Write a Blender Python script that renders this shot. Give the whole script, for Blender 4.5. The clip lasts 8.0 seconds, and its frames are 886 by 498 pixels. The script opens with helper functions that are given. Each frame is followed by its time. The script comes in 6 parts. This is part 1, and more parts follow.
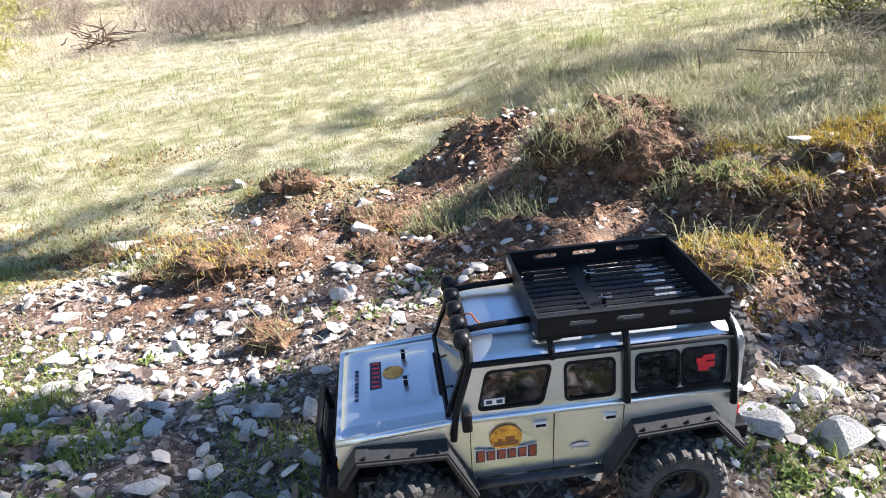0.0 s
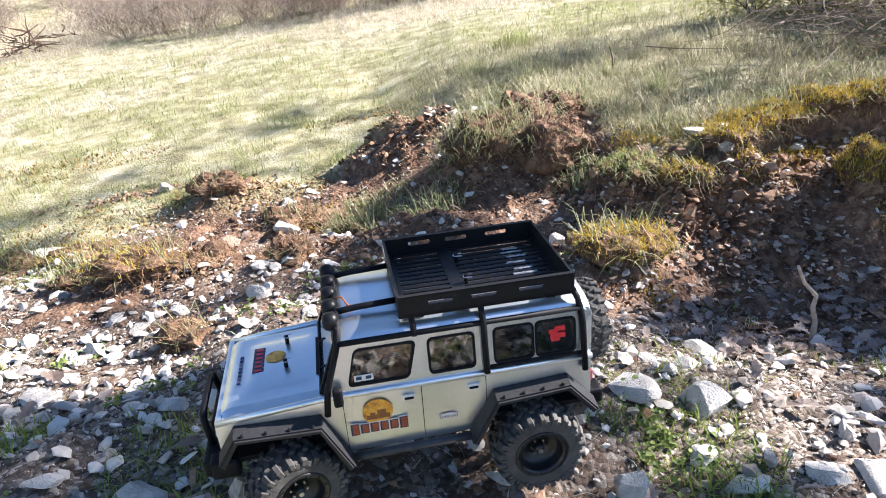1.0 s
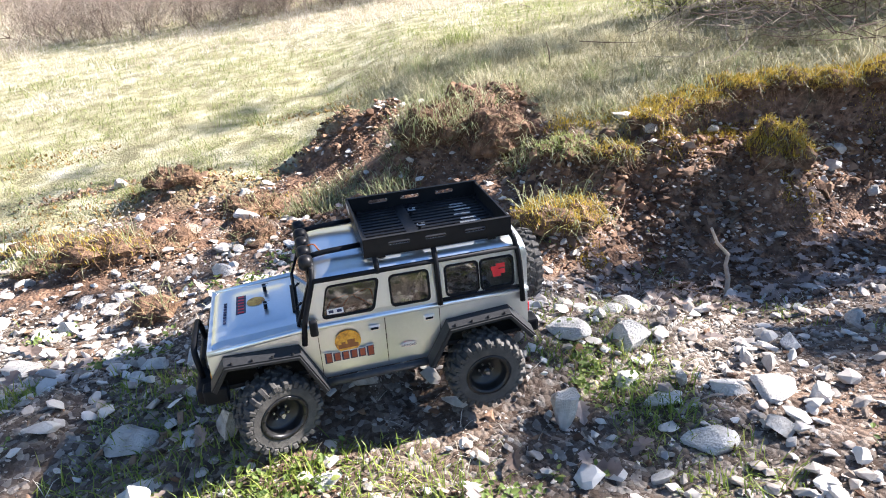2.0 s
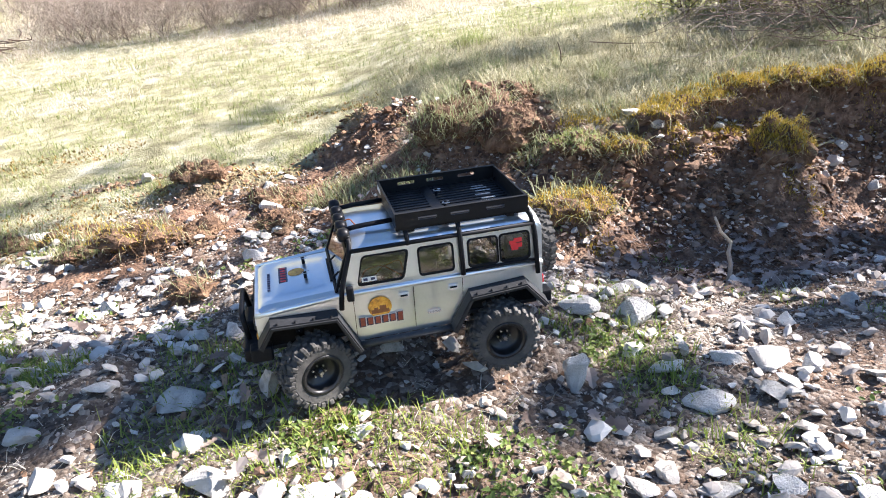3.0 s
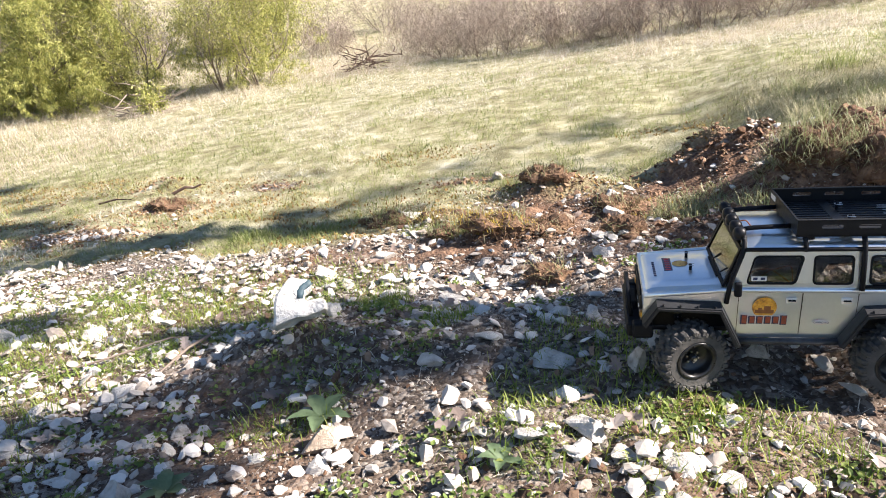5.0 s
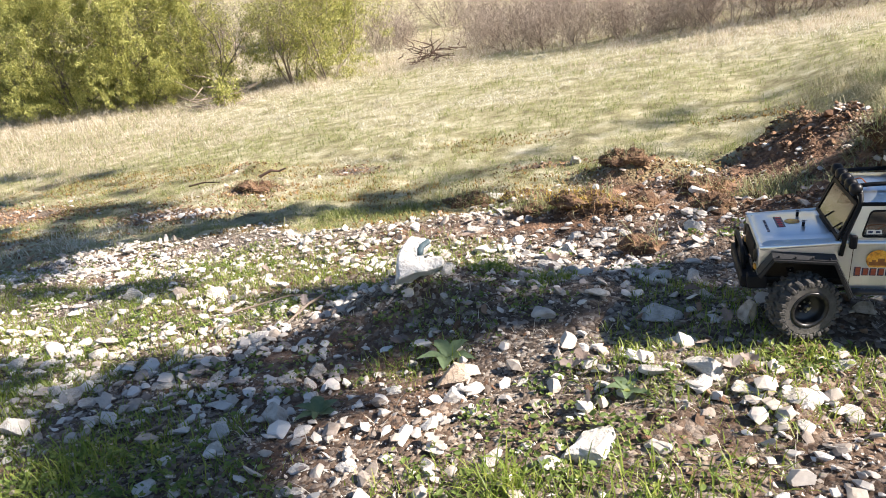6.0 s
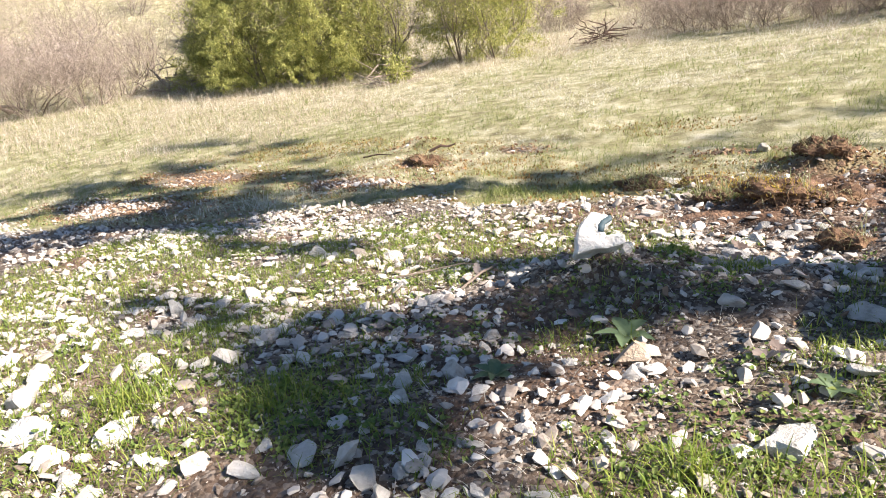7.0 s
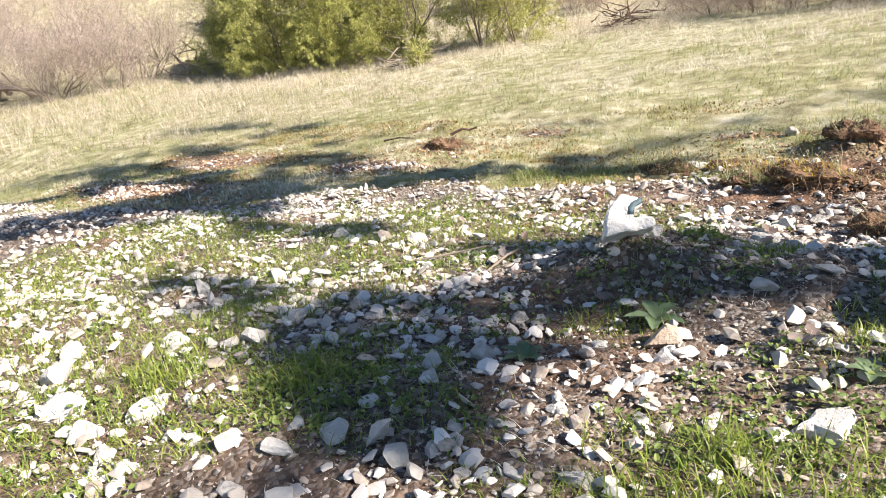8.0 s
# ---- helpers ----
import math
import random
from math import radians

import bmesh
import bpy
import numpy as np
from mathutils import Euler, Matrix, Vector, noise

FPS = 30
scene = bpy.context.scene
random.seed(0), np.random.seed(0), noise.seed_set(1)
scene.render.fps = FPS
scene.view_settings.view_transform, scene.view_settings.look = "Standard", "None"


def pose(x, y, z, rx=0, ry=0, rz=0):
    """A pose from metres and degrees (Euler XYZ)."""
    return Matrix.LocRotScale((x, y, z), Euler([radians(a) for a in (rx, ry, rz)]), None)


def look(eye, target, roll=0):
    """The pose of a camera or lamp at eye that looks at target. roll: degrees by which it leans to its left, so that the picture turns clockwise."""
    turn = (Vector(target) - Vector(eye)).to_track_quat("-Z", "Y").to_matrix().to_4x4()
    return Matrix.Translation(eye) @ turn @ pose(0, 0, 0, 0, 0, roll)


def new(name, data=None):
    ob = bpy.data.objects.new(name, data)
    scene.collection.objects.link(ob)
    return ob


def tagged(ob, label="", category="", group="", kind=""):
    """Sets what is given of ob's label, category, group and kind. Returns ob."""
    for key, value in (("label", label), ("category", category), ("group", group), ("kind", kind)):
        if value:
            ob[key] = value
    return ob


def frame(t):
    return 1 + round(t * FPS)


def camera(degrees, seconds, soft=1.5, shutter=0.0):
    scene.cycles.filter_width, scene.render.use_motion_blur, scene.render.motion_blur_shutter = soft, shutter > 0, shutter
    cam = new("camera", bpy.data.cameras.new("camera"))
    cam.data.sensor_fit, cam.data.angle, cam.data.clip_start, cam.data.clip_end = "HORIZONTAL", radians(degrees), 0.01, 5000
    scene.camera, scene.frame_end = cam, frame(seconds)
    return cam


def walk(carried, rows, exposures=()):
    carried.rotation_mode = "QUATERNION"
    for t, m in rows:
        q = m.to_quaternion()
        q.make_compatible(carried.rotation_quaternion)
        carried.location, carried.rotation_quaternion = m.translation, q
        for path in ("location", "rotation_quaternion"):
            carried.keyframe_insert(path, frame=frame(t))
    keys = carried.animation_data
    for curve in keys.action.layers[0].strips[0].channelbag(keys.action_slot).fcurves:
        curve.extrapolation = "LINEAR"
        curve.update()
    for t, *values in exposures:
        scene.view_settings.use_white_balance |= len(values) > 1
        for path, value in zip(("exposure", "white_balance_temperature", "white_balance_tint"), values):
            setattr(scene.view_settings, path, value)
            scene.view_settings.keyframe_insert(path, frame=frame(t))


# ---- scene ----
cam = camera(67.0, 8.0, soft=1.0)
PATH = [
    (0.0, (-0.009, 0.016, 0.848), (-0.031, 1.888, 0.146), -2.3),
    (0.5, (0.059, -0.02, 0.839), (0.09, 1.853, 0.137), -2.7),
    (1.0, (0.099, -0.053, 0.85), (0.215, 1.813, 0.141), -2.7),
    (1.5, (0.094, -0.134, 0.845), (0.317, 1.722, 0.134), -2.7),
    (2.8, (0.037, -0.326, 0.814), (0.311, 1.527, 0.114), -2.9),
    (3.0, (0.031, -0.339, 0.827), (0.267, 1.52, 0.129), -2.8),
    (3.5, (-0.004, -0.387, 0.836), (0.001, 1.494, 0.157), -2.8),
    (4.0, (-0.022, -0.414, 0.851), (-0.199, 1.468, 0.198), -2.8),
    (4.5, (-0.076, -0.449, 0.844), (-0.459, 1.413, 0.221), -2.7),
    (4.7, (-0.1, -0.463, 0.836), (-0.596, 1.374, 0.221), -2.5),
    (5.8, (-0.228, -0.664, 0.786), (-0.922, 1.113, 0.183), -2.8),
    (6.0, (-0.239, -0.694, 0.781), (-0.981, 1.06, 0.172), -2.8),
    (6.5, (-0.281, -0.749, 0.77), (-1.26, 0.88, 0.148), -2.7),
    (7.0, (-0.295, -0.748, 0.759), (-1.421, 0.777, 0.123), -2.7),
    (7.5, (-0.291, -0.736, 0.756), (-1.438, 0.764, 0.096), -2.8),
    (8.0, (-0.319, -0.763, 0.75), (-1.478, 0.72, 0.074), -2.8),
]
walk(cam, [(t, look(eye, target, roll)) for t, eye, target, roll in PATH], [(0.0, 2.02, 5750, 15), (1.5, 2.12, 5750, 15), (3.0, 2.20, 5750, 15), (4.5, 1.95, 5950, 15), (6.0, 1.65, 6250, 14), (8.0, 1.66, 6200, 14)])

# ---- light ----
SUN_AZ, SUN_EL = 84.0, 39.0
world = bpy.data.worlds.new("sky")
scene.world = world
world.use_nodes = True
wn = world.node_tree.nodes
sky = wn.new("ShaderNodeTexSky")
sky.sky_type = "NISHITA"
sky.sun_disc = False
sky.ozone_density, sky.dust_density = 3.0, 0.2
sky.sun_elevation, sky.sun_rotation = radians(SUN_EL), radians(SUN_AZ)
wn["Background"].inputs[1].default_value = 0.05
world.node_tree.links.new(sky.outputs[0], wn["Background"].inputs[0])
sun_data = bpy.data.lights.new("sun", "SUN")
sun_data.energy, sun_data.angle, sun_data.color = 5.0, radians(0.55), (1.0, 0.885, 0.74)
sun = new("sun", sun_data)
SUN_DIR = Vector((math.sin(radians(SUN_AZ)) * math.cos(radians(SUN_EL)), math.cos(radians(SUN_AZ)) * math.cos(radians(SUN_EL)), math.sin(radians(SUN_EL))))
sun.matrix_world = look(SUN_DIR * 30, (0, 0, 0))


# ---- shape of the land ----
def smooth(a, b, v):
    t = np.clip((v - a) / (b - a), 0, 1)
    return t * t * (3 - 2 * t)


def lattice(ix, iy, seed):
    h = (ix * 374761393 + iy * 668265263 + seed * 974634533) & 0xFFFFFFFF
    h = ((h ^ (h >> 13)) * 1274126177) & 0xFFFFFFFF
    return ((h ^ (h >> 16)) & 0xFFFF) / 65535.0


def value_noise(x, y, seed=0):
    """Smooth noise from -1 to 1 on arrays of places."""
    fx, fy = np.floor(x), np.floor(y)
    ix, iy = fx.astype(np.int64), fy.astype(np.int64)
    u, v = x - fx, y - fy
    u, v = u * u * (3 - 2 * u), v * v * (3 - 2 * v)
    a, b = lattice(ix, iy, seed), lattice(ix + 1, iy, seed)
    c, d = lattice(ix, iy + 1, seed), lattice(ix + 1, iy + 1, seed)
    return 2 * (a + (b - a) * u + (c - a) * v + (a - b - c + d) * u * v) - 1


def fbm(x, y, size, octaves=4, seed=0):
    total, amp, s = 0.0, 0.5, 1.0 / size
    for o in range(octaves):
        total = total + amp * value_noise(x * s + 17.3 * o, y * s - 9.1 * o, seed + o)
        amp, s = amp * 0.5, s * 2.07
    return total


# heaps and hollows: x, y, height, radius along x, radius along y
HEAPS = [
    (0.12, 2.84, 0.18, 0.24, 0.16), (0.70, 2.42, 0.015, 0.11, 0.09), (0.46, 2.34, 0.13, 0.22, 0.17),
    (-0.68, 2.80, 0.10, 0.17, 0.10), (-0.68, 1.92, 0.05, 0.16, 0.10), (-1.05, 2.25, 0.05, 0.16, 0.10),
    (0.66, 1.62, 0.09, 0.15, 0.11), (-0.30, 2.45, 0.05, 0.20, 0.15), (0.12, 1.84, 0.10, 0.24, 0.16),
    (1.50, 1.72, 0.20, 0.13, 0.12), (-3.6, 3.5, 0.07, 0.18, 0.14), (-0.95, 0.84, 0.10, 0.26, 0.18), (0.62, 0.98, 0.04, 0.35, 0.09),
    (0.09, 0.82, 0.060, 0.40, 0.24), (-0.25, 0.50, 0.035, 0.25, 0.14), (-0.60, 0.96, 0.045, 0.24, 0.16), (-0.24, 1.40, 0.05, 0.14, 0.10), (-1.35, 2.43, 0.04, 0.2, 0.12),
]


def field_height(x, y):
    z = -0.18 + 0.11 * np.maximum(x, -6) + 0.04 * np.minimum(x + 6, 0) + 0.11 * y
    z = z + 0.25 * smooth(-0.1, 0.75, x) * np.exp(-np.clip(y - 2.2, 0, 9) ** 2 / 9.0)
    far = np.hypot(x, y)
    return z + 0.13 * np.clip(far - 17, 0, 60) ** 1.25 * smooth(-4, 10, y - x * 0.8)


def road_height(x, y):
    z = 0.130 - 0.115 * np.logaddexp(0, -(x + 0.35) / 0.12) * 0.12
    z = z - 0.045 * np.exp(-((y - 1.5) / 0.35) ** 2) * smooth(-0.2, -0.7, x)
    return z - 0.14 * smooth(0.3, 1.05, x) * smooth(0.7, 1.5, y)


def bank(x, y):
    """0 on the road, 1 on the land above it."""
    wob = 0.10 * fbm(x, y * 0.3, 0.45, 3, 5)
    near = smooth(1.25, 2.55, y + wob)
    steep = smooth(1.52, 1.94, y + wob - 0.16 * smooth(1.15, 1.9, x) + 0.05 * np.exp(-((x - 1.12) / 0.16) ** 2))
    left = smooth(1.7, 2.9, y + wob)
    k = smooth(0.62, 0.86, x)
    near = near * (1 - k) + steep * k
    return left + (near - left) * smooth(-0.5, 0.2, x)


def step_line(x):
    """Where the upper lip of the bank stands, behind the ledge under it."""
    return 2.01 + 0.05 * np.sin(5.0 * x) + 0.04 * smooth(1.6, 2.2, x)


def ledge(x, y):
    """The hollow ledge under the upper lip."""
    d = y - step_line(x)
    return smooth(1.12, 1.28, x) * smooth(2.6, 2.2, x) * (-0.12 * smooth(-0.22, -0.12, d) * smooth(0.01, -0.035, d) - 0.03 * smooth(0.0, 0.05, d) * smooth(0.5, 0.2, d) * smooth(1.5, 1.9, x))


def height(x, y):
    x, y = np.asarray(x, float), np.asarray(y, float)
    b = bank(x, y)
    z = road_height(x, y) * (1 - b) + field_height(x, y) * b
    for hx, hy, h, rx, ry in HEAPS:
        q = ((x - hx) / rx) ** 2 + ((y - hy) / ry) ** 2
        z = z + h * np.exp(-q) * (1 + 0.75 * fbm(x, y, 0.10, 3, 9))
    z = z + ledge(x, y)
    near = np.exp(-(np.hypot(x, y - 1) / 6) ** 2)
    edge = 4 * b * (1 - b) * (1 + 2.2 * smooth(0.5, 0.9, x))
    z = z + (0.030 * fbm(x, y, 0.5, 3, 1) + 0.020 * fbm(x, y, 0.12, 3, 2) * (0.5 + edge)) * (0.3 + near)
    z = z + 0.10 * fbm(x, y, 3.0, 3, 3) * (1 - near)
    return z


def ground_z(x, y):
    return float(height(np.array([x]), np.array([y]))[0])


# bare patches torn into the turf: x, y, radius along x, radius along y
SODS = ((-5.6, 2.75, 0.8, 0.26), (-5.1, 1.7, 1.0, 0.24), (-3.2, 3.0, 0.24, 0.13), (-3.5, 2.5, 0.5, 0.16), (-2.6, 3.35, 0.2, 0.08), (-1.15, 3.05, 0.3, 0.05))


def soil_share(x, y):
    """1 where stones and bare soil lie, 0 where the meadow grows."""
    wob = 0.35 * fbm(x, y, 0.5, 4, 21)
    line = 1.95 + 0.75 * smooth(-1.6, -0.6, x) + 0.25 * smooth(-0.4, 0.2, x) - 0.98 * smooth(0.45, 1.0, x) + 0.10 * smooth(1.15, 1.4, x)
    line = line - 0.35 * smooth(-2.2, -4.0, x) - 0.45 * smooth(-3.6, -4.8, x)
    share = smooth(0.16, -0.16, y - line + wob)
    share = share * smooth(-3.1, -2.5, y + wob)
    for px, py, rx, ry in SODS:
        share = np.maximum(share, smooth(1.25, 0.55, np.hypot((x - px) / rx, (y - py) / ry) + 1.2 * wob))
    return share


def sod_strip(x, y):
    """The strip of torn brown sods between the stones and the meadow."""
    return smooth(1.5, 1.8, y) * smooth(2.75, 2.45, y) * smooth(-1.8, -1.3, x) * smooth(0.9, 0.6, x) * smooth(-0.25, 0.05, fbm(x, y, 0.42, 3, 64))


# ---- materials ----
def material(name, stops, size=0.02, rough=0.85, bump=0.0, metal=0.0, per_object=0.0, per_piece=False, blotch=0.0, leafy=0.0, coat=0.0, detail=6.0, bump_size=None, gloss=0.5):
    """A mottled surface. stops: (place, colour) rows; size: grain in metres; blotch: share of a coarser mottling;
    per_object, per_piece: how far separate objects or pieces differ; leafy: share of light let through."""
    m = bpy.data.materials.new(name)
    m.use_nodes = True
    nodes, links = m.node_tree.nodes, m.node_tree.links
    b = nodes["Principled BSDF"]
    b.inputs["Roughness"].default_value, b.inputs["Metallic"].default_value = rough, metal
    b.inputs["Coat Weight"].default_value, b.inputs["Specular IOR Level"].default_value = coat, gloss
    place = nodes.new("ShaderNodeTexCoord").outputs["Object"]

    def grain(scale, d):
        n = nodes.new("ShaderNodeTexNoise")
        n.inputs["Scale"].default_value, n.inputs["Detail"].default_value = 1 / scale, d
        n.inputs["Roughness"].default_value = 0.62
        links.new(place, n.inputs["Vector"])
        return n.outputs["Fac"]

    def calc(kind, a, c):
        n = nodes.new("ShaderNodeMath")
        n.operation = kind
        for i, v in enumerate((a, c)):
            if isinstance(v, (int, float)):
                n.inputs[i].default_value = v
            else:
                links.new(v, n.inputs[i])
        return n.outputs[0]

    fine = grain(size, detail)
    value = fine
    if blotch:
        value = calc("ADD", calc("MULTIPLY", fine, 1 - blotch), calc("MULTIPLY", grain(size * 9, 3.0), blotch))
    if per_object:
        rnd = nodes.new("ShaderNodeObjectInfo").outputs["Random"]
        value = calc("ADD", value, calc("MULTIPLY", calc("SUBTRACT", rnd, 0.5), per_object))
    if per_piece:
        rnd = nodes.new("ShaderNodeNewGeometry").outputs["Random Per Island"]
        value = calc("ADD", calc("MULTIPLY", value, 0.35), calc("MULTIPLY", rnd, 0.65))
    ramp = nodes.new("ShaderNodeValToRGB")
    links.new(value, ramp.inputs["Fac"])
    el = ramp.color_ramp.elements
    while len(el) < len(stops):
        el.new(0.5)
    for e, (p, c) in zip(el, stops):
        e.position, e.color = p, (*c, 1)
    links.new(ramp.outputs["Color"], b.inputs["Base Color"])
    if bump:
        n = nodes.new("ShaderNodeBump")
        n.inputs["Strength"].default_value, n.inputs["Distance"].default_value = min(1.0, bump), (bump_size or size) * 0.6
        links.new(grain(bump_size, 5.0) if bump_size else fine, n.inputs["Height"])
        links.new(n.outputs["Normal"], b.inputs["Normal"])
    if leafy:
        t = nodes.new("ShaderNodeBsdfTranslucent")
        links.new(ramp.outputs["Color"], t.inputs["Color"])
        mix = nodes.new("ShaderNodeMixShader")
        mix.inputs[0].default_value = leafy
        links.new(b.outputs[0], mix.inputs[1])
        links.new(t.outputs[0], mix.inputs[2])
        links.new(mix.outputs[0], nodes["Material Output"].inputs["Surface"])
    return m


LIMESTONE = material("limestone", [(0.24, (0.27, 0.235, 0.19)), (0.40, (0.50, 0.465, 0.41)), (0.58, (0.63, 0.60, 0.55)), (0.76, (0.74, 0.715, 0.67))], 0.30, 0.9, 0.55, per_object=0.22, blotch=0.35, bump_size=0.05)
TAN_ROCK = material("tan_rock", [(0.25, (0.18, 0.12, 0.08)), (0.5, (0.36, 0.27, 0.19)), (0.75, (0.52, 0.43, 0.33))], 0.25, 0.92, 0.5, per_object=0.3, blotch=0.35, bump_size=0.06)
GRAVEL = material("gravel", [(0.15, (0.07, 0.048, 0.033)), (0.40, (0.25, 0.20, 0.155)), (0.65, (0.43, 0.38, 0.325)), (0.92, (0.62, 0.58, 0.52))], 0.012, 0.92, 0.25, per_piece=True)
CLOD = material("clod", [(0.15, (0.036, 0.019, 0.011)), (0.5, (0.145, 0.08, 0.045)), (0.85, (0.31, 0.20, 0.125))], 0.01, 0.96, 0.6, per_piece=True)
TORN_SOIL = material("torn_soil", [(0.12, (0.09, 0.048, 0.026)), (0.5, (0.25, 0.15, 0.085)), (0.88, (0.44, 0.32, 0.21))], 0.01, 0.96, 0.6, per_piece=True)
SOD_SOIL = material("sod_soil", [(0.30, (0.03, 0.016, 0.009)), (0.48, (0.11, 0.062, 0.034)), (0.66, (0.25, 0.155, 0.09))], 0.03, 0.97, 0.9, blotch=0.3)
MOSS = material("moss", [(0.1, (0.13, 0.09, 0.014)), (0.4, (0.34, 0.26, 0.035)), (0.7, (0.52, 0.38, 0.055)), (0.95, (0.46, 0.26, 0.07))], 0.02, 0.95, per_piece=True, leafy=0.3)
STRAW = material("straw", [(0.06, (0.22, 0.17, 0.10)), (0.3, (0.56, 0.52, 0.42)), (0.7, (0.77, 0.745, 0.645)), (0.95, (0.40, 0.41, 0.24))], 0.05, 0.8, per_piece=True, leafy=0.4)
GRASS = material("grass", [(0.1, (0.09, 0.115, 0.028)), (0.4, (0.19, 0.235, 0.06)), (0.7, (0.34, 0.36, 0.13)), (0.95, (0.56, 0.51, 0.33))], 0.05, 0.6, per_piece=True, leafy=0.45)
FRESH = material("fresh_grass", [(0.1, (0.09, 0.14, 0.02)), (0.5, (0.21, 0.29, 0.04)), (0.8, (0.34, 0.37, 0.08)), (0.96, (0.52, 0.46, 0.24))], 0.05, 0.5, per_piece=True, leafy=0.45)
WEED = material("weed_leaf", [(0.1, (0.075, 0.12, 0.027)), (0.6, (0.18, 0.25, 0.055)), (0.95, (0.36, 0.38, 0.11))], 0.02, 0.65, per_piece=True, leafy=0.4)
GREY_LEAF = material("grey_leaf", [(0.2, (0.09, 0.14, 0.065)), (0.8, (0.18, 0.25, 0.13))], 0.02, 0.6, 0.2, leafy=0.35)
LITTER = material("leaf_litter", [(0.1, (0.13, 0.09, 0.07)), (0.5, (0.28, 0.22, 0.185)), (0.9, (0.47, 0.41, 0.37))], 0.02, 0.7, per_piece=True, leafy=0.25)
RUST_ROOT = material("rusty_root", [(0.2, (0.10, 0.055, 0.026)), (0.8, (0.30, 0.19, 0.10))], 0.01, 0.9, per_piece=True)
ROOT = material("root", [(0.2, (0.10, 0.055, 0.03)), (0.8, (0.30, 0.20, 0.12))], 0.01, 0.9, per_piece=True)
BARK = material("bark", [(0.3, (0.07, 0.055, 0.045)), (0.5, (0.16, 0.13, 0.11)), (0.75, (0.30, 0.27, 0.24))], 0.03, 0.95, 0.8, blotch=0.4)
TWIG = material("twig", [(0.1, (0.13, 0.095, 0.075)), (0.5, (0.29, 0.235, 0.19)), (0.9, (0.50, 0.44, 0.37))], 0.05, 0.9, per_piece=True, leafy=0.25)
DARK_TWIG = material("dark_twig", [(0.2, (0.05, 0.03, 0.022)), (0.8, (0.14, 0.09, 0.065))], 0.05, 0.9, per_piece=True)
JUNIPER = material("juniper", [(0.05, (0.085, 0.10, 0.027)), (0.35, (0.27, 0.29, 0.075)), (0.75, (0.52, 0.51, 0.165)), (0.92, (0.64, 0.56, 0.28)), (0.98, (0.50, 0.39, 0.28))], 0.05, 0.6, per_piece=True, leafy=0.45)
BLOSSOM = material("blossom", [(0.2, (0.36, 0.28, 0.25)), (0.8, (0.56, 0.47, 0.43))], 0.05, 0.7, per_piece=True, leafy=0.4)
CROWN = material("tree_leaf", [(0.1, (0.05, 0.09, 0.015)), (0.9, (0.13, 0.19, 0.04))], 0.05, 0.6, per_piece=True, leafy=0.3)

SILVER = material("silver_paint", [(0.3, (0.69, 0.735, 0.755)), (0.7, (0.76, 0.805, 0.825))], 0.004, 0.30, metal=0.90, coat=0.35, blotch=0.5)
FLARE = material("flare_plastic", [(0.3, (0.012, 0.0125, 0.014)), (0.7, (0.028, 0.029, 0.031))], 0.006, 0.5, 0.1, blotch=0.5, gloss=0.3)
BLACK = material("black_plastic", [(0.3, (0.004, 0.0045, 0.006)), (0.7, (0.010, 0.011, 0.014))], 0.006, 0.55, 0.1, blotch=0.5, gloss=0.15)
RACK_BLACK = material("black_powder_coat", [(0.3, (0.005, 0.005, 0.006)), (0.7, (0.013, 0.013, 0.014))], 0.01, 0.48, 0.1, blotch=0.5, gloss=0.25)
RUBBER = material("tyre_rubber", [(0.3, (0.026, 0.0255, 0.025)), (0.52, (0.07, 0.066, 0.06)), (0.75, (0.17, 0.158, 0.138))], 0.02, 0.85, 0.3, blotch=0.5)
SATIN = material("black_rim", [(0.3, (0.01, 0.01, 0.01)), (0.7, (0.025, 0.025, 0.026))], 0.01, 0.35, metal=0.2)
STEEL = material("bolt_steel", [(0.3, (0.35, 0.35, 0.36)), (0.7, (0.55, 0.55, 0.55))], 0.005, 0.35, metal=1.0)
RED = material("red_sticker", [(0.3, (0.62, 0.02, 0.03)), (0.7, (0.75, 0.04, 0.04))], 0.01, 0.4)
BRICK_RED = material("brick_red_sticker", [(0.3, (0.20, 0.035, 0.02)), (0.7, (0.38, 0.09, 0.035))], 0.008, 0.4)
ORANGE = material("orange_sticker", [(0.35, (0.30, 0.11, 0.02)), (0.5, (0.72, 0.33, 0.03)), (0.65, (0.85, 0.50, 0.08))], 0.012, 0.4)
NAVY = material("navy_sticker", [(0.3, (0.012, 0.016, 0.05)), (0.7, (0.03, 0.04, 0.09))], 0.01, 0.4)
CREAM = material("cream_sticker", [(0.3, (0.68, 0.64, 0.58)), (0.7, (0.76, 0.73, 0.68))], 0.01, 0.45)
WIRE = material("orange_wire", [(0.3, (0.65, 0.16, 0.03)), (0.7, (0.75, 0.22, 0.05))], 0.01, 0.5)
LENS = material("lamp_cover", [(0.3, (0.005, 0.005, 0.006)), (0.7, (0.012, 0.012, 0.013))], 0.01, 0.4, gloss=0.25)
BLUE_STONE = material("dark_blue_chip", [(0.3, (0.03, 0.058, 0.07)), (0.7, (0.06, 0.10, 0.12))], 0.02, 0.6, 0.2)

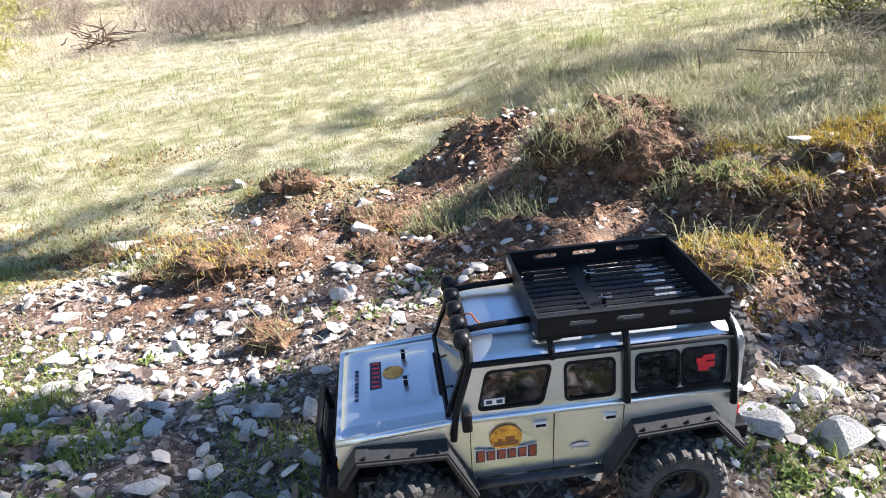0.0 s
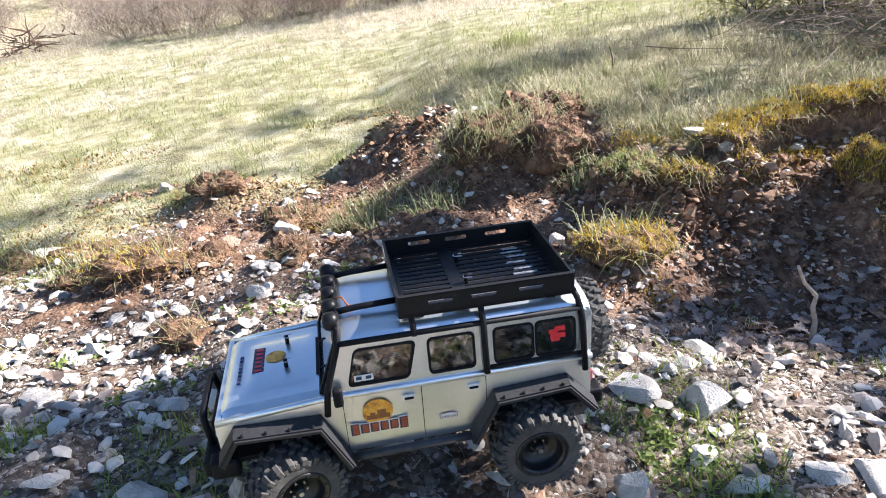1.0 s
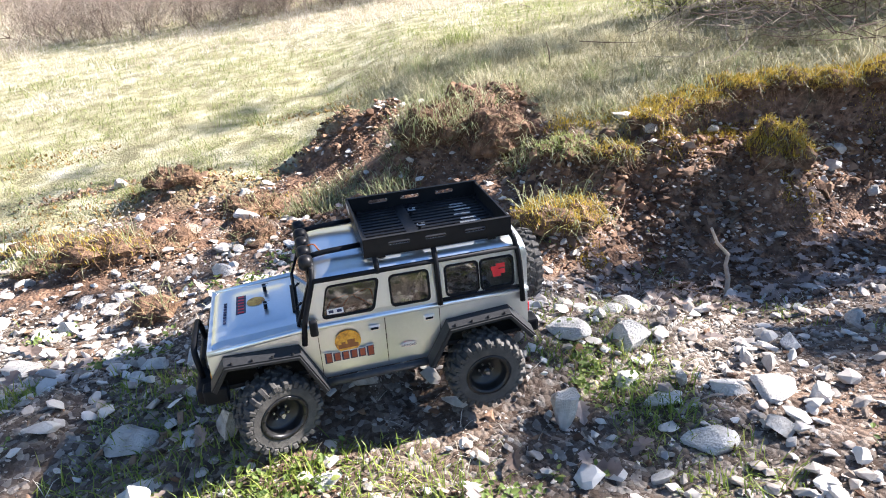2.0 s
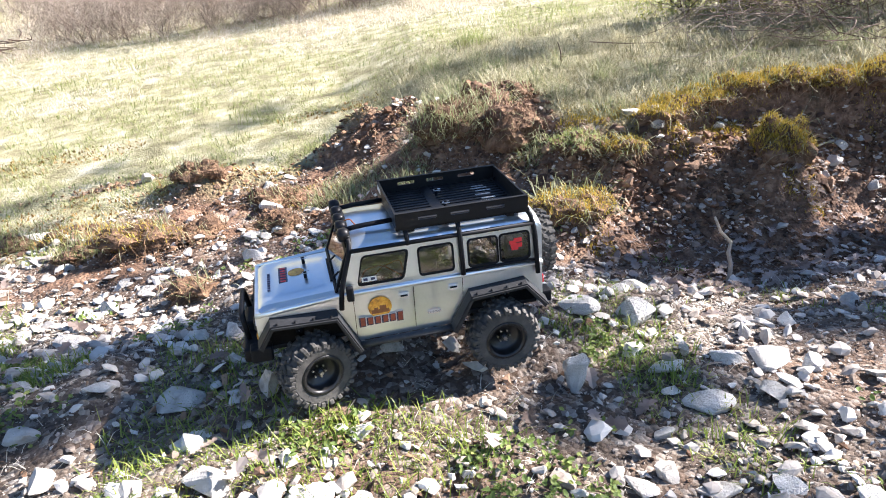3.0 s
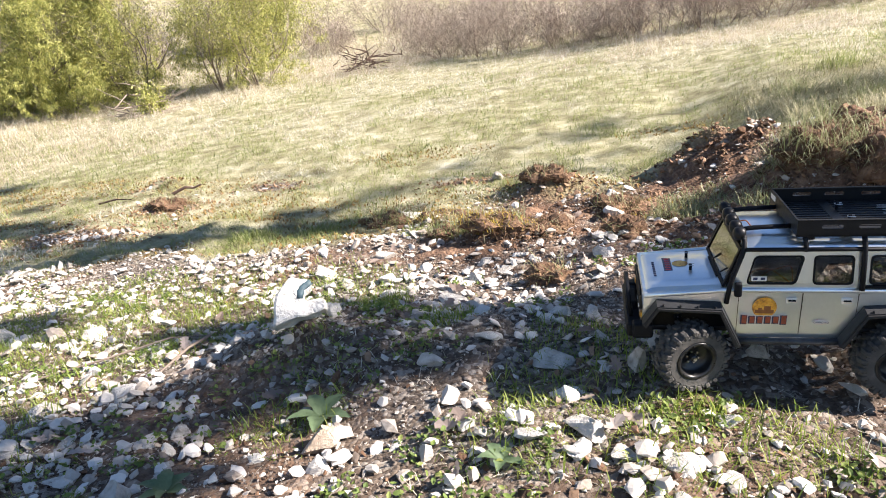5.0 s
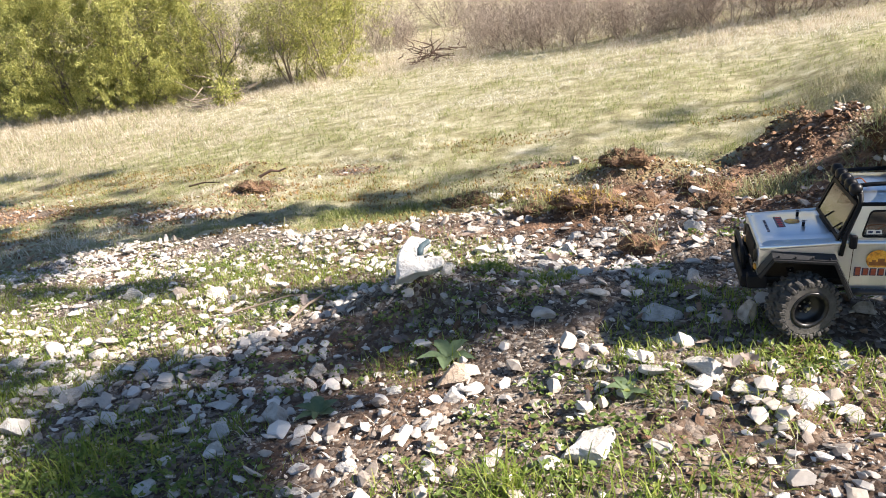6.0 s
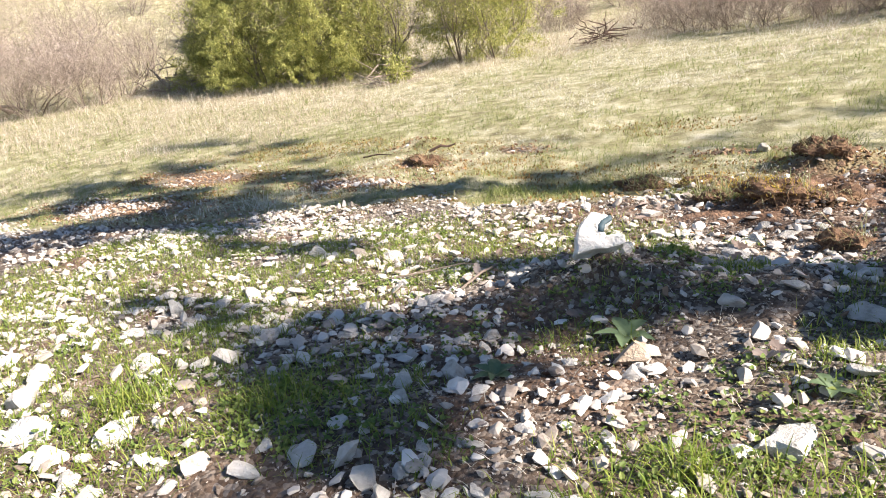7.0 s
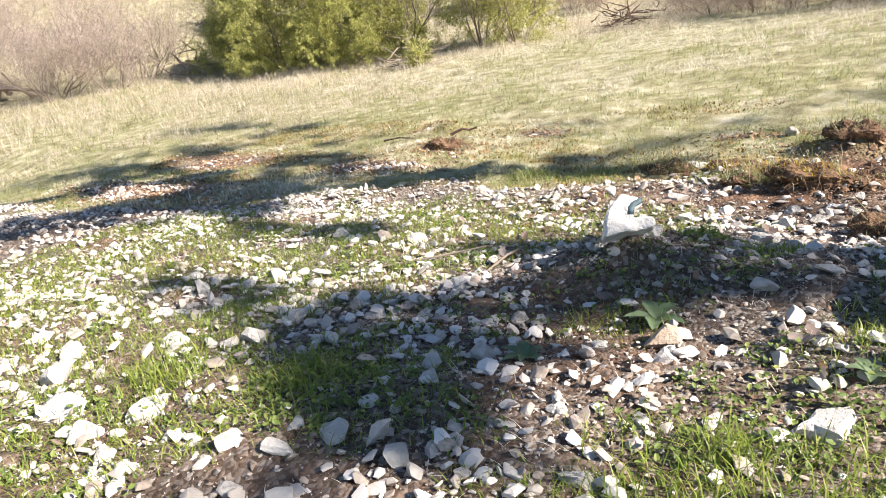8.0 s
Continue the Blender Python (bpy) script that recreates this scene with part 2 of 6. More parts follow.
GLASS = bpy.data.materials.new("window_plastic")
GLASS.use_nodes = True
gb = GLASS.node_tree.nodes["Principled BSDF"]
gb.inputs["Base Color"].default_value = (0.24, 0.235, 0.22, 1)
gb.inputs["Roughness"].default_value, gb.inputs["Transmission Weight"].default_value, gb.inputs["IOR"].default_value = 0.04, 1.0, 1.05
gb.inputs["Coat IOR"].default_value = 2.0
gb.inputs["Coat Weight"].default_value, gb.inputs["Coat Roughness"].default_value = 1.0, 0.04


def ground_material():
    """Soil, grit and turf, by how much meadow grows at a place."""
    m = bpy.data.materials.new("soil_and_turf")
    m.use_nodes = True
    nodes, links = m.node_tree.nodes, m.node_tree.links
    b = nodes["Principled BSDF"]
    b.inputs["Roughness"].default_value = 0.95
    place = nodes.new("ShaderNodeTexCoord").outputs["Object"]

    def ramp(scale, detail, stops):
        n = nodes.new("ShaderNodeTexNoise")
        n.inputs["Scale"].default_value, n.inputs["Detail"].default_value, n.inputs["Roughness"].default_value = scale, detail, 0.65
        links.new(place, n.inputs["Vector"])
        r = nodes.new("ShaderNodeValToRGB")
        links.new(n.outputs["Fac"], r.inputs["Fac"])
        el = r.color_ramp.elements
        while len(el) < len(stops):
            el.new(0.5)
        for e, (p, c) in zip(el, stops):
            e.position, e.color = p, (*c, 1)
        return r.outputs["Color"], n.outputs["Fac"]

    def mix(fac, a, c):
        n = nodes.new("ShaderNodeMix")
        n.data_type = "RGBA"
        links.new(fac, n.inputs[0])
        links.new(a, n.inputs[6])
        links.new(c, n.inputs[7])
        return n.outputs[2]

    def share(name):
        n = nodes.new("ShaderNodeAttribute")
        n.attribute_name = name
        return n.outputs["Fac"]

    soil, soil_f = ramp(28, 8, [(0.32, (0.034, 0.018, 0.010)), (0.5, (0.135, 0.074, 0.042)), (0.68, (0.28, 0.175, 0.108))])
    cells = nodes.new("ShaderNodeTexVoronoi")
    cells.inputs["Scale"].default_value = 85
    links.new(place, cells.inputs["Vector"])
    grey = nodes.new("ShaderNodeSeparateColor")
    links.new(cells.outputs["Color"], grey.inputs[0])
    pebble = nodes.new("ShaderNodeValToRGB")
    links.new(grey.outputs[0], pebble.inputs["Fac"])
    el = pebble.color_ramp.elements
    el.new(0.5)
    for e, (p, c) in zip(el, ((0.2, (0.035, 0.024, 0.016)), (0.6, (0.15, 0.118, 0.09)), (0.97, (0.46, 0.42, 0.36)))):
        e.position, e.color = p, (*c, 1)
    grit, grit_f = ramp(110, 6, [(0.36, (0.03, 0.020, 0.013)), (0.54, (0.13, 0.096, 0.07)), (0.74, (0.40, 0.35, 0.29))])
    turf, turf_f = ramp(6, 10, [(0.3, (0.11, 0.092, 0.038)), (0.5, (0.28, 0.26, 0.14)), (0.7, (0.50, 0.465, 0.335))])
    half = nodes.new("ShaderNodeMix")
    half.data_type = "RGBA"
    half.inputs[0].default_value = 0.65
    links.new(grit, half.inputs[6])
    links.new(pebble.outputs["Color"], half.inputs[7])
    col = mix(share("grit"), soil, half.outputs[2])
    col = mix(share("turf"), col, turf)
    links.new(col, b.inputs["Base Color"])
    bump = nodes.new("ShaderNodeBump")
    bump.inputs["Strength"].default_value, bump.inputs["Distance"].default_value = 0.9, 0.007
    lumps = nodes.new("ShaderNodeMath")
    lumps.operation = "SUBTRACT"
    links.new(grit_f, lumps.inputs[0])
    links.new(cells.outputs["Distance"], lumps.inputs[1])
    links.new(lumps.outputs[0], bump.inputs["Height"])
    links.new(bump.outputs["Normal"], b.inputs["Normal"])
    return m


# ---- mesh helpers ----
def mesh_of(name, verts, quads=(), tris=(), mats=(), smooth_faces=False, mat_index=None):
    """A mesh from arrays of places and of corner numbers."""
    me = bpy.data.meshes.new(name)
    verts = np.asarray(verts, np.float32).reshape(-1, 3)
    quads, tris = np.asarray(quads, np.int32).reshape(-1, 4), np.asarray(tris, np.int32).reshape(-1, 3)
    me.vertices.add(len(verts))
    me.vertices.foreach_set("co", verts.ravel())
    me.loops.add(quads.size + tris.size)
    me.loops.foreach_set("vertex_index", np.concatenate([quads.ravel(), tris.ravel()]))
    me.polygons.add(len(quads) + len(tris))
    starts = np.concatenate([np.arange(len(quads)) * 4, quads.size + np.arange(len(tris)) * 3])
    me.polygons.foreach_set("loop_start", starts.astype(np.int32))
    if mat_index is not None:
        me.polygons.foreach_set("material_index", mat_index)
    me.update(calc_edges=True)
    me.polygons.foreach_set("use_smooth", np.full(len(me.polygons), smooth_faces))
    for m in mats:
        me.materials.append(m)
    return me


def part(name, bm, mat, parent, label="", smooth_faces=False):
    """Links a bmesh as one mesh object under a thing or a part."""
    me = bpy.data.meshes.new(name)
    bmesh.ops.recalc_face_normals(bm, faces=bm.faces)
    bm.to_mesh(me)
    bm.free()
    me.materials.append(mat)
    if smooth_faces:
        me.polygons.foreach_set("use_smooth", [True] * len(me.polygons))
    ob = new(name, me)
    ob.parent = parent
    return tagged(ob, label)


def same_part(ob, name, parent, m):
    """Another object on the mesh of ob, under parent."""
    o = new(name, ob.data)
    o.parent, o.matrix_basis = parent, m
    for key in ("label",):
        if key in ob:
            o[key] = ob[key]
    return o


def block(lo, hi, bevel=0.0, segments=2, m=None):
    bm = bmesh.new()
    bmesh.ops.create_cube(bm, size=1)
    for v in bm.verts:
        v.co = Vector([(lo[i] + hi[i]) / 2 + v.co[i] * (hi[i] - lo[i]) for i in range(3)])
    if bevel:
        bmesh.ops.bevel(bm, geom=bm.edges[:], offset=bevel, segments=segments, affect="EDGES", profile=0.6)
    if m is not None:
        bm.transform(m)
    return bm


def tube(points, radius, sides=8, closed_ends=True):
    """A round bar along points, with mitred joints. radius: one, or one for each point."""
    bm = bmesh.new()
    pts = [Vector(p) for p in points]
    rad = radius if isinstance(radius, (list, tuple)) else [radius] * len(pts)
    rings, up = [], None
    for i, p in enumerate(pts):
        d = (pts[min(i + 1, len(pts) - 1)] - pts[max(i - 1, 0)]).normalized()
        side = d.orthogonal().normalized() if up is None else (up - d * up.dot(d)).normalized()
        up = side
        other = d.cross(side)
        rings.append([bm.verts.new(p + (side * math.cos(a) + other * math.sin(a)) * rad[i]) for a in [2 * math.pi * k / sides for k in range(sides)]])
    for a, c in zip(rings, rings[1:]):
        for k in range(sides):
            bm.faces.new((a[k], a[(k + 1) % sides], c[(k + 1) % sides], c[k]))
    if closed_ends:
        bm.faces.new(rings[0][::-1])
        bm.faces.new(rings[-1])
    return bm


def rounded(points, r=0.006, steps=3):
    """A path with its corners rounded."""
    pts = [Vector(p) for p in points]
    out = [pts[0]]
    for a, p, c in zip(pts, pts[1:], pts[2:]):
        r1 = min(r, (p - a).length * 0.45, (c - p).length * 0.45)
        s, e = p + (a - p).normalized() * r1, p + (c - p).normalized() * r1
        for k in range(steps + 1):
            t = k / steps
            out.append(s * (1 - t) ** 2 + p * 2 * t * (1 - t) + e * t * t)
    return out + [pts[-1]]


def plate(outline, thick, holes=(), lift=None):
    """A sheet of that thickness: outline and holes in (x, z), standing at y = 0 and reaching to y = -thick; lift moves corners."""
    bm = bmesh.new()
    edges = []
    for loop in (outline, *holes):
        vs = [bm.verts.new((x, 0, z)) for x, z in loop]
        edges += [bm.edges.new((vs[i], vs[(i + 1) % len(vs)])) for i in range(len(vs))]
    bmesh.ops.triangle_fill(bm, edges=edges, use_beauty=True, use_dissolve=False)
    got = bmesh.ops.extrude_face_region(bm, geom=bm.faces[:])
    for v in got["geom"]:
        if isinstance(v, bmesh.types.BMVert):
            v.co.y -= thick
    if lift:
        for v in bm.verts:
            lift(v.co)
    return bm


def round_rect(x0, x1, z0, z1, r, n=3, slant=0.0):
    """Corners of a rounded box in (x, z); slant shifts its top along x."""
    out = []
    for cx, cz, a0 in ((x1 - r, z1 - r, 0), (x0 + r, z1 - r, 90), (x0 + r, z0 + r, 180), (x1 - r, z0 + r, 270)):
        for k in range(n + 1):
            a = radians(a0 + 90 * k / n)
            x, z = cx + r * math.cos(a), cz + r * math.sin(a)
            out.append((x + slant * (z - z0), z))
    return out


def lathe(profile, sides):
    """Turns (radius, along) rows round the y axis."""
    bm = bmesh.new()
    rings = []
    for r, h in profile:
        rings.append([bm.verts.new((r * math.cos(2 * math.pi * k / sides), h, r * math.sin(2 * math.pi * k / sides))) for k in range(sides)])
    for a, c in zip(rings, rings[1:]):
        for k in range(sides):
            bm.faces.new((a[k], a[(k + 1) % sides], c[(k + 1) % sides], c[k]))
    return bm


def join(bm, other):
    """Adds the faces of other to bm, and frees other."""
    me = bpy.data.meshes.new("tmp")
    other.to_mesh(me)
    other.free()
    bm.from_mesh(me)
    bpy.data.meshes.remove(me)
    return bm


# ---- ground ----
def graded(lo, hi, step, far_lo, far_hi):
    core, out_lo, out_hi = list(np.arange(lo, hi, step)), [], []
    v, d = lo, step
    while v > far_lo:
        d *= 1.12
        v -= d
        out_lo.append(v)
    v, d = core[-1], step
    while v < far_hi:
        d *= 1.12
        v += d
        out_hi.append(v)
    return np.array(out_lo[::-1] + core + out_hi)


def bank_foot(x, y):
    """1 on the bare brown soil under the cut bank."""
    return smooth(0.75, 1.05, x) * smooth(1.12, 1.38, y) * smooth(2.2, 1.9, y)


def grit_share(x, y):
    """Where the soil is strewn with fine grit: on the road, not on heaps and cut faces."""
    heap = 0.0
    for hx, hy, h, rx, ry in HEAPS[:10]:
        heap = heap + np.exp(-((x - hx) / (rx * 1.3)) ** 2 - ((y - hy) / (ry * 1.3)) ** 2)
    b = bank(x, y)
    return np.clip(0.75 + 0.9 * fbm(x, y, 0.3, 3, 31) - heap - 0.7 * sod_strip(x, y) - 1.2 * smooth(0.6, 0.9, x) * smooth(0.05, 0.3, b) - 0.6 * bank_foot(x, y), 0, 1)


gx, gy = graded(-3.2, 2.4, 0.020, -1200, 1200), graded(-1.0, 3.6, 0.020, -1200, 1200)
GX, GY = np.meshgrid(gx, gy)
GZ = height(GX, GY) + 0.006 * fbm(GX, GY, 0.035, 2, 41) + 0.028 * np.clip(1 - grit_share(GX, GY), 0, 1) * soil_share(GX, GY) * fbm(GX, GY, 0.07, 2, 43)
gi = np.arange(GX.size).reshape(GX.shape)
ground_mesh = mesh_of("ground", np.stack([GX, GY, GZ], -1), np.stack([gi[:-1, :-1], gi[:-1, 1:], gi[1:, 1:], gi[1:, :-1]], -1), mats=[ground_material()], smooth_faces=True)
for key, values in (("grit", grit_share(GX, GY)), ("turf", 1 - soil_share(GX, GY))):
    ground_mesh.attributes.new(key, "FLOAT", "POINT").data.foreach_set("value", values.ravel().astype(np.float32))
ground = tagged(new("ground", ground_mesh), "stony brown soil track beside a dry spring meadow", "ground", kind="structure")


# ---- the model car ----
CAR = pose(0.0914, 0.8120, 0.1880, -4.20, 1.86, 185.81) @ Matrix.Diagonal((1.03, 1.03, 1.03, 1))
W, SILL, BELT, GUTTER, ROOF = 0.096, 0.102, 0.194, 0.262, 0.280
WINDOWS = [(0.003, 0.077, 0.206, 0.252, -0.25), (-0.083, -0.026, 0.206, 0.252, 0.0), (-0.160, -0.110, 0.206, 0.252, 0.0), (-0.216, -0.165, 0.206, 0.252, 0.0)]
FRONT_ARCH = [(0.088, 0.099), (0.119, 0.167), (0.220, 0.171), (0.242, 0.136)]
REAR_ARCH = [(-0.239, 0.124), (-0.202, 0.168), (-0.108, 0.162), (-0.076, 0.103)]


def tuck(co, side):
    """The upper body leans in above the belt."""
    if co.z > BELT:
        co.y -= side * (co.z - BELT) * 0.13
    else:
        co.y -= side * 0.004 * ((BELT - co.z) / 0.09) ** 2


def side_panel(car, side):
    top = GUTTER
    outline = [(0.244, 0.136), (0.244, 0.178), (0.236, 0.184), (0.108, 0.196), (0.084, top), (-0.236, top), (-0.240, 0.255), (-0.240, 0.124)]
    outline += REAR_ARCH[1:] + [(-0.076, SILL)] + [(0.088, SILL)] + FRONT_ARCH[1:3]
    clean = []
    for p in outline:
        if not clean or abs(p[0] - clean[-1][0]) + abs(p[1] - clean[-1][1]) > 0.002:
            clean.append(p)
    holes = [round_rect(x0, x1, z0, z1, 0.006, 3, s) for x0, x1, z0, z1, s in WINDOWS]
    bm = plate(clean, 0.004, holes)
    for v in bm.verts:
        v.co.y = side * (W + v.co.y)
        tuck(v.co, side)
    panel = part("side_panel", bm, SILVER, car, "silver painted body side")
    for x0, x1, z0, z1, s in WINDOWS:
        ring = round_rect(x0 - 0.002, x1 + 0.002, z0 - 0.002, z1 + 0.002, 0.007, 3, s)
        inner = round_rect(x0 + 0.001, x1 - 0.001, z0 + 0.001, z1 - 0.001, 0.006, 3, s)
        bm = plate(ring, 0.003, [inner])
        for v in bm.verts:
            v.co.y = side * (W + 0.0012 + v.co.y)
            tuck(v.co, side)
        part("window_seal", bm, BLACK, panel, "black window seal")
        bm = plate(inner, 0.0012)
        for v in bm.verts:
            v.co.y = side * (W - 0.0012 + v.co.y)
            tuck(v.co, side)
        part("window", bm, GLASS, panel, "dusty clear window pane").visible_shadow = False
    # shoulder line under the windows
    bm = tube([(0.243, side * (W - 0.0015), 0.181), (0.106, side * (W - 0.0010), 0.1935), (-0.239, side * (W - 0.0010), 0.1935)], 0.0042, 10)
    part("shoulder", bm, SILVER, panel, smooth_faces=True)
    for x in (0.005, -0.079):
        plate_bm = block((x - 0.008, side * W - 0.001, 0.171), (x + 0.008, side * W + 0.0025, 0.180), 0.001)
        handle = part("door_handle", plate_bm, CREAM, panel, "pale door handle plate")
        part("handle_grip", block((x - 0.006, side * W + 0.002, 0.1745), (x + 0.006, side * W + 0.0045, 0.1775), 0.001), BLACK, handle)
    for x in (0.088, -0.012, -0.096):  # door gaps
        bm = block((x - 0.0004, side * W - 0.002, 0.110), (x + 0.0004, side * W + 0.0003, 0.188))
        for v in bm.verts:
            tuck(v.co, side)
        part("door_gap", bm, BLACK, panel)
    for arch in (FRONT_ARCH, REAR_ARCH):
        pts = [Vector((x, 0, z)) for x, z in arch]
        mid = sum(pts, Vector()) / len(pts)
        mid.z = 0.06
        out, inn = [], []
        for p in pts:
            away = (p - mid).normalized()
            out.append((p.x + away.x * 0.006, p.z + away.z * 0.006))
            inn.append((p.x - away.x * 0.003, p.z - away.z * 0.003))
        bm = plate(out + inn[::-1], 0.023)
        for v in bm.verts:
            v.co.y = side * (W + 0.021 + v.co.y)
            if abs(v.co.y) > W + 0.01:
                v.co.z -= 0.008
        bmesh.ops.bevel(bm, geom=[e for e in bm.edges if e.is_manifold and e.calc_face_angle(0) > 0.6], offset=0.0022, segments=2, affect="EDGES")
        flare = part("wheel_arch", bm, FLARE, car, "black plastic arch flare with rivets")
        a, c = Vector((arch[1][0], 0, arch[1][1])), Vector((arch[2][0], 0, arch[2][1]))
        for k in range(4):
            p = a.lerp(c, 0.08 + 0.28 * k)
            bm = bmesh.new()
            bmesh.ops.create_cone(bm, cap_ends=True, segments=8, radius1=0.0025, radius2=0.0015, depth=0.003, matrix=pose(p.x, side * (W + 0.016), p.z + 0.001))
            part("rivet", bm, RACK_BLACK, flare)
    # stickers: a round badge over a row of bars, a small oval badge, a red blot on the last window
    s = side
    bm = bmesh.new()
    bmesh.ops.create_circle(bm, cap_ends=True, segments=28, radius=0.0195, matrix=pose(0.046, s * (W + 0.0006), 0.161, 90))
    for v in bm.verts:
        tuck(v.co, s)
    badge = part("round_badge", bm, ORANGE, panel, "round orange sunset sticker")
    bm = block((0.031, s * (W + 0.0009), 0.150), (0.061, s * (W + 0.0011), 0.157))
    join(bm, block((0.036, s * (W + 0.0009), 0.156), (0.047, s * (W + 0.0011), 0.164)))
    join(bm, block((0.050, s * (W + 0.0009), 0.156), (0.056, s * (W + 0.0011), 0.161)))
    for v in bm.verts:
        tuck(v.co, s)
    part("badge_shadow_shape", bm, material("badge_brown", [(0.3, (0.20, 0.07, 0.02)), (0.7, (0.30, 0.11, 0.03))], 0.01, 0.5), badge)
    for k in range(6):
        x = 0.0775 - 0.0126 * k
        h = 0.0185 if k in (0, 5) else 0.0150
        z0 = 0.1285 if k in (0, 5) else 0.1300
        bm = block((x - 0.0060, s * (W + 0.0006), z0 - 0.0010), (x + 0.0060, s * (W + 0.0010), z0 + h + 0.0010))
        for v in bm.verts:
            tuck(v.co, s)
        bar = part("sticker_bar", bm, CREAM, panel, "cream outlined dark red sticker bar")
        bm = block((x - 0.0054, s * (W + 0.0011), z0 - 0.0003), (x + 0.0054, s * (W + 0.0014), z0 + h - 0.0002))
        for v in bm.verts:
            tuck(v.co, s)
        part("dark_bar", bm, NAVY, bar)
        bm = block((x - 0.0046, s * (W + 0.0015), z0 + 0.0014), (x + 0.0030, s * (W + 0.0017), z0 + h - 0.0012))
        for v in bm.verts:
            tuck(v.co, s)
        part("red_bar", bm, BRICK_RED, bar)
    bm = bmesh.new()
    bmesh.ops.create_circle(bm, cap_ends=True, segments=20, radius=0.0125, matrix=pose(-0.0445, s * (W + 0.0004), 0.1342, 90) @ Matrix.Diagonal((1, 0.42, 1, 1)))
    for v in bm.verts:
        tuck(v.co, s)
    oval = part("oval_badge", bm, CREAM, panel, "small oval white and red badge")
    bm = block((-0.051, s * (W - 0.0006), 0.1372), (-0.038, s * (W - 0.0002), 0.1386))
    for v in bm.verts:
        tuck(v.co, s)
    part("red_bar", bm, RED, oval)
    letters = bpy.data.curves.new("word", "FONT")
    letters.body, letters.size, letters.align_x, letters.align_y, letters.extrude = "OFFROAD", 0.0052, "CENTER", "CENTER", 0.0001
    tmp = bpy.data.objects.new("word", letters)
    me = bpy.data.meshes.new_from_object(tmp)
    bpy.data.objects.remove(tmp)
    me.materials.append(NAVY)
    word = new("badge_word", me)
    word.parent = oval
    word.matrix_basis = pose(-0.0445, s * (W + 0.0005), 0.1342, 90, 0, 180 if s > 0 else 0)
    bm = bmesh.new()
    for dx, dz, w, h in ((-0.005, 0.006, 0.014, 0.007), (0.004, 0.003, 0.012, 0.006), (-0.002, -0.003, 0.020, 0.007), (0.001, -0.008, 0.012, 0.005)):
        cx, cz = -0.1915 + dx, 0.233 + dz
        join(bm, block((cx - w / 2, s * (W + 0.0002), cz - h / 2), (cx + w / 2, s * (W + 0.0008), cz + h / 2)))
    for v in bm.verts:
        tuck(v.co, s)
    part("window_sticker", bm, RED, panel, "red blot sticker on the rear window")
    # white label with two dark squares in the corner of the front window
    bm = block((0.046, s * (W - 0.0008), 0.2095), (0.070, s * (W - 0.0004), 0.2175))
    for v in bm.verts:
        tuck(v.co, s)
    window_label = part("window_label", bm, CREAM, panel, "small white label in the window corner")
    for x in (0.052, 0.064):
        bm = block((x - 0.0035, s * (W - 0.0004), 0.2115), (x + 0.0035, s * (W - 0.0001), 0.2158))
        for v in bm.verts:
            tuck(v.co, s)
        part("label_square", bm, NAVY, window_label)
    # mirror
    bm = block((0.086, s * (W + 0.004), 0.186), (0.098, s * (W + 0.014), 0.212), 0.004, 3)
    part("mirror", bm, BLACK, car, "black door mirror", True)
    # side step under the doors
    bm = tube([(0.092, s * (W + 0.004), 0.098), (-0.082, s * (W + 0.004), 0.100)], 0.0058, 10)
    part("side_step", bm, material("dark_step", [(0.3, (0.022, 0.024, 0.028)), (0.7, (0.05, 0.053, 0.058))], 0.01, 0.5, metal=0.2), car, "dark rock slider under the doors", True)
    return panel


def grid_sheet(us, vs, place):
    bm = bmesh.new()
    rows = [[bm.verts.new(place(u, v)) for v in vs] for u in us]
    for a, c in zip(rows, rows[1:]):
        for k in range(len(vs) - 1):
            bm.faces.new((a[k], a[k + 1], c[k + 1], c[k]))
    return bm


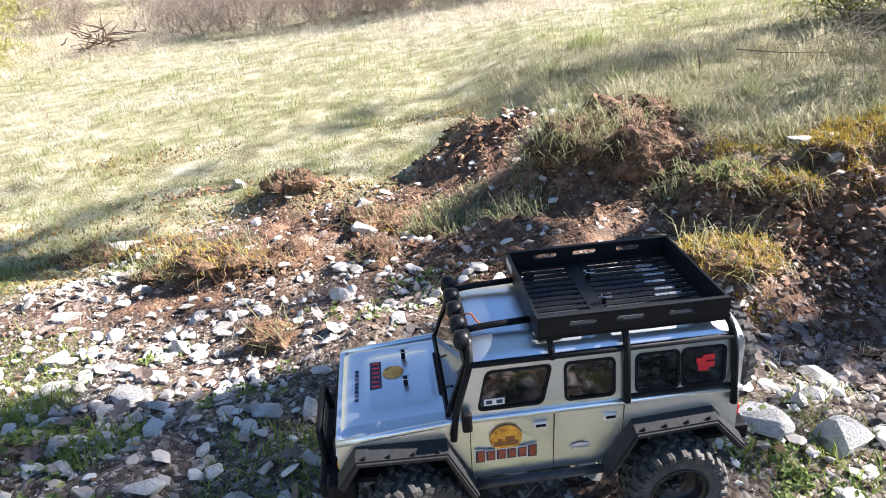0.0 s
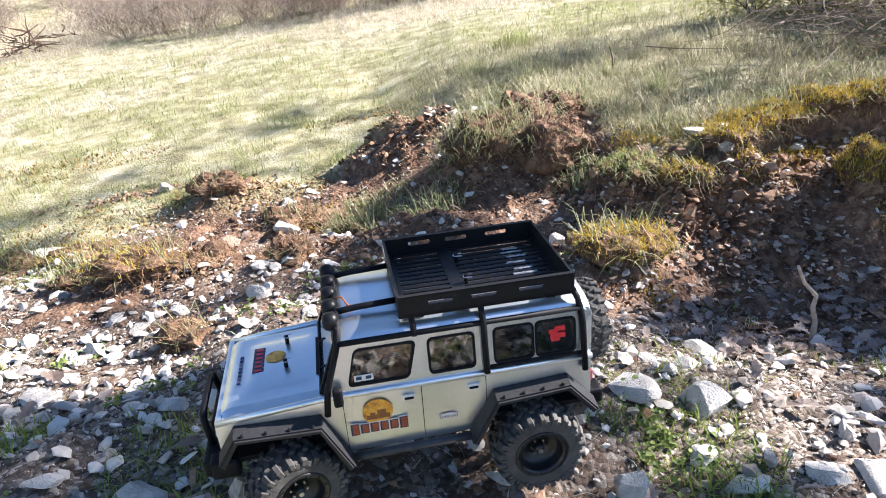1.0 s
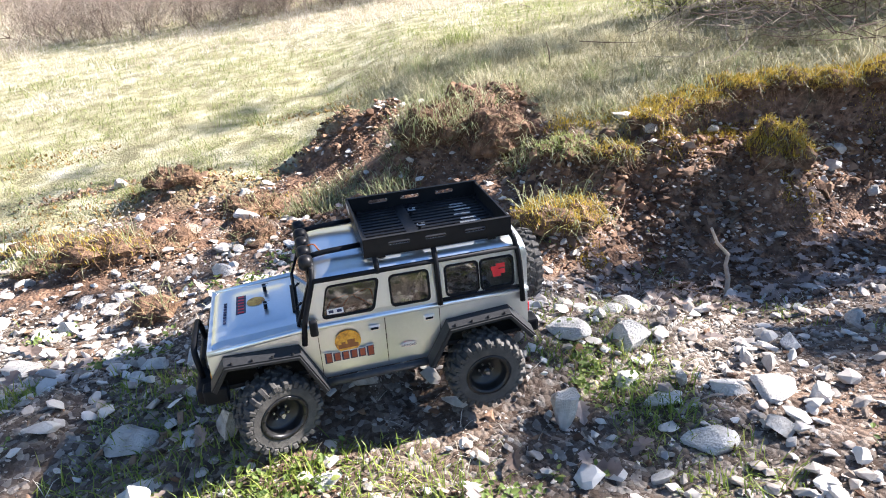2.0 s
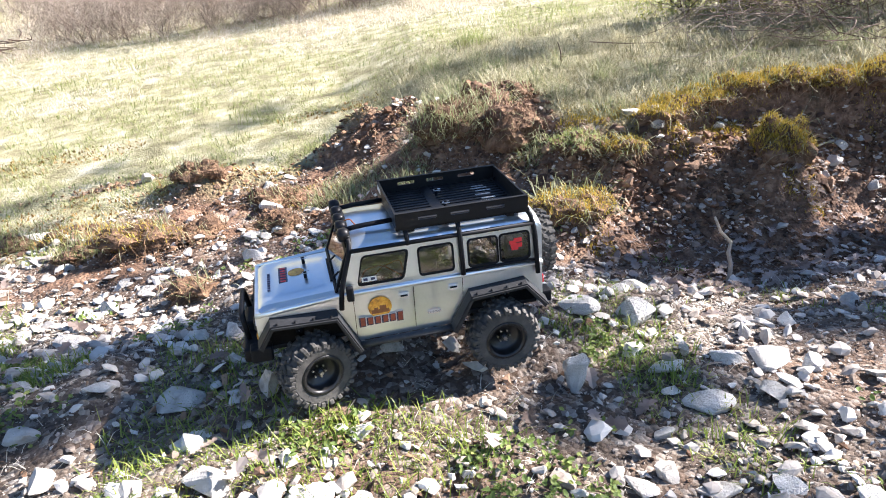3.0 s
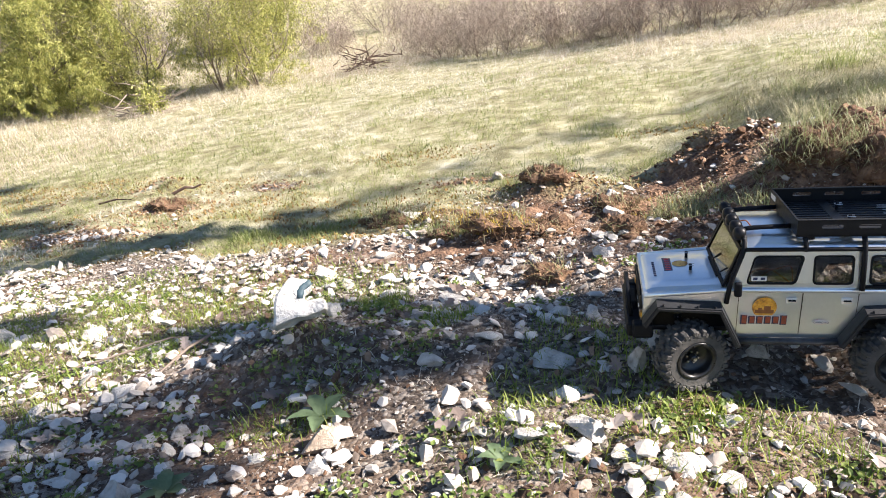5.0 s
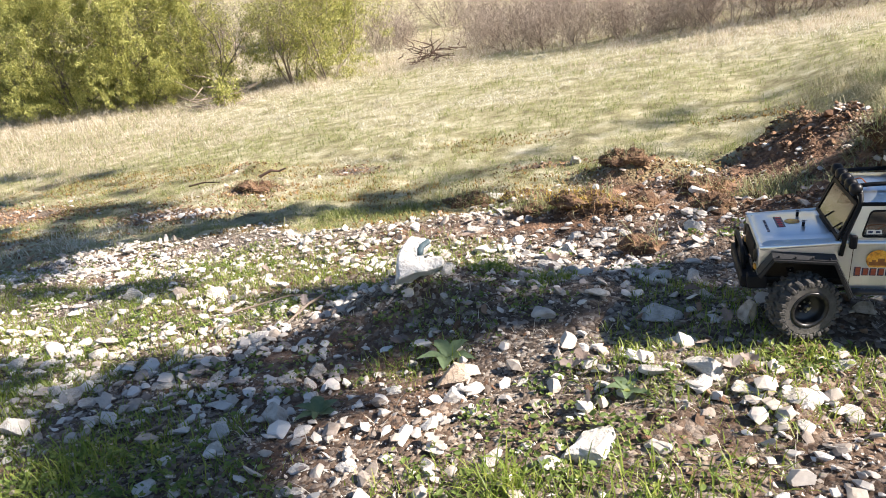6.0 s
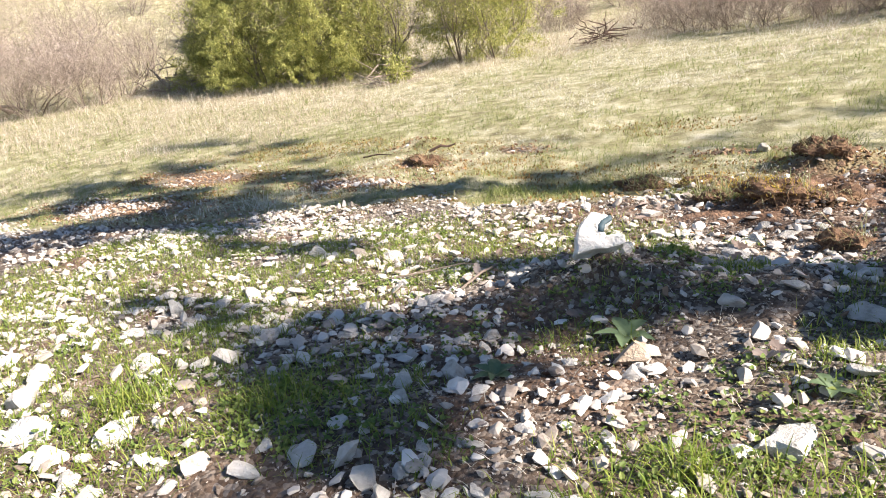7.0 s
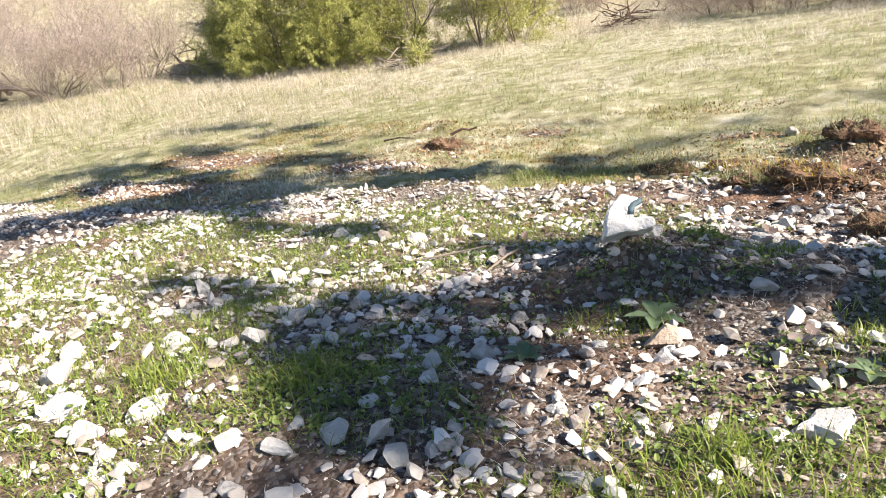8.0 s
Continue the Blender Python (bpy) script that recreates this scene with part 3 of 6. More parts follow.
def car_body(car):
    def roof(u, v):
        a = abs(v)
        y = 0.0880 * v
        z = GUTTER + (ROOF - GUTTER) * (1 - a ** 5) ** 0.6 + 0.003 * (1 - v * v)
        x = u
        if u > 0.07:
            z -= (u - 0.07) * 0.30
        if u < -0.228:
            z -= (-0.228 - u) * 0.9
        return x, y, z

    roof_bm = grid_sheet([-0.239, -0.236, -0.230, -0.22, -0.12, 0.0, 0.06, 0.075, 0.083, 0.086], [-1, -0.985, -0.96, -0.92, -0.86, -0.80, -0.72, -0.6, -0.4, 0, 0.4, 0.6, 0.72, 0.80, 0.86, 0.92, 0.96, 0.985, 1], roof)
    part("roof", roof_bm, SILVER, car, "silver painted roof reflecting the sky", True)

    def bonnet(u, v):
        a = abs(v)
        z = 0.1965 - 0.007 * (u - 0.108) / 0.13
        if a > 0.83:
            z -= 0.0035 + 0.010 * max(0.0, a - 0.90) / 0.1
        if u > 0.222:
            z -= 0.011 * ((u - 0.222) / 0.023) ** 2
        bulge = max(0.0, 1 - abs(v / 0.62) ** 4) * max(0.0, 1 - max(0.0, abs(u - 0.165) - 0.035) / 0.012) * 0.0035 if abs(u - 0.165) < 0.047 else 0.0
        return u, v * (W - 0.0005), z + bulge

    us = [0.106, 0.115, 0.119, 0.124, 0.130, 0.15, 0.17, 0.19, 0.200, 0.206, 0.212, 0.222, 0.230, 0.236, 0.241, 0.245]
    vs = [-1, -0.985, -0.95, -0.90, -0.85, -0.825, -0.80, -0.62, -0.58, -0.52, -0.3, 0, 0.3, 0.52, 0.58, 0.62, 0.80, 0.825, 0.85, 0.90, 0.95, 0.985, 1]
    hood = part("bonnet", grid_sheet(us, vs, bonnet), SILVER, car, "silver bonnet mirroring blue sky", True)
    for y in (-0.043, 0.017):
        pin = part("body_post", tube([(0.157, y, 0.192), (0.157, y, 0.2085)], 0.0028, 10), BLACK, hood, "black body post with a clip")
        part("clip", tube(rounded([(0.150, y - 0.004, 0.2075), (0.161, y - 0.003, 0.2075), (0.161, y + 0.004, 0.2075), (0.152, y + 0.005, 0.2075)], 0.003), 0.0006, 6), STEEL, pin)
    for k in range(8):
        y = -0.030 + 0.0085 * k
        part("bonnet_letter_bar", block((0.2170, y - 0.0022, 0.1880), (0.2215, y + 0.0022, 0.1918), 0), NAVY, hood)
    for k in range(6):
        y = -0.036 + 0.0098 * k
        bar = part("sticker_bar", block((0.187, y - 0.0046, 0.1935), (0.202, y + 0.0046, 0.1958)), NAVY, hood, "red and navy sticker bar")
        part("red_bar", block((0.190, y - 0.0014, 0.1950), (0.199, y + 0.0028, 0.1962)), RED, bar)
    bm = bmesh.new()
    bmesh.ops.create_circle(bm, cap_ends=True, segments=24, radius=0.014, matrix=pose(0.172, -0.012, 0.1972, 0, 3))
    part("round_badge", bm, ORANGE, hood, "faded round sunset sticker")
    # black strip standing in for the vent's shade at the rear of the bonnet
    part("bonnet_vent", block((0.113, -0.045, 0.1955), (0.118, 0.045, 0.1985), 0.001), BLACK, hood)
    # nose with grille and lamps
    nose = part("nose_panel", block((0.236, -0.094, 0.125), (0.2445, 0.094, 0.184), 0.003), SILVER, car, "silver nose panel")
    part("grille", block((0.243, -0.055, 0.135), (0.248, 0.055, 0.176), 0.002), BLACK, nose, "black slatted grille")
    for y in (-0.073, 0.073):
        lamp = part("headlight", lathe([(0.0, 0.004), (0.010, 0.0035), (0.0135, 0.0)], 20), LENS, nose, "round headlight", True)
        lamp.matrix_basis = pose(0.2455, y, 0.158, 0, 0, -90)
        part("indicator", block((0.2435, y - 0.006, 0.130), (0.2485, y + 0.006, 0.140), 0.002), ORANGE, nose)
    # windscreen
    frame_bm = plate([(-0.088, 0.0), (-0.083, 0.074), (0.083, 0.074), (0.088, 0.0)], 0.004, [[(-0.080, 0.006), (-0.076, 0.067), (0.076, 0.067), (0.080, 0.006)]])
    lean = Matrix.Translation((0.111, 0, 0.195)) @ pose(0, 0, 0, 0, -21) @ pose(0, 0, 0, 0, 0, 90)
    frame_bm.transform(lean)
    screen = part("windscreen_frame", frame_bm, BLACK, car, "black windscreen frame")
    glass_bm = plate([(-0.080, 0.006), (-0.076, 0.067), (0.076, 0.067), (0.080, 0.006)], 0.0012)
    glass_bm.transform(lean @ Matrix.Translation((0, -0.001, 0)))
    part("windscreen", glass_bm, GLASS, screen, "dusty windscreen pane").visible_shadow = False
    for y in (-0.03, 0.035):
        part("wiper", tube([(0.112, y, 0.199), (0.104, y + 0.03, 0.222)], 0.0012, 6), BLACK, screen)
    # rear wall, floor and inside
    rear = part("rear_door", plate([(-0.092, 0.112), (-0.084, 0.262), (0.084, 0.262), (0.092, 0.112)], 0.004, [round_rect(-0.045, 0.045, 0.208, 0.250, 0.006)]), SILVER, car, "silver rear door")
    rear.data.transform(Matrix.Translation((-0.236, 0, 0)) @ pose(0, 0, 0, 0, 0, 90))
    part("floor_pan", block((-0.232, -0.088, 0.112), (0.235, 0.088, 0.120), 0.003), BLACK, car)
    part("chassis_rail", block((-0.225, -0.036, 0.082), (0.235, -0.026, 0.104), 0.002), BLACK, car)
    part("chassis_rail", block((-0.225, 0.026, 0.082), (0.235, 0.036, 0.104), 0.002), BLACK, car)
    part("gearbox", block((-0.03, -0.030, 0.078), (0.05, 0.030, 0.112), 0.006, 3), BLACK, car)
    for x in (0.162, -0.162):
        part("axle", tube([(x, -0.088, 0.06), (x, -0.03, 0.062), (x, 0.03, 0.062), (x, 0.088, 0.06)], 0.011, 12), BLACK, car)
        for s in (-1, 1):
            shock = part("shock_absorber", tube([(x * 1.04, s * 0.062, 0.068), (x * 1.12, s * 0.056, 0.128)], 0.0065, 10), BLACK, car)
            part("spring", tube([(x * 1.04 + (x * 0.08) * k / 40, s * (0.062 - 0.006 * k / 40) + 0.0085 * math.cos(k * 0.95), 0.070 + 0.055 * k / 40 + 0.0002 * math.sin(k)) for k in range(41)], 0.0011, 5), STEEL, shock)
            part("link", tube([(x * 0.93, s * 0.045, 0.055), (x * 0.25, s * 0.030, 0.085)], 0.0035, 8), BLACK, car)
    part("receiver_box", block((-0.02, -0.04, 0.12), (0.05, 0.02, 0.150), 0.004), BLACK, car)
    part("wire", tube(rounded([(0.075, 0.02, 0.16), (0.06, 0.06, 0.215), (0.03, 0.045, 0.212), (0.0, 0.05, 0.19), (-0.03, 0.02, 0.15)], 0.01), 0.0013, 6), WIRE, car, "orange wire inside the cab", True)
    part("wire", tube(rounded([(0.055, 0.0, 0.15), (0.03, 0.03, 0.20), (0.0, 0.06, 0.225), (-0.01, 0.05, 0.16)], 0.01), 0.0010, 6), WIRE, car, smooth_faces=True)
    # bumpers
    bumper = part("front_bumper", block((0.246, -0.090, 0.096), (0.272, 0.090, 0.122), 0.006, 3), BLACK, car, "black front bumper with a hoop")
    for s in (-1, 1):
        part("bumper_wing", block((0.226, s * 0.088 - 0.012, 0.098), (0.262, s * 0.088 + 0.012, 0.126), 0.006, 3), BLACK, bumper)
    part("bumper_hoop", tube(rounded([(0.262, -0.055, 0.118), (0.268, -0.050, 0.165), (0.268, 0.050, 0.165), (0.262, 0.055, 0.118)], 0.015), 0.0045, 10), BLACK, bumper, smooth_faces=True)
    part("winch", block((0.250, -0.03, 0.120), (0.266, 0.03, 0.138), 0.005, 3), BLACK, bumper)
    for s in (-1, 1):
        part("rear_bumper_block", block((-0.258, s * 0.080 - 0.014, 0.112), (-0.236, s * 0.080 + 0.014, 0.134), 0.004), BLACK, car)
        part("tail_light", block((-0.243, s * 0.086 - 0.006, 0.150), (-0.238, s * 0.086 + 0.006, 0.166), 0.002), RED, car)
    part("rear_bumper", block((-0.256, -0.07, 0.112), (-0.240, 0.07, 0.124), 0.003), BLACK, car)


def car_cage(car):
    y = W - 0.006
    for s in (-1, 1):
        part("cage_tube", tube(rounded([(0.108, s * (W + 0.003), 0.170), (0.104, s * (W + 0.002), 0.205), (0.083, s * (y - 0.001), 0.268), (0.082, s * (y - 0.022), 0.286), (0.082, 0, 0.289)], 0.012, 4), 0.0042, 10), BLACK, car, "black roll cage tube", True)
        part("cage_rail", tube([(0.082, s * (y + 0.001), 0.2655), (-0.222, s * (y + 0.001), 0.2655)], 0.0036, 10), BLACK, car, smooth_faces=True)
        part("cage_tube", tube(rounded([(-0.010, s * (y + 0.001), 0.262), (-0.009, s * (y - 0.001), 0.280), (-0.008, s * (y - 0.016), 0.291)], 0.01, 4), 0.0040, 10), BLACK, car, smooth_faces=True)
        part("cage_tube", tube(rounded([(-0.0975, s * (W + 0.004), 0.196), (-0.0965, s * (y + 0.003), 0.262), (-0.096, s * (y - 0.002), 0.280), (-0.096, s * (y - 0.018), 0.292)], 0.010, 4), 0.0042, 10), BLACK, car, smooth_faces=True)
        part("cage_tube", tube(rounded([(-0.229, s * (W + 0.004), 0.176), (-0.226, s * (y + 0.003), 0.250), (-0.220, s * (y - 0.003), 0.282), (-0.212, s * (y - 0.018), 0.292)], 0.012, 4), 0.0042, 10), BLACK, car, smooth_faces=True)
        part("cage_rail", tube([(-0.0975, s * (y + 0.0045), 0.2005), (-0.229, s * (y + 0.0045), 0.2005)], 0.0030, 8), BLACK, car, smooth_faces=True)
        part("roof_bar", tube(rounded([(0.083, s * 0.050, 0.287), (0.06, s * 0.050, 0.290), (0.006, s * 0.050, 0.292)], 0.02), 0.0040, 10), BLACK, car, smooth_faces=True)
    bar = part("light_bar", tube([(0.084, -0.080, 0.279), (0.084, 0.080, 0.279)], 0.0035, 8), BLACK, car, "black light bar on the windscreen", True)
    for k in range(5):
        yy = -0.068 + 0.034 * k
        lamp = part("spotlight", lathe([(0.0, 0.013), (0.008, 0.0125), (0.0125, 0.009), (0.0140, 0.003), (0.0135, -0.004), (0.009, -0.010), (0.0, -0.012)], 18), LENS, bar, "round spotlight with a black cover", True)
        lamp.matrix_basis = pose(0.088, yy, 0.2860, 0, 0, -90) @ Matrix.Diagonal((0.84, 0.84, 0.84, 1))
    part("wire", tube(rounded([(0.084, 0.02, 0.290), (0.072, 0.028, 0.296), (0.066, 0.040, 0.289), (0.060, 0.036, 0.2845)], 0.005), 0.0011, 6), WIRE, bar, smooth_faces=True)


def roof_rack(car):
    x0, x1, y, z0, z1 = -0.2155, 0.0065, 0.089, 0.2875, 0.3145
    rack = part("roof_rack", block((x0, -y, z0 - 0.001), (x1, -y + 0.004, z0 + 0.003)), RACK_BLACK, car, "black steel roof rack tray")
    part("rack_edge", block((x0, y - 0.004, z0 - 0.001), (x1, y, z0 + 0.003)), RACK_BLACK, rack)
    for s in (-1, 1):
        slots = [round_rect(c - 0.016, c + 0.016, 0.3005, 0.3070, 0.003) for c in (-0.046, -0.100, -0.160)]
        bm = plate([(x0, z0), (x0, z1), (x1, z1), (x1, z0)], 0.003, slots)
        for v in bm.verts:
            v.co.y = s * (y + v.co.y)
        part("rack_side", bm, RACK_BLACK, rack)
        part("rack_lip", block((x0, s * (y - 0.003) - 0.003, z1 - 0.0012), (x1, s * (y - 0.003) + 0.003, z1 + 0.0008)), RACK_BLACK, rack)
    part("rack_end", block((x0, -y + 0.003, z0), (x0 + 0.003, y - 0.003, z1)), RACK_BLACK, rack)
    part("rack_end", block((x1 - 0.003, -y + 0.003, z0), (x1, y - 0.003, z1)), RACK_BLACK, rack)
    part("maker_plate", block((x1, -0.083, 0.300), (x1 + 0.0006, -0.052, 0.309)), CREAM, rack, "small pale plate")
    for c in (-0.213, -0.078, 0.0):
        w = 0.009 if c == -0.078 else 0.006
        part("rack_cross_plate", block((c - w, -y + 0.003, z0), (c + w, y - 0.003, z0 + 0.0035)), RACK_BLACK, rack)
    n = 14
    for k in range(n):
        yy = -y + 0.010 + (2 * y - 0.020) * k / (n - 1)
        part("rack_slat", block((x0 + 0.002, yy - 0.0036, z0 + 0.0003), (x1 - 0.002, yy + 0.0036, z0 + 0.0030), 0.0006, 1), RACK_BLACK, rack)
    for yy in (-0.035, 0.030):
        post = part("body_post", tube([(-0.090, yy, 0.286), (-0.090, yy, 0.3035)], 0.0028, 10), BLACK, rack, "black body post with a steel clip")
        part("clip", tube(rounded([(-0.098, yy - 0.004, 0.3010), (-0.086, yy - 0.003, 0.3010), (-0.086, yy + 0.004, 0.3010), (-0.097, yy + 0.005, 0.3010)], 0.003), 0.0009, 6), STEEL, post)
    # short pale patches on the slats near the rear
    for k, yy in enumerate((-0.055, -0.044, -0.030, -0.012, 0.008, 0.022)):
        part("scratched_patch", block((-0.182 - 0.003 * (k % 3), yy, z0 + 0.0032), (-0.160 + 0.005 * (k % 2), yy + 0.005, z0 + 0.0036)), material("pale_metal", [(0.35, (0.12, 0.12, 0.12)), (0.6, (0.55, 0.55, 0.54))], 0.004, 0.5, metal=0.4) if k == 0 else bpy.data.materials["pale_metal"], rack)
    for xx in (-0.19, -0.02):
        for s in (-1, 1):
            part("rack_foot", block((xx - 0.006, s * 0.070 - 0.005, 0.277), (xx + 0.006, s * 0.070 + 0.005, z0)), RACK_BLACK, rack)


def tyre_mesh():
    bm = lathe([(0.030, -0.020), (0.036, -0.0235), (0.046, -0.0245), (0.053, -0.0225), (0.0555, -0.017), (0.056, 0.0), (0.0555, 0.017), (0.053, 0.0225), (0.046, 0.0245), (0.036, 0.0235), (0.030, 0.020)], 48)
    n = 22
    for k in range(n):
        a = 2 * math.pi * k / n
        turn = Matrix.Rotation(-a, 4, "Y")
        for s in (-1, 1):
            # shoulder lug that wraps over the sidewall
            lug = block((0.0505, s * 0.0130 if s > 0 else -0.0262, -0.0036), (0.0603, 0.0262 if s > 0 else -0.0130, 0.0036), 0.0012, 1)
            for v in lug.verts:
                if abs(v.co.y) > 0.02:
                    v.co.x -= 0.003
                v.co.z += 0.10 * s * v.co.y * 0.8
            lug.transform(Matrix.Rotation(0.07 * s, 4, "Y"))
            lug.transform(turn)
            join(bm, lug)
            low = block((0.0455, s * 0.0235 - 0.0017, -0.0022), (0.0525, s * 0.0235 + 0.0017, 0.0022))
            low.transform(Matrix.Rotation(0.07 * s + 0.12, 4, "Y"))
            low.transform(turn)
            join(bm, low)
        mid = block((0.0545, -0.0095, -0.0046), (0.0600, 0.0015, 0.0030), 0.0010, 1)
        for v in mid.verts:
            v.co.z += v.co.y * 0.5
        mid.transform(turn @ Matrix.Rotation(0.02, 4, "Y"))
        join(bm, mid)
        mid = block((0.0545, 0.0010, -0.0030), (0.0600, 0.0100, 0.0046), 0.0010, 1)
        for v in mid.verts:
            v.co.z -= v.co.y * 0.5
        mid.transform(turn @ Matrix.Rotation(-0.14, 4, "Y"))
        join(bm, mid)
    return bm


def car_wheels(car):
    first = None
    places = [(0.162, 1, 0.06, 20), (0.162, -1, 0.06, 20), (-0.162, 1, 0.06, 0), (-0.162, -1, 0.06, 0)]
    for i, (x, s, z, steer) in enumerate(places):
        spin = 13 + 37 * i
        m = Matrix.Translation((x, s * 0.100, z + 0.008)) @ pose(0, 0, 0, 0, 0, steer + (0 if s > 0 else 180)) @ pose(0, 0, 0, 0, spin) @ Matrix.Diagonal((1.06, 1.06, 1.06, 1))
        if first is None:
            rim = part("wheel", lathe([(0.0335, 0.0215), (0.0345, 0.0235), (0.0330, 0.0245), (0.0285, 0.0240), (0.0275, 0.0200), (0.0265, 0.010), (0.0225, 0.006), (0.0130, 0.006), (0.0125, 0.0045), (0.0, 0.0045)], 40), SATIN, car, "black beadlock wheel", True)
            rim.matrix_basis = m
            tyre = part("tyre", tyre_mesh(), RUBBER, rim, "dusty black knobbly rubber tyre")
            hub_bm = lathe([(0.0, 0.0155), (0.005, 0.0150), (0.0062, 0.0130), (0.0068, 0.006)], 12)
            hub = part("hub", hub_bm, SATIN, rim, smooth_faces=True)
            bolt_bm = bmesh.new()
            bmesh.ops.create_cone(bolt_bm, cap_ends=True, segments=6, radius1=0.0016, radius2=0.0016, depth=0.003, matrix=pose(0, 0.0075, 0.0105, 90))
            bolt = part("bolt", bolt_bm, STEEL, rim)
            nut_bm = bmesh.new()
            bmesh.ops.create_cone(nut_bm, cap_ends=True, segments=6, radius1=0.0034, radius2=0.0034, depth=0.004, matrix=pose(0, 0.016, 0, 90))
            nut = part("hub_nut", nut_bm, STEEL, rim)
            bead_bm = bmesh.new()
            bmesh.ops.create_cone(bead_bm, cap_ends=True, segments=6, radius1=0.0012, radius2=0.0012, depth=0.002, matrix=pose(0, 0.0250, 0.0307, 90))
            bead = part("ring_bolt", bead_bm, SATIN, rim)
            first = (rim, tyre, hub, bolt, nut, bead)
        else:
            rim = same_part(first[0], "wheel", car, m)
            for o, name in ((first[1], "tyre"), (first[2], "hub"), (first[3], "bolt"), (first[4], "hub_nut"), (first[5], "ring_bolt")):
                same_part(o, name, rim, Matrix())
        for k in range(1, 6):
            same_part(first[3], "bolt", rim, Matrix.Rotation(k * math.pi / 3, 4, "Y"))
        for k in range(1, 12):
            same_part(first[5], "ring_bolt", rim, Matrix.Rotation(k * math.pi / 6, 4, "Y"))
    spare = same_part(first[0], "spare_wheel", car, Matrix.Translation((-0.262, -0.012, 0.182)) @ pose(0, 0, 0, 0, 0, 90) @ pose(0, 0, 0, 0, 25))
    same_part(first[1], "tyre", spare, Matrix())
    same_part(first[4], "hub_nut", spare, Matrix())
    part("spare_carrier", block((-0.262, -0.03, 0.165), (-0.238, 0.006, 0.20), 0.003), BLACK, car)


model_car = tagged(new("model_car"), "silver off-road model car with a black roof rack on stones", "model car")
model_car.matrix_basis = CAR
side_panel(model_car, 1)
side_panel(model_car, -1)
car_body(model_car)
car_cage(model_car)
roof_rack(model_car)
car_wheels(model_car)


# ---- stones ----
def rock_shape(seed, subdivisions, flat=0.6, long=1.0, cuts=13, rough=0.024):
    """A broken stone: a ball cut off by chance planes, then roughened."""
    rng = random.Random(seed)
    bm = bmesh.new()
    bmesh.ops.create_icosphere(bm, subdivisions=subdivisions, radius=0.62)
    for _ in range(cuts):
        n = Vector((rng.gauss(0, 1), rng.gauss(0, 1), rng.gauss(0, 0.8))).normalized()
        d = rng.uniform(0.17, 0.42)
        for v in bm.verts:
            over = v.co.dot(n) - d
            if over > 0:
                v.co -= n * over
    off = Vector((rng.uniform(0, 50), rng.uniform(0, 50), rng.uniform(0, 50)))
    for v in bm.verts:
        v.co += v.co.normalized() * (noise.noise(v.co * 3 + off) * rough + noise.noise(v.co * 9 + off) * rough * 0.5)
        v.co.x *= long
        v.co.z *= flat
    lo = [min(v.co[i] for v in bm.verts) for i in range(3)]
    hi = [max(v.co[i] for v in bm.verts) for i in range(3)]
    k = 1 / max(hi[0] - lo[0], hi[1] - lo[1])
    for v in bm.verts:
        v.co = Vector(((v.co.x - (lo[0] + hi[0]) / 2) * k, (v.co.y - (lo[1] + hi[1]) / 2) * k, (v.co.z - (lo[2] + hi[2]) / 2) * k))
    return bm


def rock_data(name, seed, subdivisions, mat, **kw):
    me = bpy.data.meshes.new(name)
    bm = rock_shape(seed, subdivisions, **kw)
    bm.to_mesh(me)
    bm.free()
    me.materials.append(mat)
    return me


BIG = [rock_data("rock", 100 + k, 3, LIMESTONE, flat=f, long=l) for k, (f, l) in enumerate(((0.62, 1.0), (0.5, 1.25), (0.75, 0.95), (0.45, 1.1), (0.6, 1.5), (0.8, 1.2), (0.4, 1.3), (0.65, 1.05)))]
MID = [rock_data("stone", 200 + k, 2, LIMESTONE, flat=0.42 + 0.05 * (k % 7), long=0.95 + 0.13 * (k % 5)) for k in range(12)]
BROWN = [rock_data("rock", 300 + k, 3, TAN_ROCK, flat=0.5 + 0.08 * k, long=1.1 + 0.1 * k) for k in range(4)]
TALL = [rock_data("rock", (374, 351, 362)[k], 3, LIMESTONE, flat=f, long=l, cuts=(22, 20, 18)[k], rough=0.014) for k, (f, l) in enumerate(((1.55, 0.8), (1.35, 0.8), (1.5, 0.7)))]
SLABS = [rock_data("slab", 700 + k, 3, LIMESTONE, flat=0.30 + 0.04 * (k % 4), long=1.0 + 0.12 * (k % 5), cuts=17, rough=0.014) for k in range(8)]


def lay(name, data, x, y, size, rng, label, group, sink=0.25, turn=None, tip=14):
    ob = new(name, data)
    zs = [v.co.z for v in data.vertices]
    z = ground_z(x, y) + size * (max(zs) - sink * (max(zs) - min(zs)))
    turn = rng.uniform(0, 360) if turn is None else turn
    sy = rng.uniform(0.85, 1.15)
    ob.matrix_basis = pose(x, y, z, rng.uniform(-tip, tip), rng.uniform(-tip, tip), turn) @ Matrix.Diagonal((size, size * sy, size, 1))
    return tagged(ob, label, "rock", group)


rng = random.Random(12)
PLACED = []
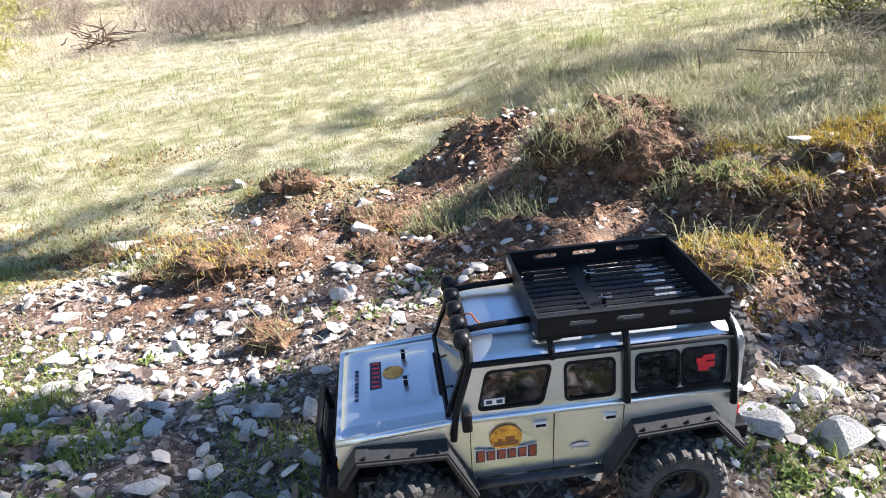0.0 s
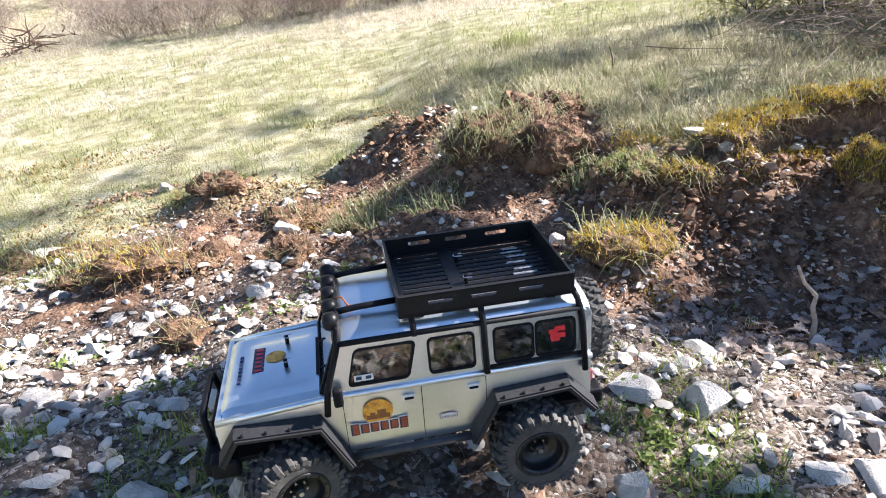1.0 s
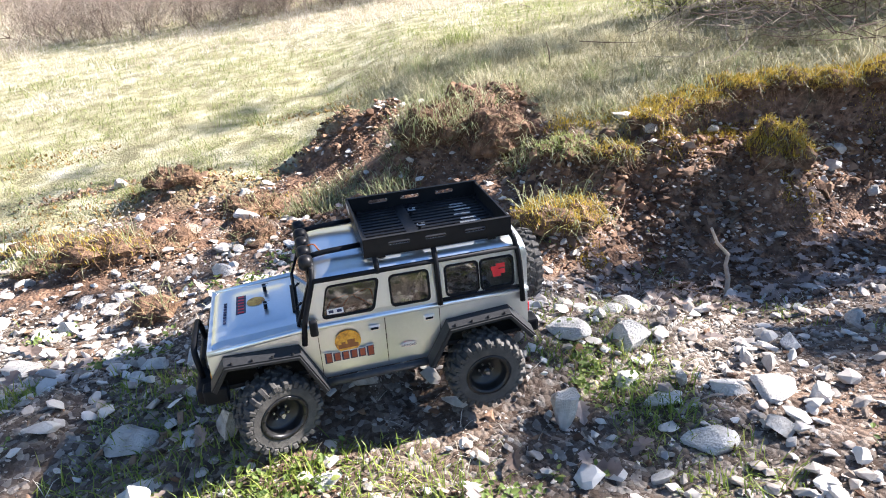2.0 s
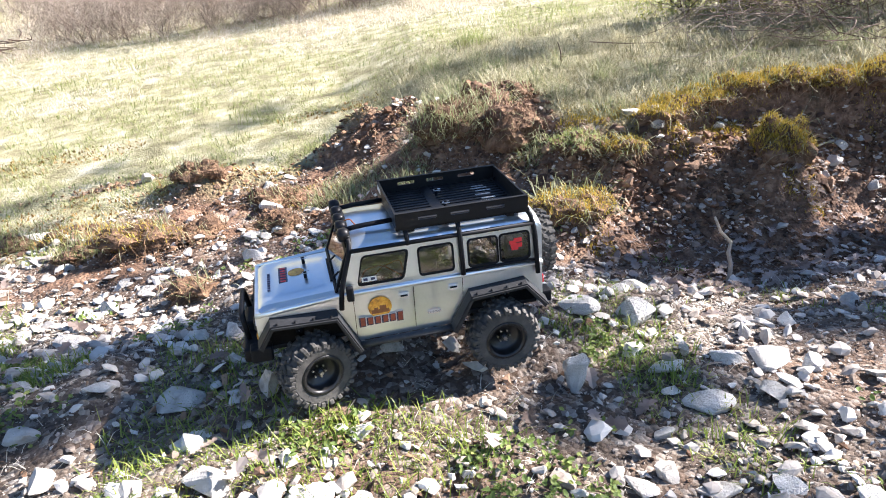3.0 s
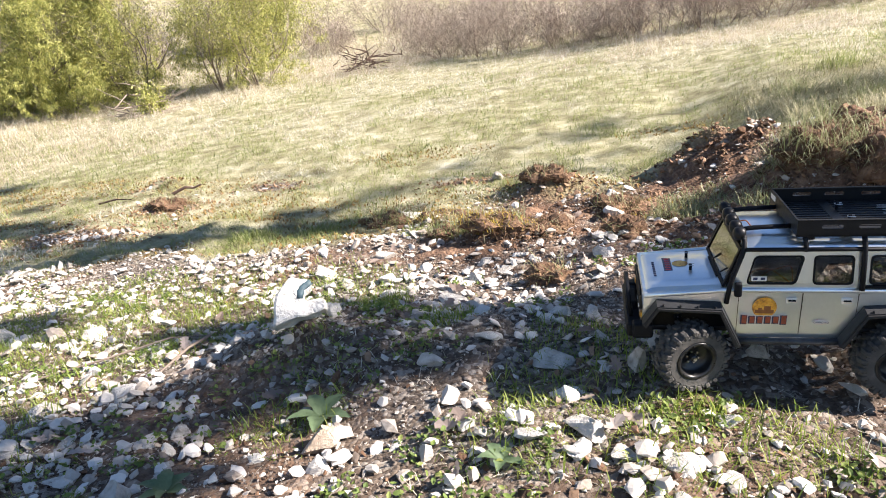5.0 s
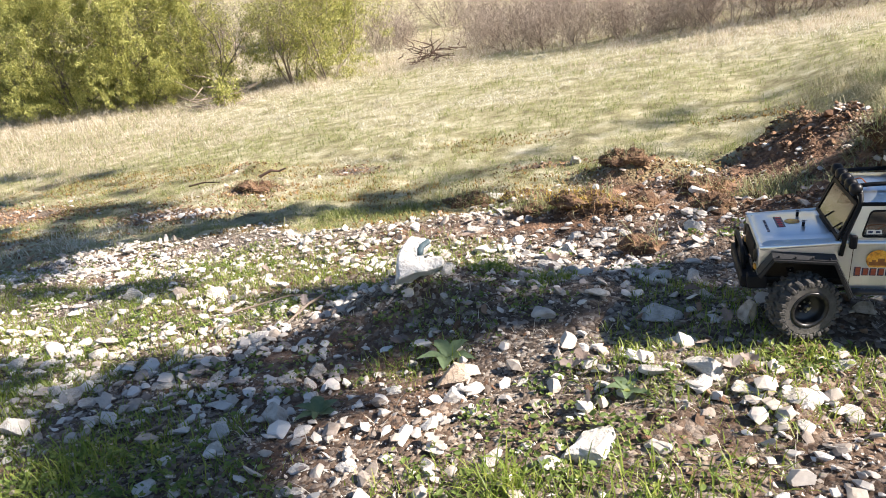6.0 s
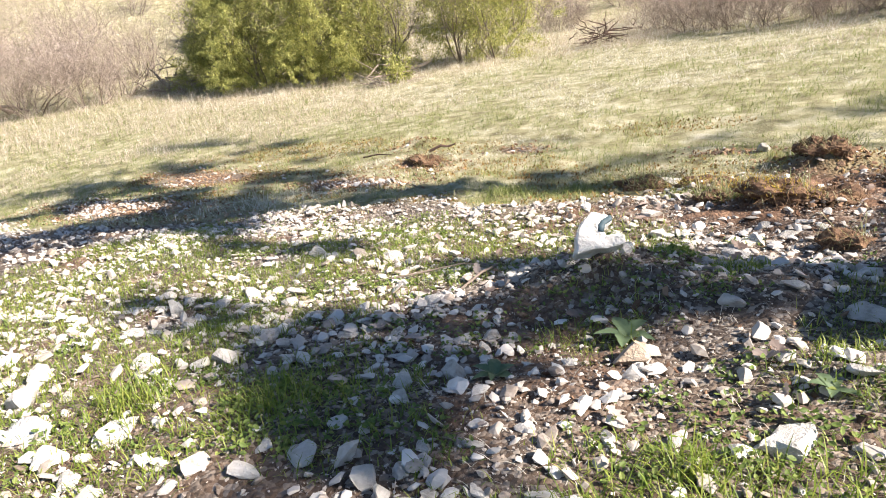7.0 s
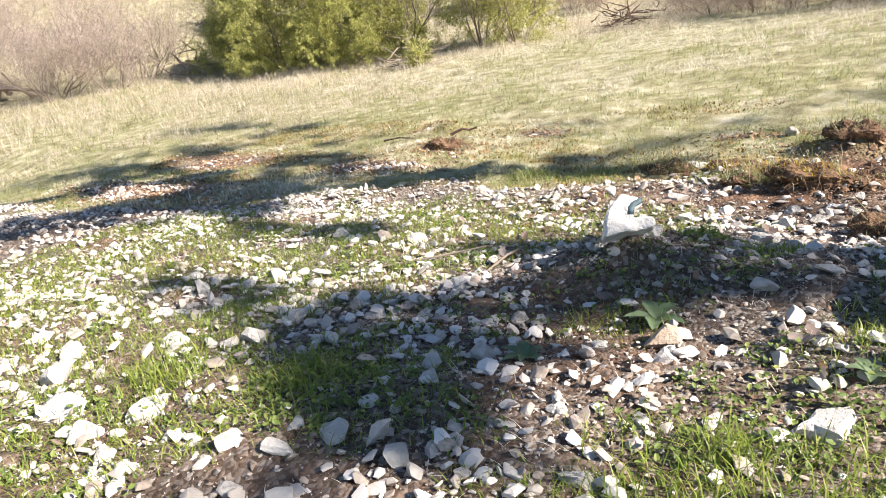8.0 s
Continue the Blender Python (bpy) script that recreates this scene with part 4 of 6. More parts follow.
# x, y, size across: stones of the middle of the track, of the far side, and of the grassy end
TRACK_SLABS = [
    (0.48, 0.93, 0.087), (0.22, 0.75, 0.053), (-0.34, 0.81, 0.106), (0.55, 0.79, 0.062), (0.59, 0.73, 0.088), (0.72, 0.73, 0.075), (0.79, 0.72, 0.08), (0.62, 0.62, 0.095),
    (0.57, 0.66, 0.037), (0.96, 0.89, 0.07), (-0.28, 0.66, 0.08), (-0.24, 0.54, 0.091), (0.53, 0.42, 0.072), (0.63, 0.40, 0.053), (-0.17, 0.47, 0.049), (-0.08, 0.47, 0.076), (-0.32, 0.48, 0.061), (-0.49, 0.85, 0.064),
]
FAR_SLABS = [
    (0.75, 1.22, 0.117), (-1.13, 1.77, 0.087), (-0.93, 1.34, 0.109), (-0.71, 1.16, 0.084), (-0.30, 2.18, 0.094), (-0.40, 1.54, 0.063), (-0.06, 1.28, 0.09), (-0.62, 1.61, 0.071), (0.31, 1.34, 0.064), (-0.36, 1.07, 0.058), (-1.28, 1.58, 0.16), (-0.72, 1.36, 0.09), (-1.0, 1.5, 0.08),
]
GRASSY_SLABS = [
    (-2.11, 0.97, 0.081), (-3.04, 1.76, 0.10), (-2.29, 0.26, 0.076), (-1.84, 0.03, 0.106), (-1.65, 0.07, 0.058), (-1.54, -0.20, 0.109), (-1.72, -0.30, 0.123), (-1.56, -0.33, 0.068), (-0.90, -0.07, 0.048),
    (-1.09, -0.11, 0.062), (-1.74, 0.32, 0.067), (-1.45, 0.38, 0.062), (-2.03, 0.30, 0.073), (-0.76, -0.05, 0.054), (-0.67, -0.02, 0.061), (-1.35, 0.62, 0.07), (-1.62, 0.78, 0.075), (-1.9, 0.62, 0.07), (-1.2, 0.30, 0.06),
]
BLOCKY_ROCKS = [
    (0.07, 0.84, 0.049), (0.33, 0.92, 0.058), (0.60, 0.90, 0.085), (-0.38, 1.02, 0.048), (-0.24, 0.90, 0.038), (0.55, 1.78, 0.059), (-0.10, 0.79, 0.05), (-0.14, 1.08, 0.048), (-0.29, 1.62, 0.074), (0.74, 0.62, 0.054),
    (0.79, 1.22, 0.057), (-0.60, 0.76, 0.069), (-0.70, 1.23, 0.102), (0.47, 0.46, 0.042), (0.96, 0.63, 0.05), (0.0, 0.61, 0.045), (0.25, 1.19, 0.09), (0.15, 0.97, 0.066), (0.12, 1.63, 0.056), (-0.24, 0.47, 0.059),
]
END_ROCKS = [
    (-0.40, 0.27, 0.102), (-1.90, -0.24, 0.082), (-1.32, -0.25, 0.042), (-1.10, -0.01, 0.038), (-1.04, 0.0, 0.032), (-0.94, -0.11, 0.057), (-0.89, -0.13, 0.036), (-1.66, 0.47, 0.06), (-0.65, 0.16, 0.034), (-0.98, 3.04, 0.07),
]
STANDING_ROCKS = [(0.31, 0.79, 0.050), (-0.16, 0.74, 0.045), (0.64, 0.76, 0.032), (0.87, 0.68, 0.039), (0.81, 0.82, 0.027), (-2.16, 0.33, 0.047), (-1.05, 0.11, 0.029), (-1.0, -0.09, 0.04)]
for k, (x, y, s) in enumerate(TRACK_SLABS + FAR_SLABS + GRASSY_SLABS):
    lay("limestone_rock", SLABS[k % 8], x, y, s, rng, "large pale angular limestone slab lying on the track", "pale slabs", 0.28, tip=12)
    PLACED.append((x, y, s))
for k, (x, y, s) in enumerate(BLOCKY_ROCKS + END_ROCKS):
    lay("limestone_rock", BIG[k % 8], x, y, s, rng, "pale broken limestone rock on stony soil", "pale rocks", 0.22)
    PLACED.append((x, y, s))
for k, (x, y, s) in enumerate(STANDING_ROCKS):
    lay("standing_stone", TALL[k % 3], x, y, s, rng, "pale limestone splinter standing on end", "standing stones", 0.2, tip=22)
    PLACED.append((x, y, s))
for k, (x, y, s) in enumerate(((-0.50, 2.12, 0.095), (-1.12, 1.10, 0.085), (-0.72, 0.46, 0.08), (0.14, 2.76, 0.06))):
    lay("brown_rock", BROWN[k], x, y, s, rng, "rounded tan brown rock among pale stones", "brown rocks", 0.25)
    PLACED.append((x, y, s))
lay("upright_rock", TALL[2], 0.395, 0.70, 0.064, rng, "tall pale limestone rock standing on end", "upright rocks", 0.12, turn=20)
lay("upright_rock", TALL[1], -1.33, 2.43, 0.045, rng, "small white rock standing on end by turf", "upright rocks", 0.12)
def notched_boulder(x, y):
    """A leaning white slab with a notch in its upper edge and a dark blue vein beside the notch."""
    k = 0.00068
    outline = [((u - 275) * k, (385 - v) * k) for u, v in ((178, 470), (188, 400), (205, 340), (255, 298), (308, 314), (328, 338), (298, 362), (292, 402), (330, 388), (366, 398), (372, 424), (318, 446), (245, 452))]
    bm = plate(outline, 0.060)
    bmesh.ops.bevel(bm, geom=list(bm.edges), offset=0.005, segments=1, affect="EDGES")
    bmesh.ops.triangulate(bm, faces=list(bm.faces))
    for cut in range(3):
        bmesh.ops.subdivide_edges(bm, edges=[e for e in bm.edges if e.calc_length() > 0.010], cuts=1)
        bmesh.ops.triangulate(bm, faces=[f for f in bm.faces if len(f.verts) > 3])
    for v in bm.verts:
        q = v.co.copy()
        v.co += Vector((noise.noise(q / 0.03), noise.noise(q / 0.035 + Vector((5, 0, 0))), noise.noise(q / 0.03 + Vector((0, 7, 0))))) * 0.006
        v.co += Vector((0, 1, 0)) * (0.0025 * noise.noise(q / 0.009))
    thing = tagged(new("notched_boulder"), "large white notched boulder with a dark blue vein", "rock", "boulders")
    thing.matrix_basis = pose(x, y, ground_z(x, y) + 0.045, -38, 0, 34)
    part("slab", bm, LIMESTONE, thing)
    vein = tube(rounded([((u - 275) * k, -0.060, (385 - v) * k) for u, v in ((277, 384), (283, 356), (300, 340), (320, 330))], 0.012), 0.0085, 8)
    vein.transform(Matrix.Translation((0, -0.0612, 0)) @ Matrix.Diagonal((1, 0.35, 1, 1)) @ Matrix.Translation((0, 0.060, 0)))
    for v in vein.verts:
        v.co += Vector((noise.noise(v.co / 0.008), 0, noise.noise(v.co / 0.009 + Vector((3, 0, 0))))) * 0.004
    part("blue_vein", vein, BLUE_STONE, thing, "dark blue vein round the notch", True)


notched_boulder(-0.96, 0.83)
PLACED += [(0.395, 0.70, 0.07), (-0.96, 0.83, 0.12)]
# pale stones in the mossy lip and on the ledge under it
for k, (x, y, z) in enumerate(((1.09, 1.88, 0.062), (1.385, 1.985, 0.045), (1.72, 2.05, 0.062), (1.93, 2.06, 0.045), (1.20, 2.02, 0.04), (1.28, 1.86, 0.042), (1.40, 1.87, 0.05), (1.78, 1.86, 0.06), (1.90, 1.80, 0.055), (1.86, 1.95, 0.06), (1.70, 1.80, 0.04))):
    lay("bank_stone", BIG[k % 8], x, y, z, rng, "pale rounded stone stuck in the mossy bank", "bank stones", 0.15, tip=20)
# two flat slabs lying on the bank
for x, y, s, a in ((1.045, 1.99, 0.10, 10), (1.14, 1.98, 0.09, 25), (-1.25, 2.45, 0.16, 15)):
    lay("flat_slab", BIG[6], x, y, s, rng, "flat pale limestone slab", "flat slabs", 0.3, turn=a, tip=6)

WHEELS = [(-0.063, 0.693), (-0.085, 0.898), (0.268, 0.727), (0.247, 0.931)]


def free(x, y, r):
    return all((x - a) ** 2 + (y - b) ** 2 > (r + 0.5 * c) ** 2 for a, b, c in PLACED) and all((x - a) ** 2 + (y - b) ** 2 > (0.045 + r) ** 2 for a, b in WHEELS)


# patches of brown soil with few stones: x, y, radius along x, radius along y
BARE_SOIL = ((-0.75, 0.68, 0.30, 0.16), (-1.05, 0.60, 0.25, 0.14), (0.24, 0.60, 0.26, 0.10))


def stony(x, y):
    """How thickly stones lie."""
    s = soil_share(x, y) * (0.28 + 1.15 * np.clip(0.5 + 1.7 * fbm(x, y, 0.40, 3, 61), 0, 1))
    s = s * (1 - 0.82 * smooth(0.50, 0.85, x) * smooth(1.12, 1.45, y))
    s = s * (1 - 0.8 * sod_strip(x, y))
    for px, py, rx, ry in BARE_SOIL:
        s = s * (1 - 0.7 * np.exp(-((x - px) / rx) ** 2 - ((y - py) / ry) ** 2))
    for hx, hy, h, rx, ry in HEAPS[:9]:
        s = s * (1 - 0.7 * np.exp(-((x - hx) / rx) ** 2 - ((y - hy) / ry) ** 2))
    return s


nrng = np.random.RandomState(5)


def strew(count, x0, x1, y0, y1, weight):
    """Places drawn by chance where weight(x, y) is high."""
    out = np.zeros((0, 2))
    while len(out) < count:
        x, y = nrng.uniform(x0, x1, count * 3), nrng.uniform(y0, y1, count * 3)
        keep = nrng.uniform(0, 1.2, count * 3) < weight(x, y)
        out = np.concatenate([out, np.stack([x[keep], y[keep]], -1)])
    return out[:count]


count = 0
for x, y in strew(1600, -2.7, 1.5, -0.4, 2.5, lambda x, y: stony(x, y) * (0.35 + 0.65 * smooth(-0.2, -0.9, x))):
    s = rng.choice((0.03, 0.034, 0.038, 0.042, 0.046, 0.052, 0.06, 0.07))
    if count < 285 and free(x, y, s * 0.45):
        lay("stone", MID[rng.randrange(12)], x, y, s, rng, "pale broken limestone stone lying on the track", "loose stones", 0.25, tip=25)
        PLACED.append((x, y, s))
        count += 1


def scatter(name, label, category, places, sizes, shapes, mat, sink=0.3, flat=(0.6, 1.0), extra_z=0.0):
    """Many small lumps joined in one mesh."""
    V, T, base = [], [], 0
    sizes, pick = np.asarray(sizes), nrng.randint(len(shapes), size=len(places))
    z = height(places[:, 0], places[:, 1])
    for k, (pv, pt) in enumerate(shapes):
        here = pick == k
        m = int(here.sum())
        if not m:
            continue
        a = nrng.uniform(0, 6.283, m)[:, None]
        t1, t2 = nrng.normal(0, 0.22, m)[:, None], nrng.normal(0, 0.22, m)[:, None]
        s = sizes[here][:, None]
        x, y, h = pv[None, :, 0] * s, pv[None, :, 1] * s * nrng.uniform(0.7, 1.1, (m, 1)), pv[None, :, 2] * s * nrng.uniform(*flat, (m, 1))
        u, v = x * np.cos(a) - y * np.sin(a) + h * t1, x * np.sin(a) + y * np.cos(a) + h * t2
        w = h + u * t1 + v * t2 + (z[here][:, None] + s * 0.5 * (0.7 - sink) + extra_z)
        V.append(np.stack([u + places[here, 0][:, None], v + places[here, 1][:, None], w], -1).reshape(-1, 3))
        T.append((pt[None] + (base + len(pv) * np.arange(m))[:, None, None]).reshape(-1, 3))
        base += m * len(pv)
    me = mesh_of(name, np.concatenate(V), tris=np.concatenate(T), mats=[mat])
    return tagged(new(name, me), label, category, kind="stuff")


def crumb(seed, points, flat):
    """A small many-sided crumb."""
    r = random.Random(seed)
    bm = bmesh.new()
    for _ in range(points):
        v = Vector((r.gauss(0, 1), r.gauss(0, 1), r.gauss(0, 1))).normalized()
        bm.verts.new((v.x * 0.5 * r.uniform(0.8, 1.1), v.y * 0.5 * r.uniform(0.6, 1.0), v.z * 0.5 * flat))
    bmesh.ops.convex_hull(bm, input=bm.verts)
    bmesh.ops.delete(bm, geom=[v for v in bm.verts if not v.link_faces], context="VERTS")
    bmesh.ops.triangulate(bm, faces=bm.faces)
    bm.verts.index_update()
    pv, pt = np.array([v.co[:] for v in bm.verts]), np.array([[v.index for v in f.verts] for f in bm.faces])
    bm.free()
    return pv, pt


CRUMBS = [crumb(400 + k, 8 + k % 2, 0.55 + 0.06 * (k % 5)) for k in range(16)]
CHUNKS = [crumb(500 + k, 15 + k % 6, 0.42 + 0.07 * (k % 4)) for k in range(14)]


def near_wheel(p):
    return np.min([np.hypot(p[:, 0] - a, p[:, 1] - b) for a, b in WHEELS], 0)


def clear(p, r=0.05):
    return p[near_wheel(p) > r]


def fading(x, y):
    """1 where the track is passed close by, fading out around."""
    return smooth(2.6, 1.9, x) * smooth(-3.8, -3.0, x) * smooth(-1.2, -0.5, y)


p = clear(strew(14500, -3.8, 2.6, -1.2, 2.9, lambda x, y: stony(x, y) * fading(x, y)), 0.055)
sizes = 0.009 + 0.060 * nrng.beta(0.85, 3.6, len(p))
CHIPS = material("stone_chips", [(0.08, (0.17, 0.13, 0.10)), (0.30, (0.38, 0.335, 0.285)), (0.6, (0.53, 0.495, 0.445)), (0.9, (0.70, 0.67, 0.62))], 0.01, 0.92, 0.3, per_piece=True)
scatter("coarse_gravel", "pale broken limestone pieces covering the track", "gravel", p[sizes > 0.021], sizes[sizes > 0.021], CHUNKS, CHIPS, 0.2)
scatter("small_gravel", "small pale limestone chips covering the track", "gravel", p[sizes <= 0.021], sizes[sizes <= 0.021], CRUMBS, CHIPS, 0.2)
p = clear(strew(3500, -6.5, -2.8, -0.5, 2.6, stony), 0.055)
scatter("far_gravel", "pale stones on the far part of the track", "gravel", p, 0.018 + 0.045 * nrng.beta(1.2, 3.0, len(p)), CRUMBS, CHIPS, 0.2)
p = strew(6500, -7.5, 5.5, -2.9, 2.2, lambda x, y: soil_share(x, y) * (1 - fading(x, y)))
scatter("outer_gravel", "scattered pale stones on the track beyond", "gravel", p, 0.02 + 0.05 * nrng.beta(1.0, 3.0, len(p)), CRUMBS, GRAVEL, 0.2)
GRAINS = [crumb(600 + k, 6, 0.7 + 0.05 * (k % 4)) for k in range(12)]
p = strew(130000, -3.8, 2.6, -1.2, 2.9, lambda x, y: (0.55 * soil_share(x, y) + 0.8 * stony(x, y)) * fading(x, y) * (1 - 0.75 * bank_foot(x, y)))
scatter("fine_gravel", "fine grey and brown grit on the track", "gravel", p, 0.0035 + 0.011 * nrng.beta(0.9, 3.0, len(p)), GRAINS, GRAVEL, 0.15)

p = clear(strew(5200, -3.4, 2.2, -0.6, 2.7, lambda x, y: soil_share(x, y) * (1 - 0.6 * sod_strip(x, y)) * fading(x, y) * (1 - 0.6 * bank_foot(x, y))), 0.05)
scatter("brown_gravel", "brown and grey pebbles half sunk in the soil of the track", "gravel", p, 0.009 + 0.026 * nrng.beta(0.9, 3.0, len(p)), CHUNKS, GRAVEL, 0.3)


def clod_share(x, y):
    s = 0.08 * soil_share(x, y)
    for hx, hy, h, rx, ry in HEAPS[:11]:
        s = s + np.exp(-((x - hx) / (rx * 1.2)) ** 2 - ((y - hy) / (ry * 1.2)) ** 2)
    b = bank(x, y)
    return s + 0.9 * smooth(0.6, 0.9, x) * smooth(0.05, 0.3, b) * smooth(1.0, 0.8, b) + 0.4 * bank_foot(x, y)


p = strew(8500, -1.6, 2.2, 0.2, 3.1, clod_share)
scatter("soil_clods", "dark brown soil crumbs on heaps and cut bank", "soil", p, 0.007 + 0.034 * nrng.beta(1.0, 4.0, len(p)), CRUMBS, CLOD, 0.1, (0.7, 1.1))
p = strew(1000, 0.6, 2.2, 1.3, 2.1, lambda x, y: smooth(0.0, 0.2, bank(x, y)) * smooth(1.0, 0.7, bank(x, y)))
scatter("bank_pebbles", "pale pebbles stuck in the dark cut bank", "gravel", p, 0.008 + 0.02 * nrng.beta(1.0, 3.5, len(p)), CHUNKS, GRAVEL, 0.4)


def torn_share(x, y):
    s = 0.0 * x
    for px, py, rx, ry in SODS:
        s = s + np.exp(-((x - px) / (1.2 * rx)) ** 2 - ((y - py) / (1.3 * ry)) ** 2)
    for hx, hy, h, rx, ry in (HEAPS[0], HEAPS[3], HEAPS[4], HEAPS[5], HEAPS[10]):
        s = s + np.exp(-((x - hx) / rx) ** 2 - ((y - hy) / ry) ** 2)
    return s


p = strew(6500, -6.6, 1.1, 1.2, 3.7, torn_share)
scatter("torn_soil", "reddish brown crumbly soil torn out of the turf", "soil", p, 0.010 + 0.036 * nrng.beta(1.0, 3.6, len(p)), CRUMBS, TORN_SOIL, 0.1, (0.6, 1.0))
p = strew(260, -6.6, 1.1, 1.2, 3.7, torn_share)
scatter("torn_soil_stones", "pale stones among torn reddish soil", "gravel", p, 0.016 + 0.05 * nrng.beta(1.0, 3.0, len(p)), CHUNKS, CHIPS, 0.2)


# crumbs and stones that bulge from the cut face of the bank and lie at its foot
p = np.concatenate([strew(1500, 0.62, 2.3, 1.45, 2.3, lambda x, y: smooth(0.05, 0.3, bank(x, y)) * smooth(1.0, 0.85, bank(x, y))), strew(500, -1.3, 1.0, 1.6, 3.0, lambda x, y: 1.4 * clod_share(x, y) - 0.3)])
scatter("soil_lumps", "dark brown soil lumps on the cut bank and the heaps", "soil", p, 0.012 + 0.06 * nrng.beta(0.9, 3.0, len(p)), CHUNKS, CLOD, 0.4, (0.8, 1.3))
p = strew(2200, 0.55, 2.3, 1.15, 2.05, lambda x, y: 0.35 * smooth(0.55, 0.8, x) * smooth(1.1, 1.3, y) * smooth(0.9, 0.2, bank(x, y)) + smooth(0.0, 0.1, bank(x, y)) * smooth(0.95, 0.1, bank(x, y)))
scatter("bank_rubble", "brown and grey broken stones at the foot of the bank", "gravel", p, 0.008 + 0.035 * nrng.beta(1.0, 3.0, len(p)), CHUNKS, material("brown_chips", [(0.15, (0.07, 0.042, 0.028)), (0.5, (0.25, 0.19, 0.145)), (0.85, (0.54, 0.475, 0.41))], 0.01, 0.92, 0.3, per_piece=True), 0.3)

p = strew(900, 1.15, 2.5, 1.75, 2.1, lambda x, y: smooth(-0.28, -0.2, y - step_line(x)) * smooth(0.02, -0.02, y - step_line(x)))
scatter("ledge_soil", "dark crumbly soil on the ledge under the turf", "soil", p[:650], 0.010 + 0.035 * nrng.beta(1.0, 3.0, 650), CHUNKS, CLOD, 0.3, (0.8, 1.3))
scatter("ledge_chips", "pale stone chips on the ledge under the turf", "gravel", p[650:], 0.008 + 0.03 * nrng.beta(1.0, 3.0, len(p) - 650), CHUNKS, CHIPS, 0.25)


# ---- grass ----
def blades(name, label, category, xy, length, width, lean, mat, kind="stuff", z=None, curl=0.5):
    """Grass blades at places: each one two bent pieces with a point."""
    n = len(xy)
    a = nrng.uniform(0, 2 * np.pi, n)
    l, w, t = np.broadcast_to(length, n), np.broadcast_to(width, n), np.broadcast_to(lean, n)
    gz = height(xy[:, 0], xy[:, 1]) - 0.004 if z is None else z
    base = np.stack([xy[:, 0], xy[:, 1], gz], -1)
    d = np.stack([np.cos(a), np.sin(a), 0 * a], -1)
    side = np.stack([-np.sin(a), np.cos(a), 0 * a], -1)
    up = np.array([0, 0, 1.0])
    mid = base + (d * np.sin(t)[:, None] + up * np.cos(t)[:, None]) * (l * 0.55)[:, None]
    t2 = np.clip(t + curl * nrng.uniform(0.3, 1.6, n), 0, 2.2)
    tip = mid + (d * np.sin(t2)[:, None] + up * np.cos(t2)[:, None]) * (l * 0.45)[:, None]
    hw = (w * 0.5)[:, None]
    V = np.stack([base - side * hw, base + side * hw, mid + side * hw * 0.8, mid - side * hw * 0.8, tip], 1)
    i = (np.arange(n) * 5)[:, None]
    me = mesh_of(name, V, i + np.array([[0, 1, 2, 3]]), i + np.array([[3, 2, 4]]), [mat])
    return tagged(new(name, me), label, category, kind=kind)


def disc(cx, cy, r, n, squash=1.0):
    a, q = nrng.uniform(0, 6.283, n), r * np.sqrt(nrng.uniform(0, 1, n))
    return np.stack([cx + np.cos(a) * q, cy + np.sin(a) * q * squash], -1)


def fan(count, near, far, power=1.0, right=-50, left=80, ox=-0.1, oy=-0.3):
    """Places spread over the land ahead, thinning with distance."""
    a = np.radians(nrng.uniform(right, left, count))
    r = near * (far / near) ** (nrng.uniform(0, 1, count) ** power)
    return np.stack([ox - np.sin(a) * r, oy + np.cos(a) * r], -1), r


def meadow_at(xy):
    return soil_share(xy[:, 0], xy[:, 1]) < nrng.uniform(0.05, 0.6, len(xy))


xy, r = fan(330000, 2.0, 24.0, 0.95)
clumpy = fbm(xy[:, 0], xy[:, 1], 0.16, 3, 76) + 0.9 * smooth(4.5, 8, r) > nrng.normal(-0.12, 0.16, len(r))
keep = meadow_at(xy) & clumpy
xy, r = xy[keep], r[keep]
patch = fbm(xy[:, 0], xy[:, 1], 0.9, 4, 71) + 0.5 * fbm(xy[:, 0], xy[:, 1], 0.2, 2, 74)
green = 1.4 * patch + 0.80 * smooth(4.6, 0.8, xy[:, 1] - 2.1 - 0.5 * smooth(-1.6, -0.6, xy[:, 0])) + nrng.normal(0, 0.18, len(r)) > 0.10
size = 0.62 + 0.5 * np.clip(r / 5, 0.5, 2.3)
BANK_GRASS = material("bank_grass", [(0.1, (0.10, 0.095, 0.04)), (0.4, (0.21, 0.20, 0.10)), (0.75, (0.36, 0.33, 0.21)), (0.95, (0.55, 0.50, 0.37))], 0.05, 0.6, per_piece=True, leafy=0.35)
above = (xy[:, 0] + 0.25 * nrng.normal(0, 1, len(r)) > 0.25) & (xy[:, 1] < 4.3 + 0.4 * nrng.normal(0, 1, len(r)))
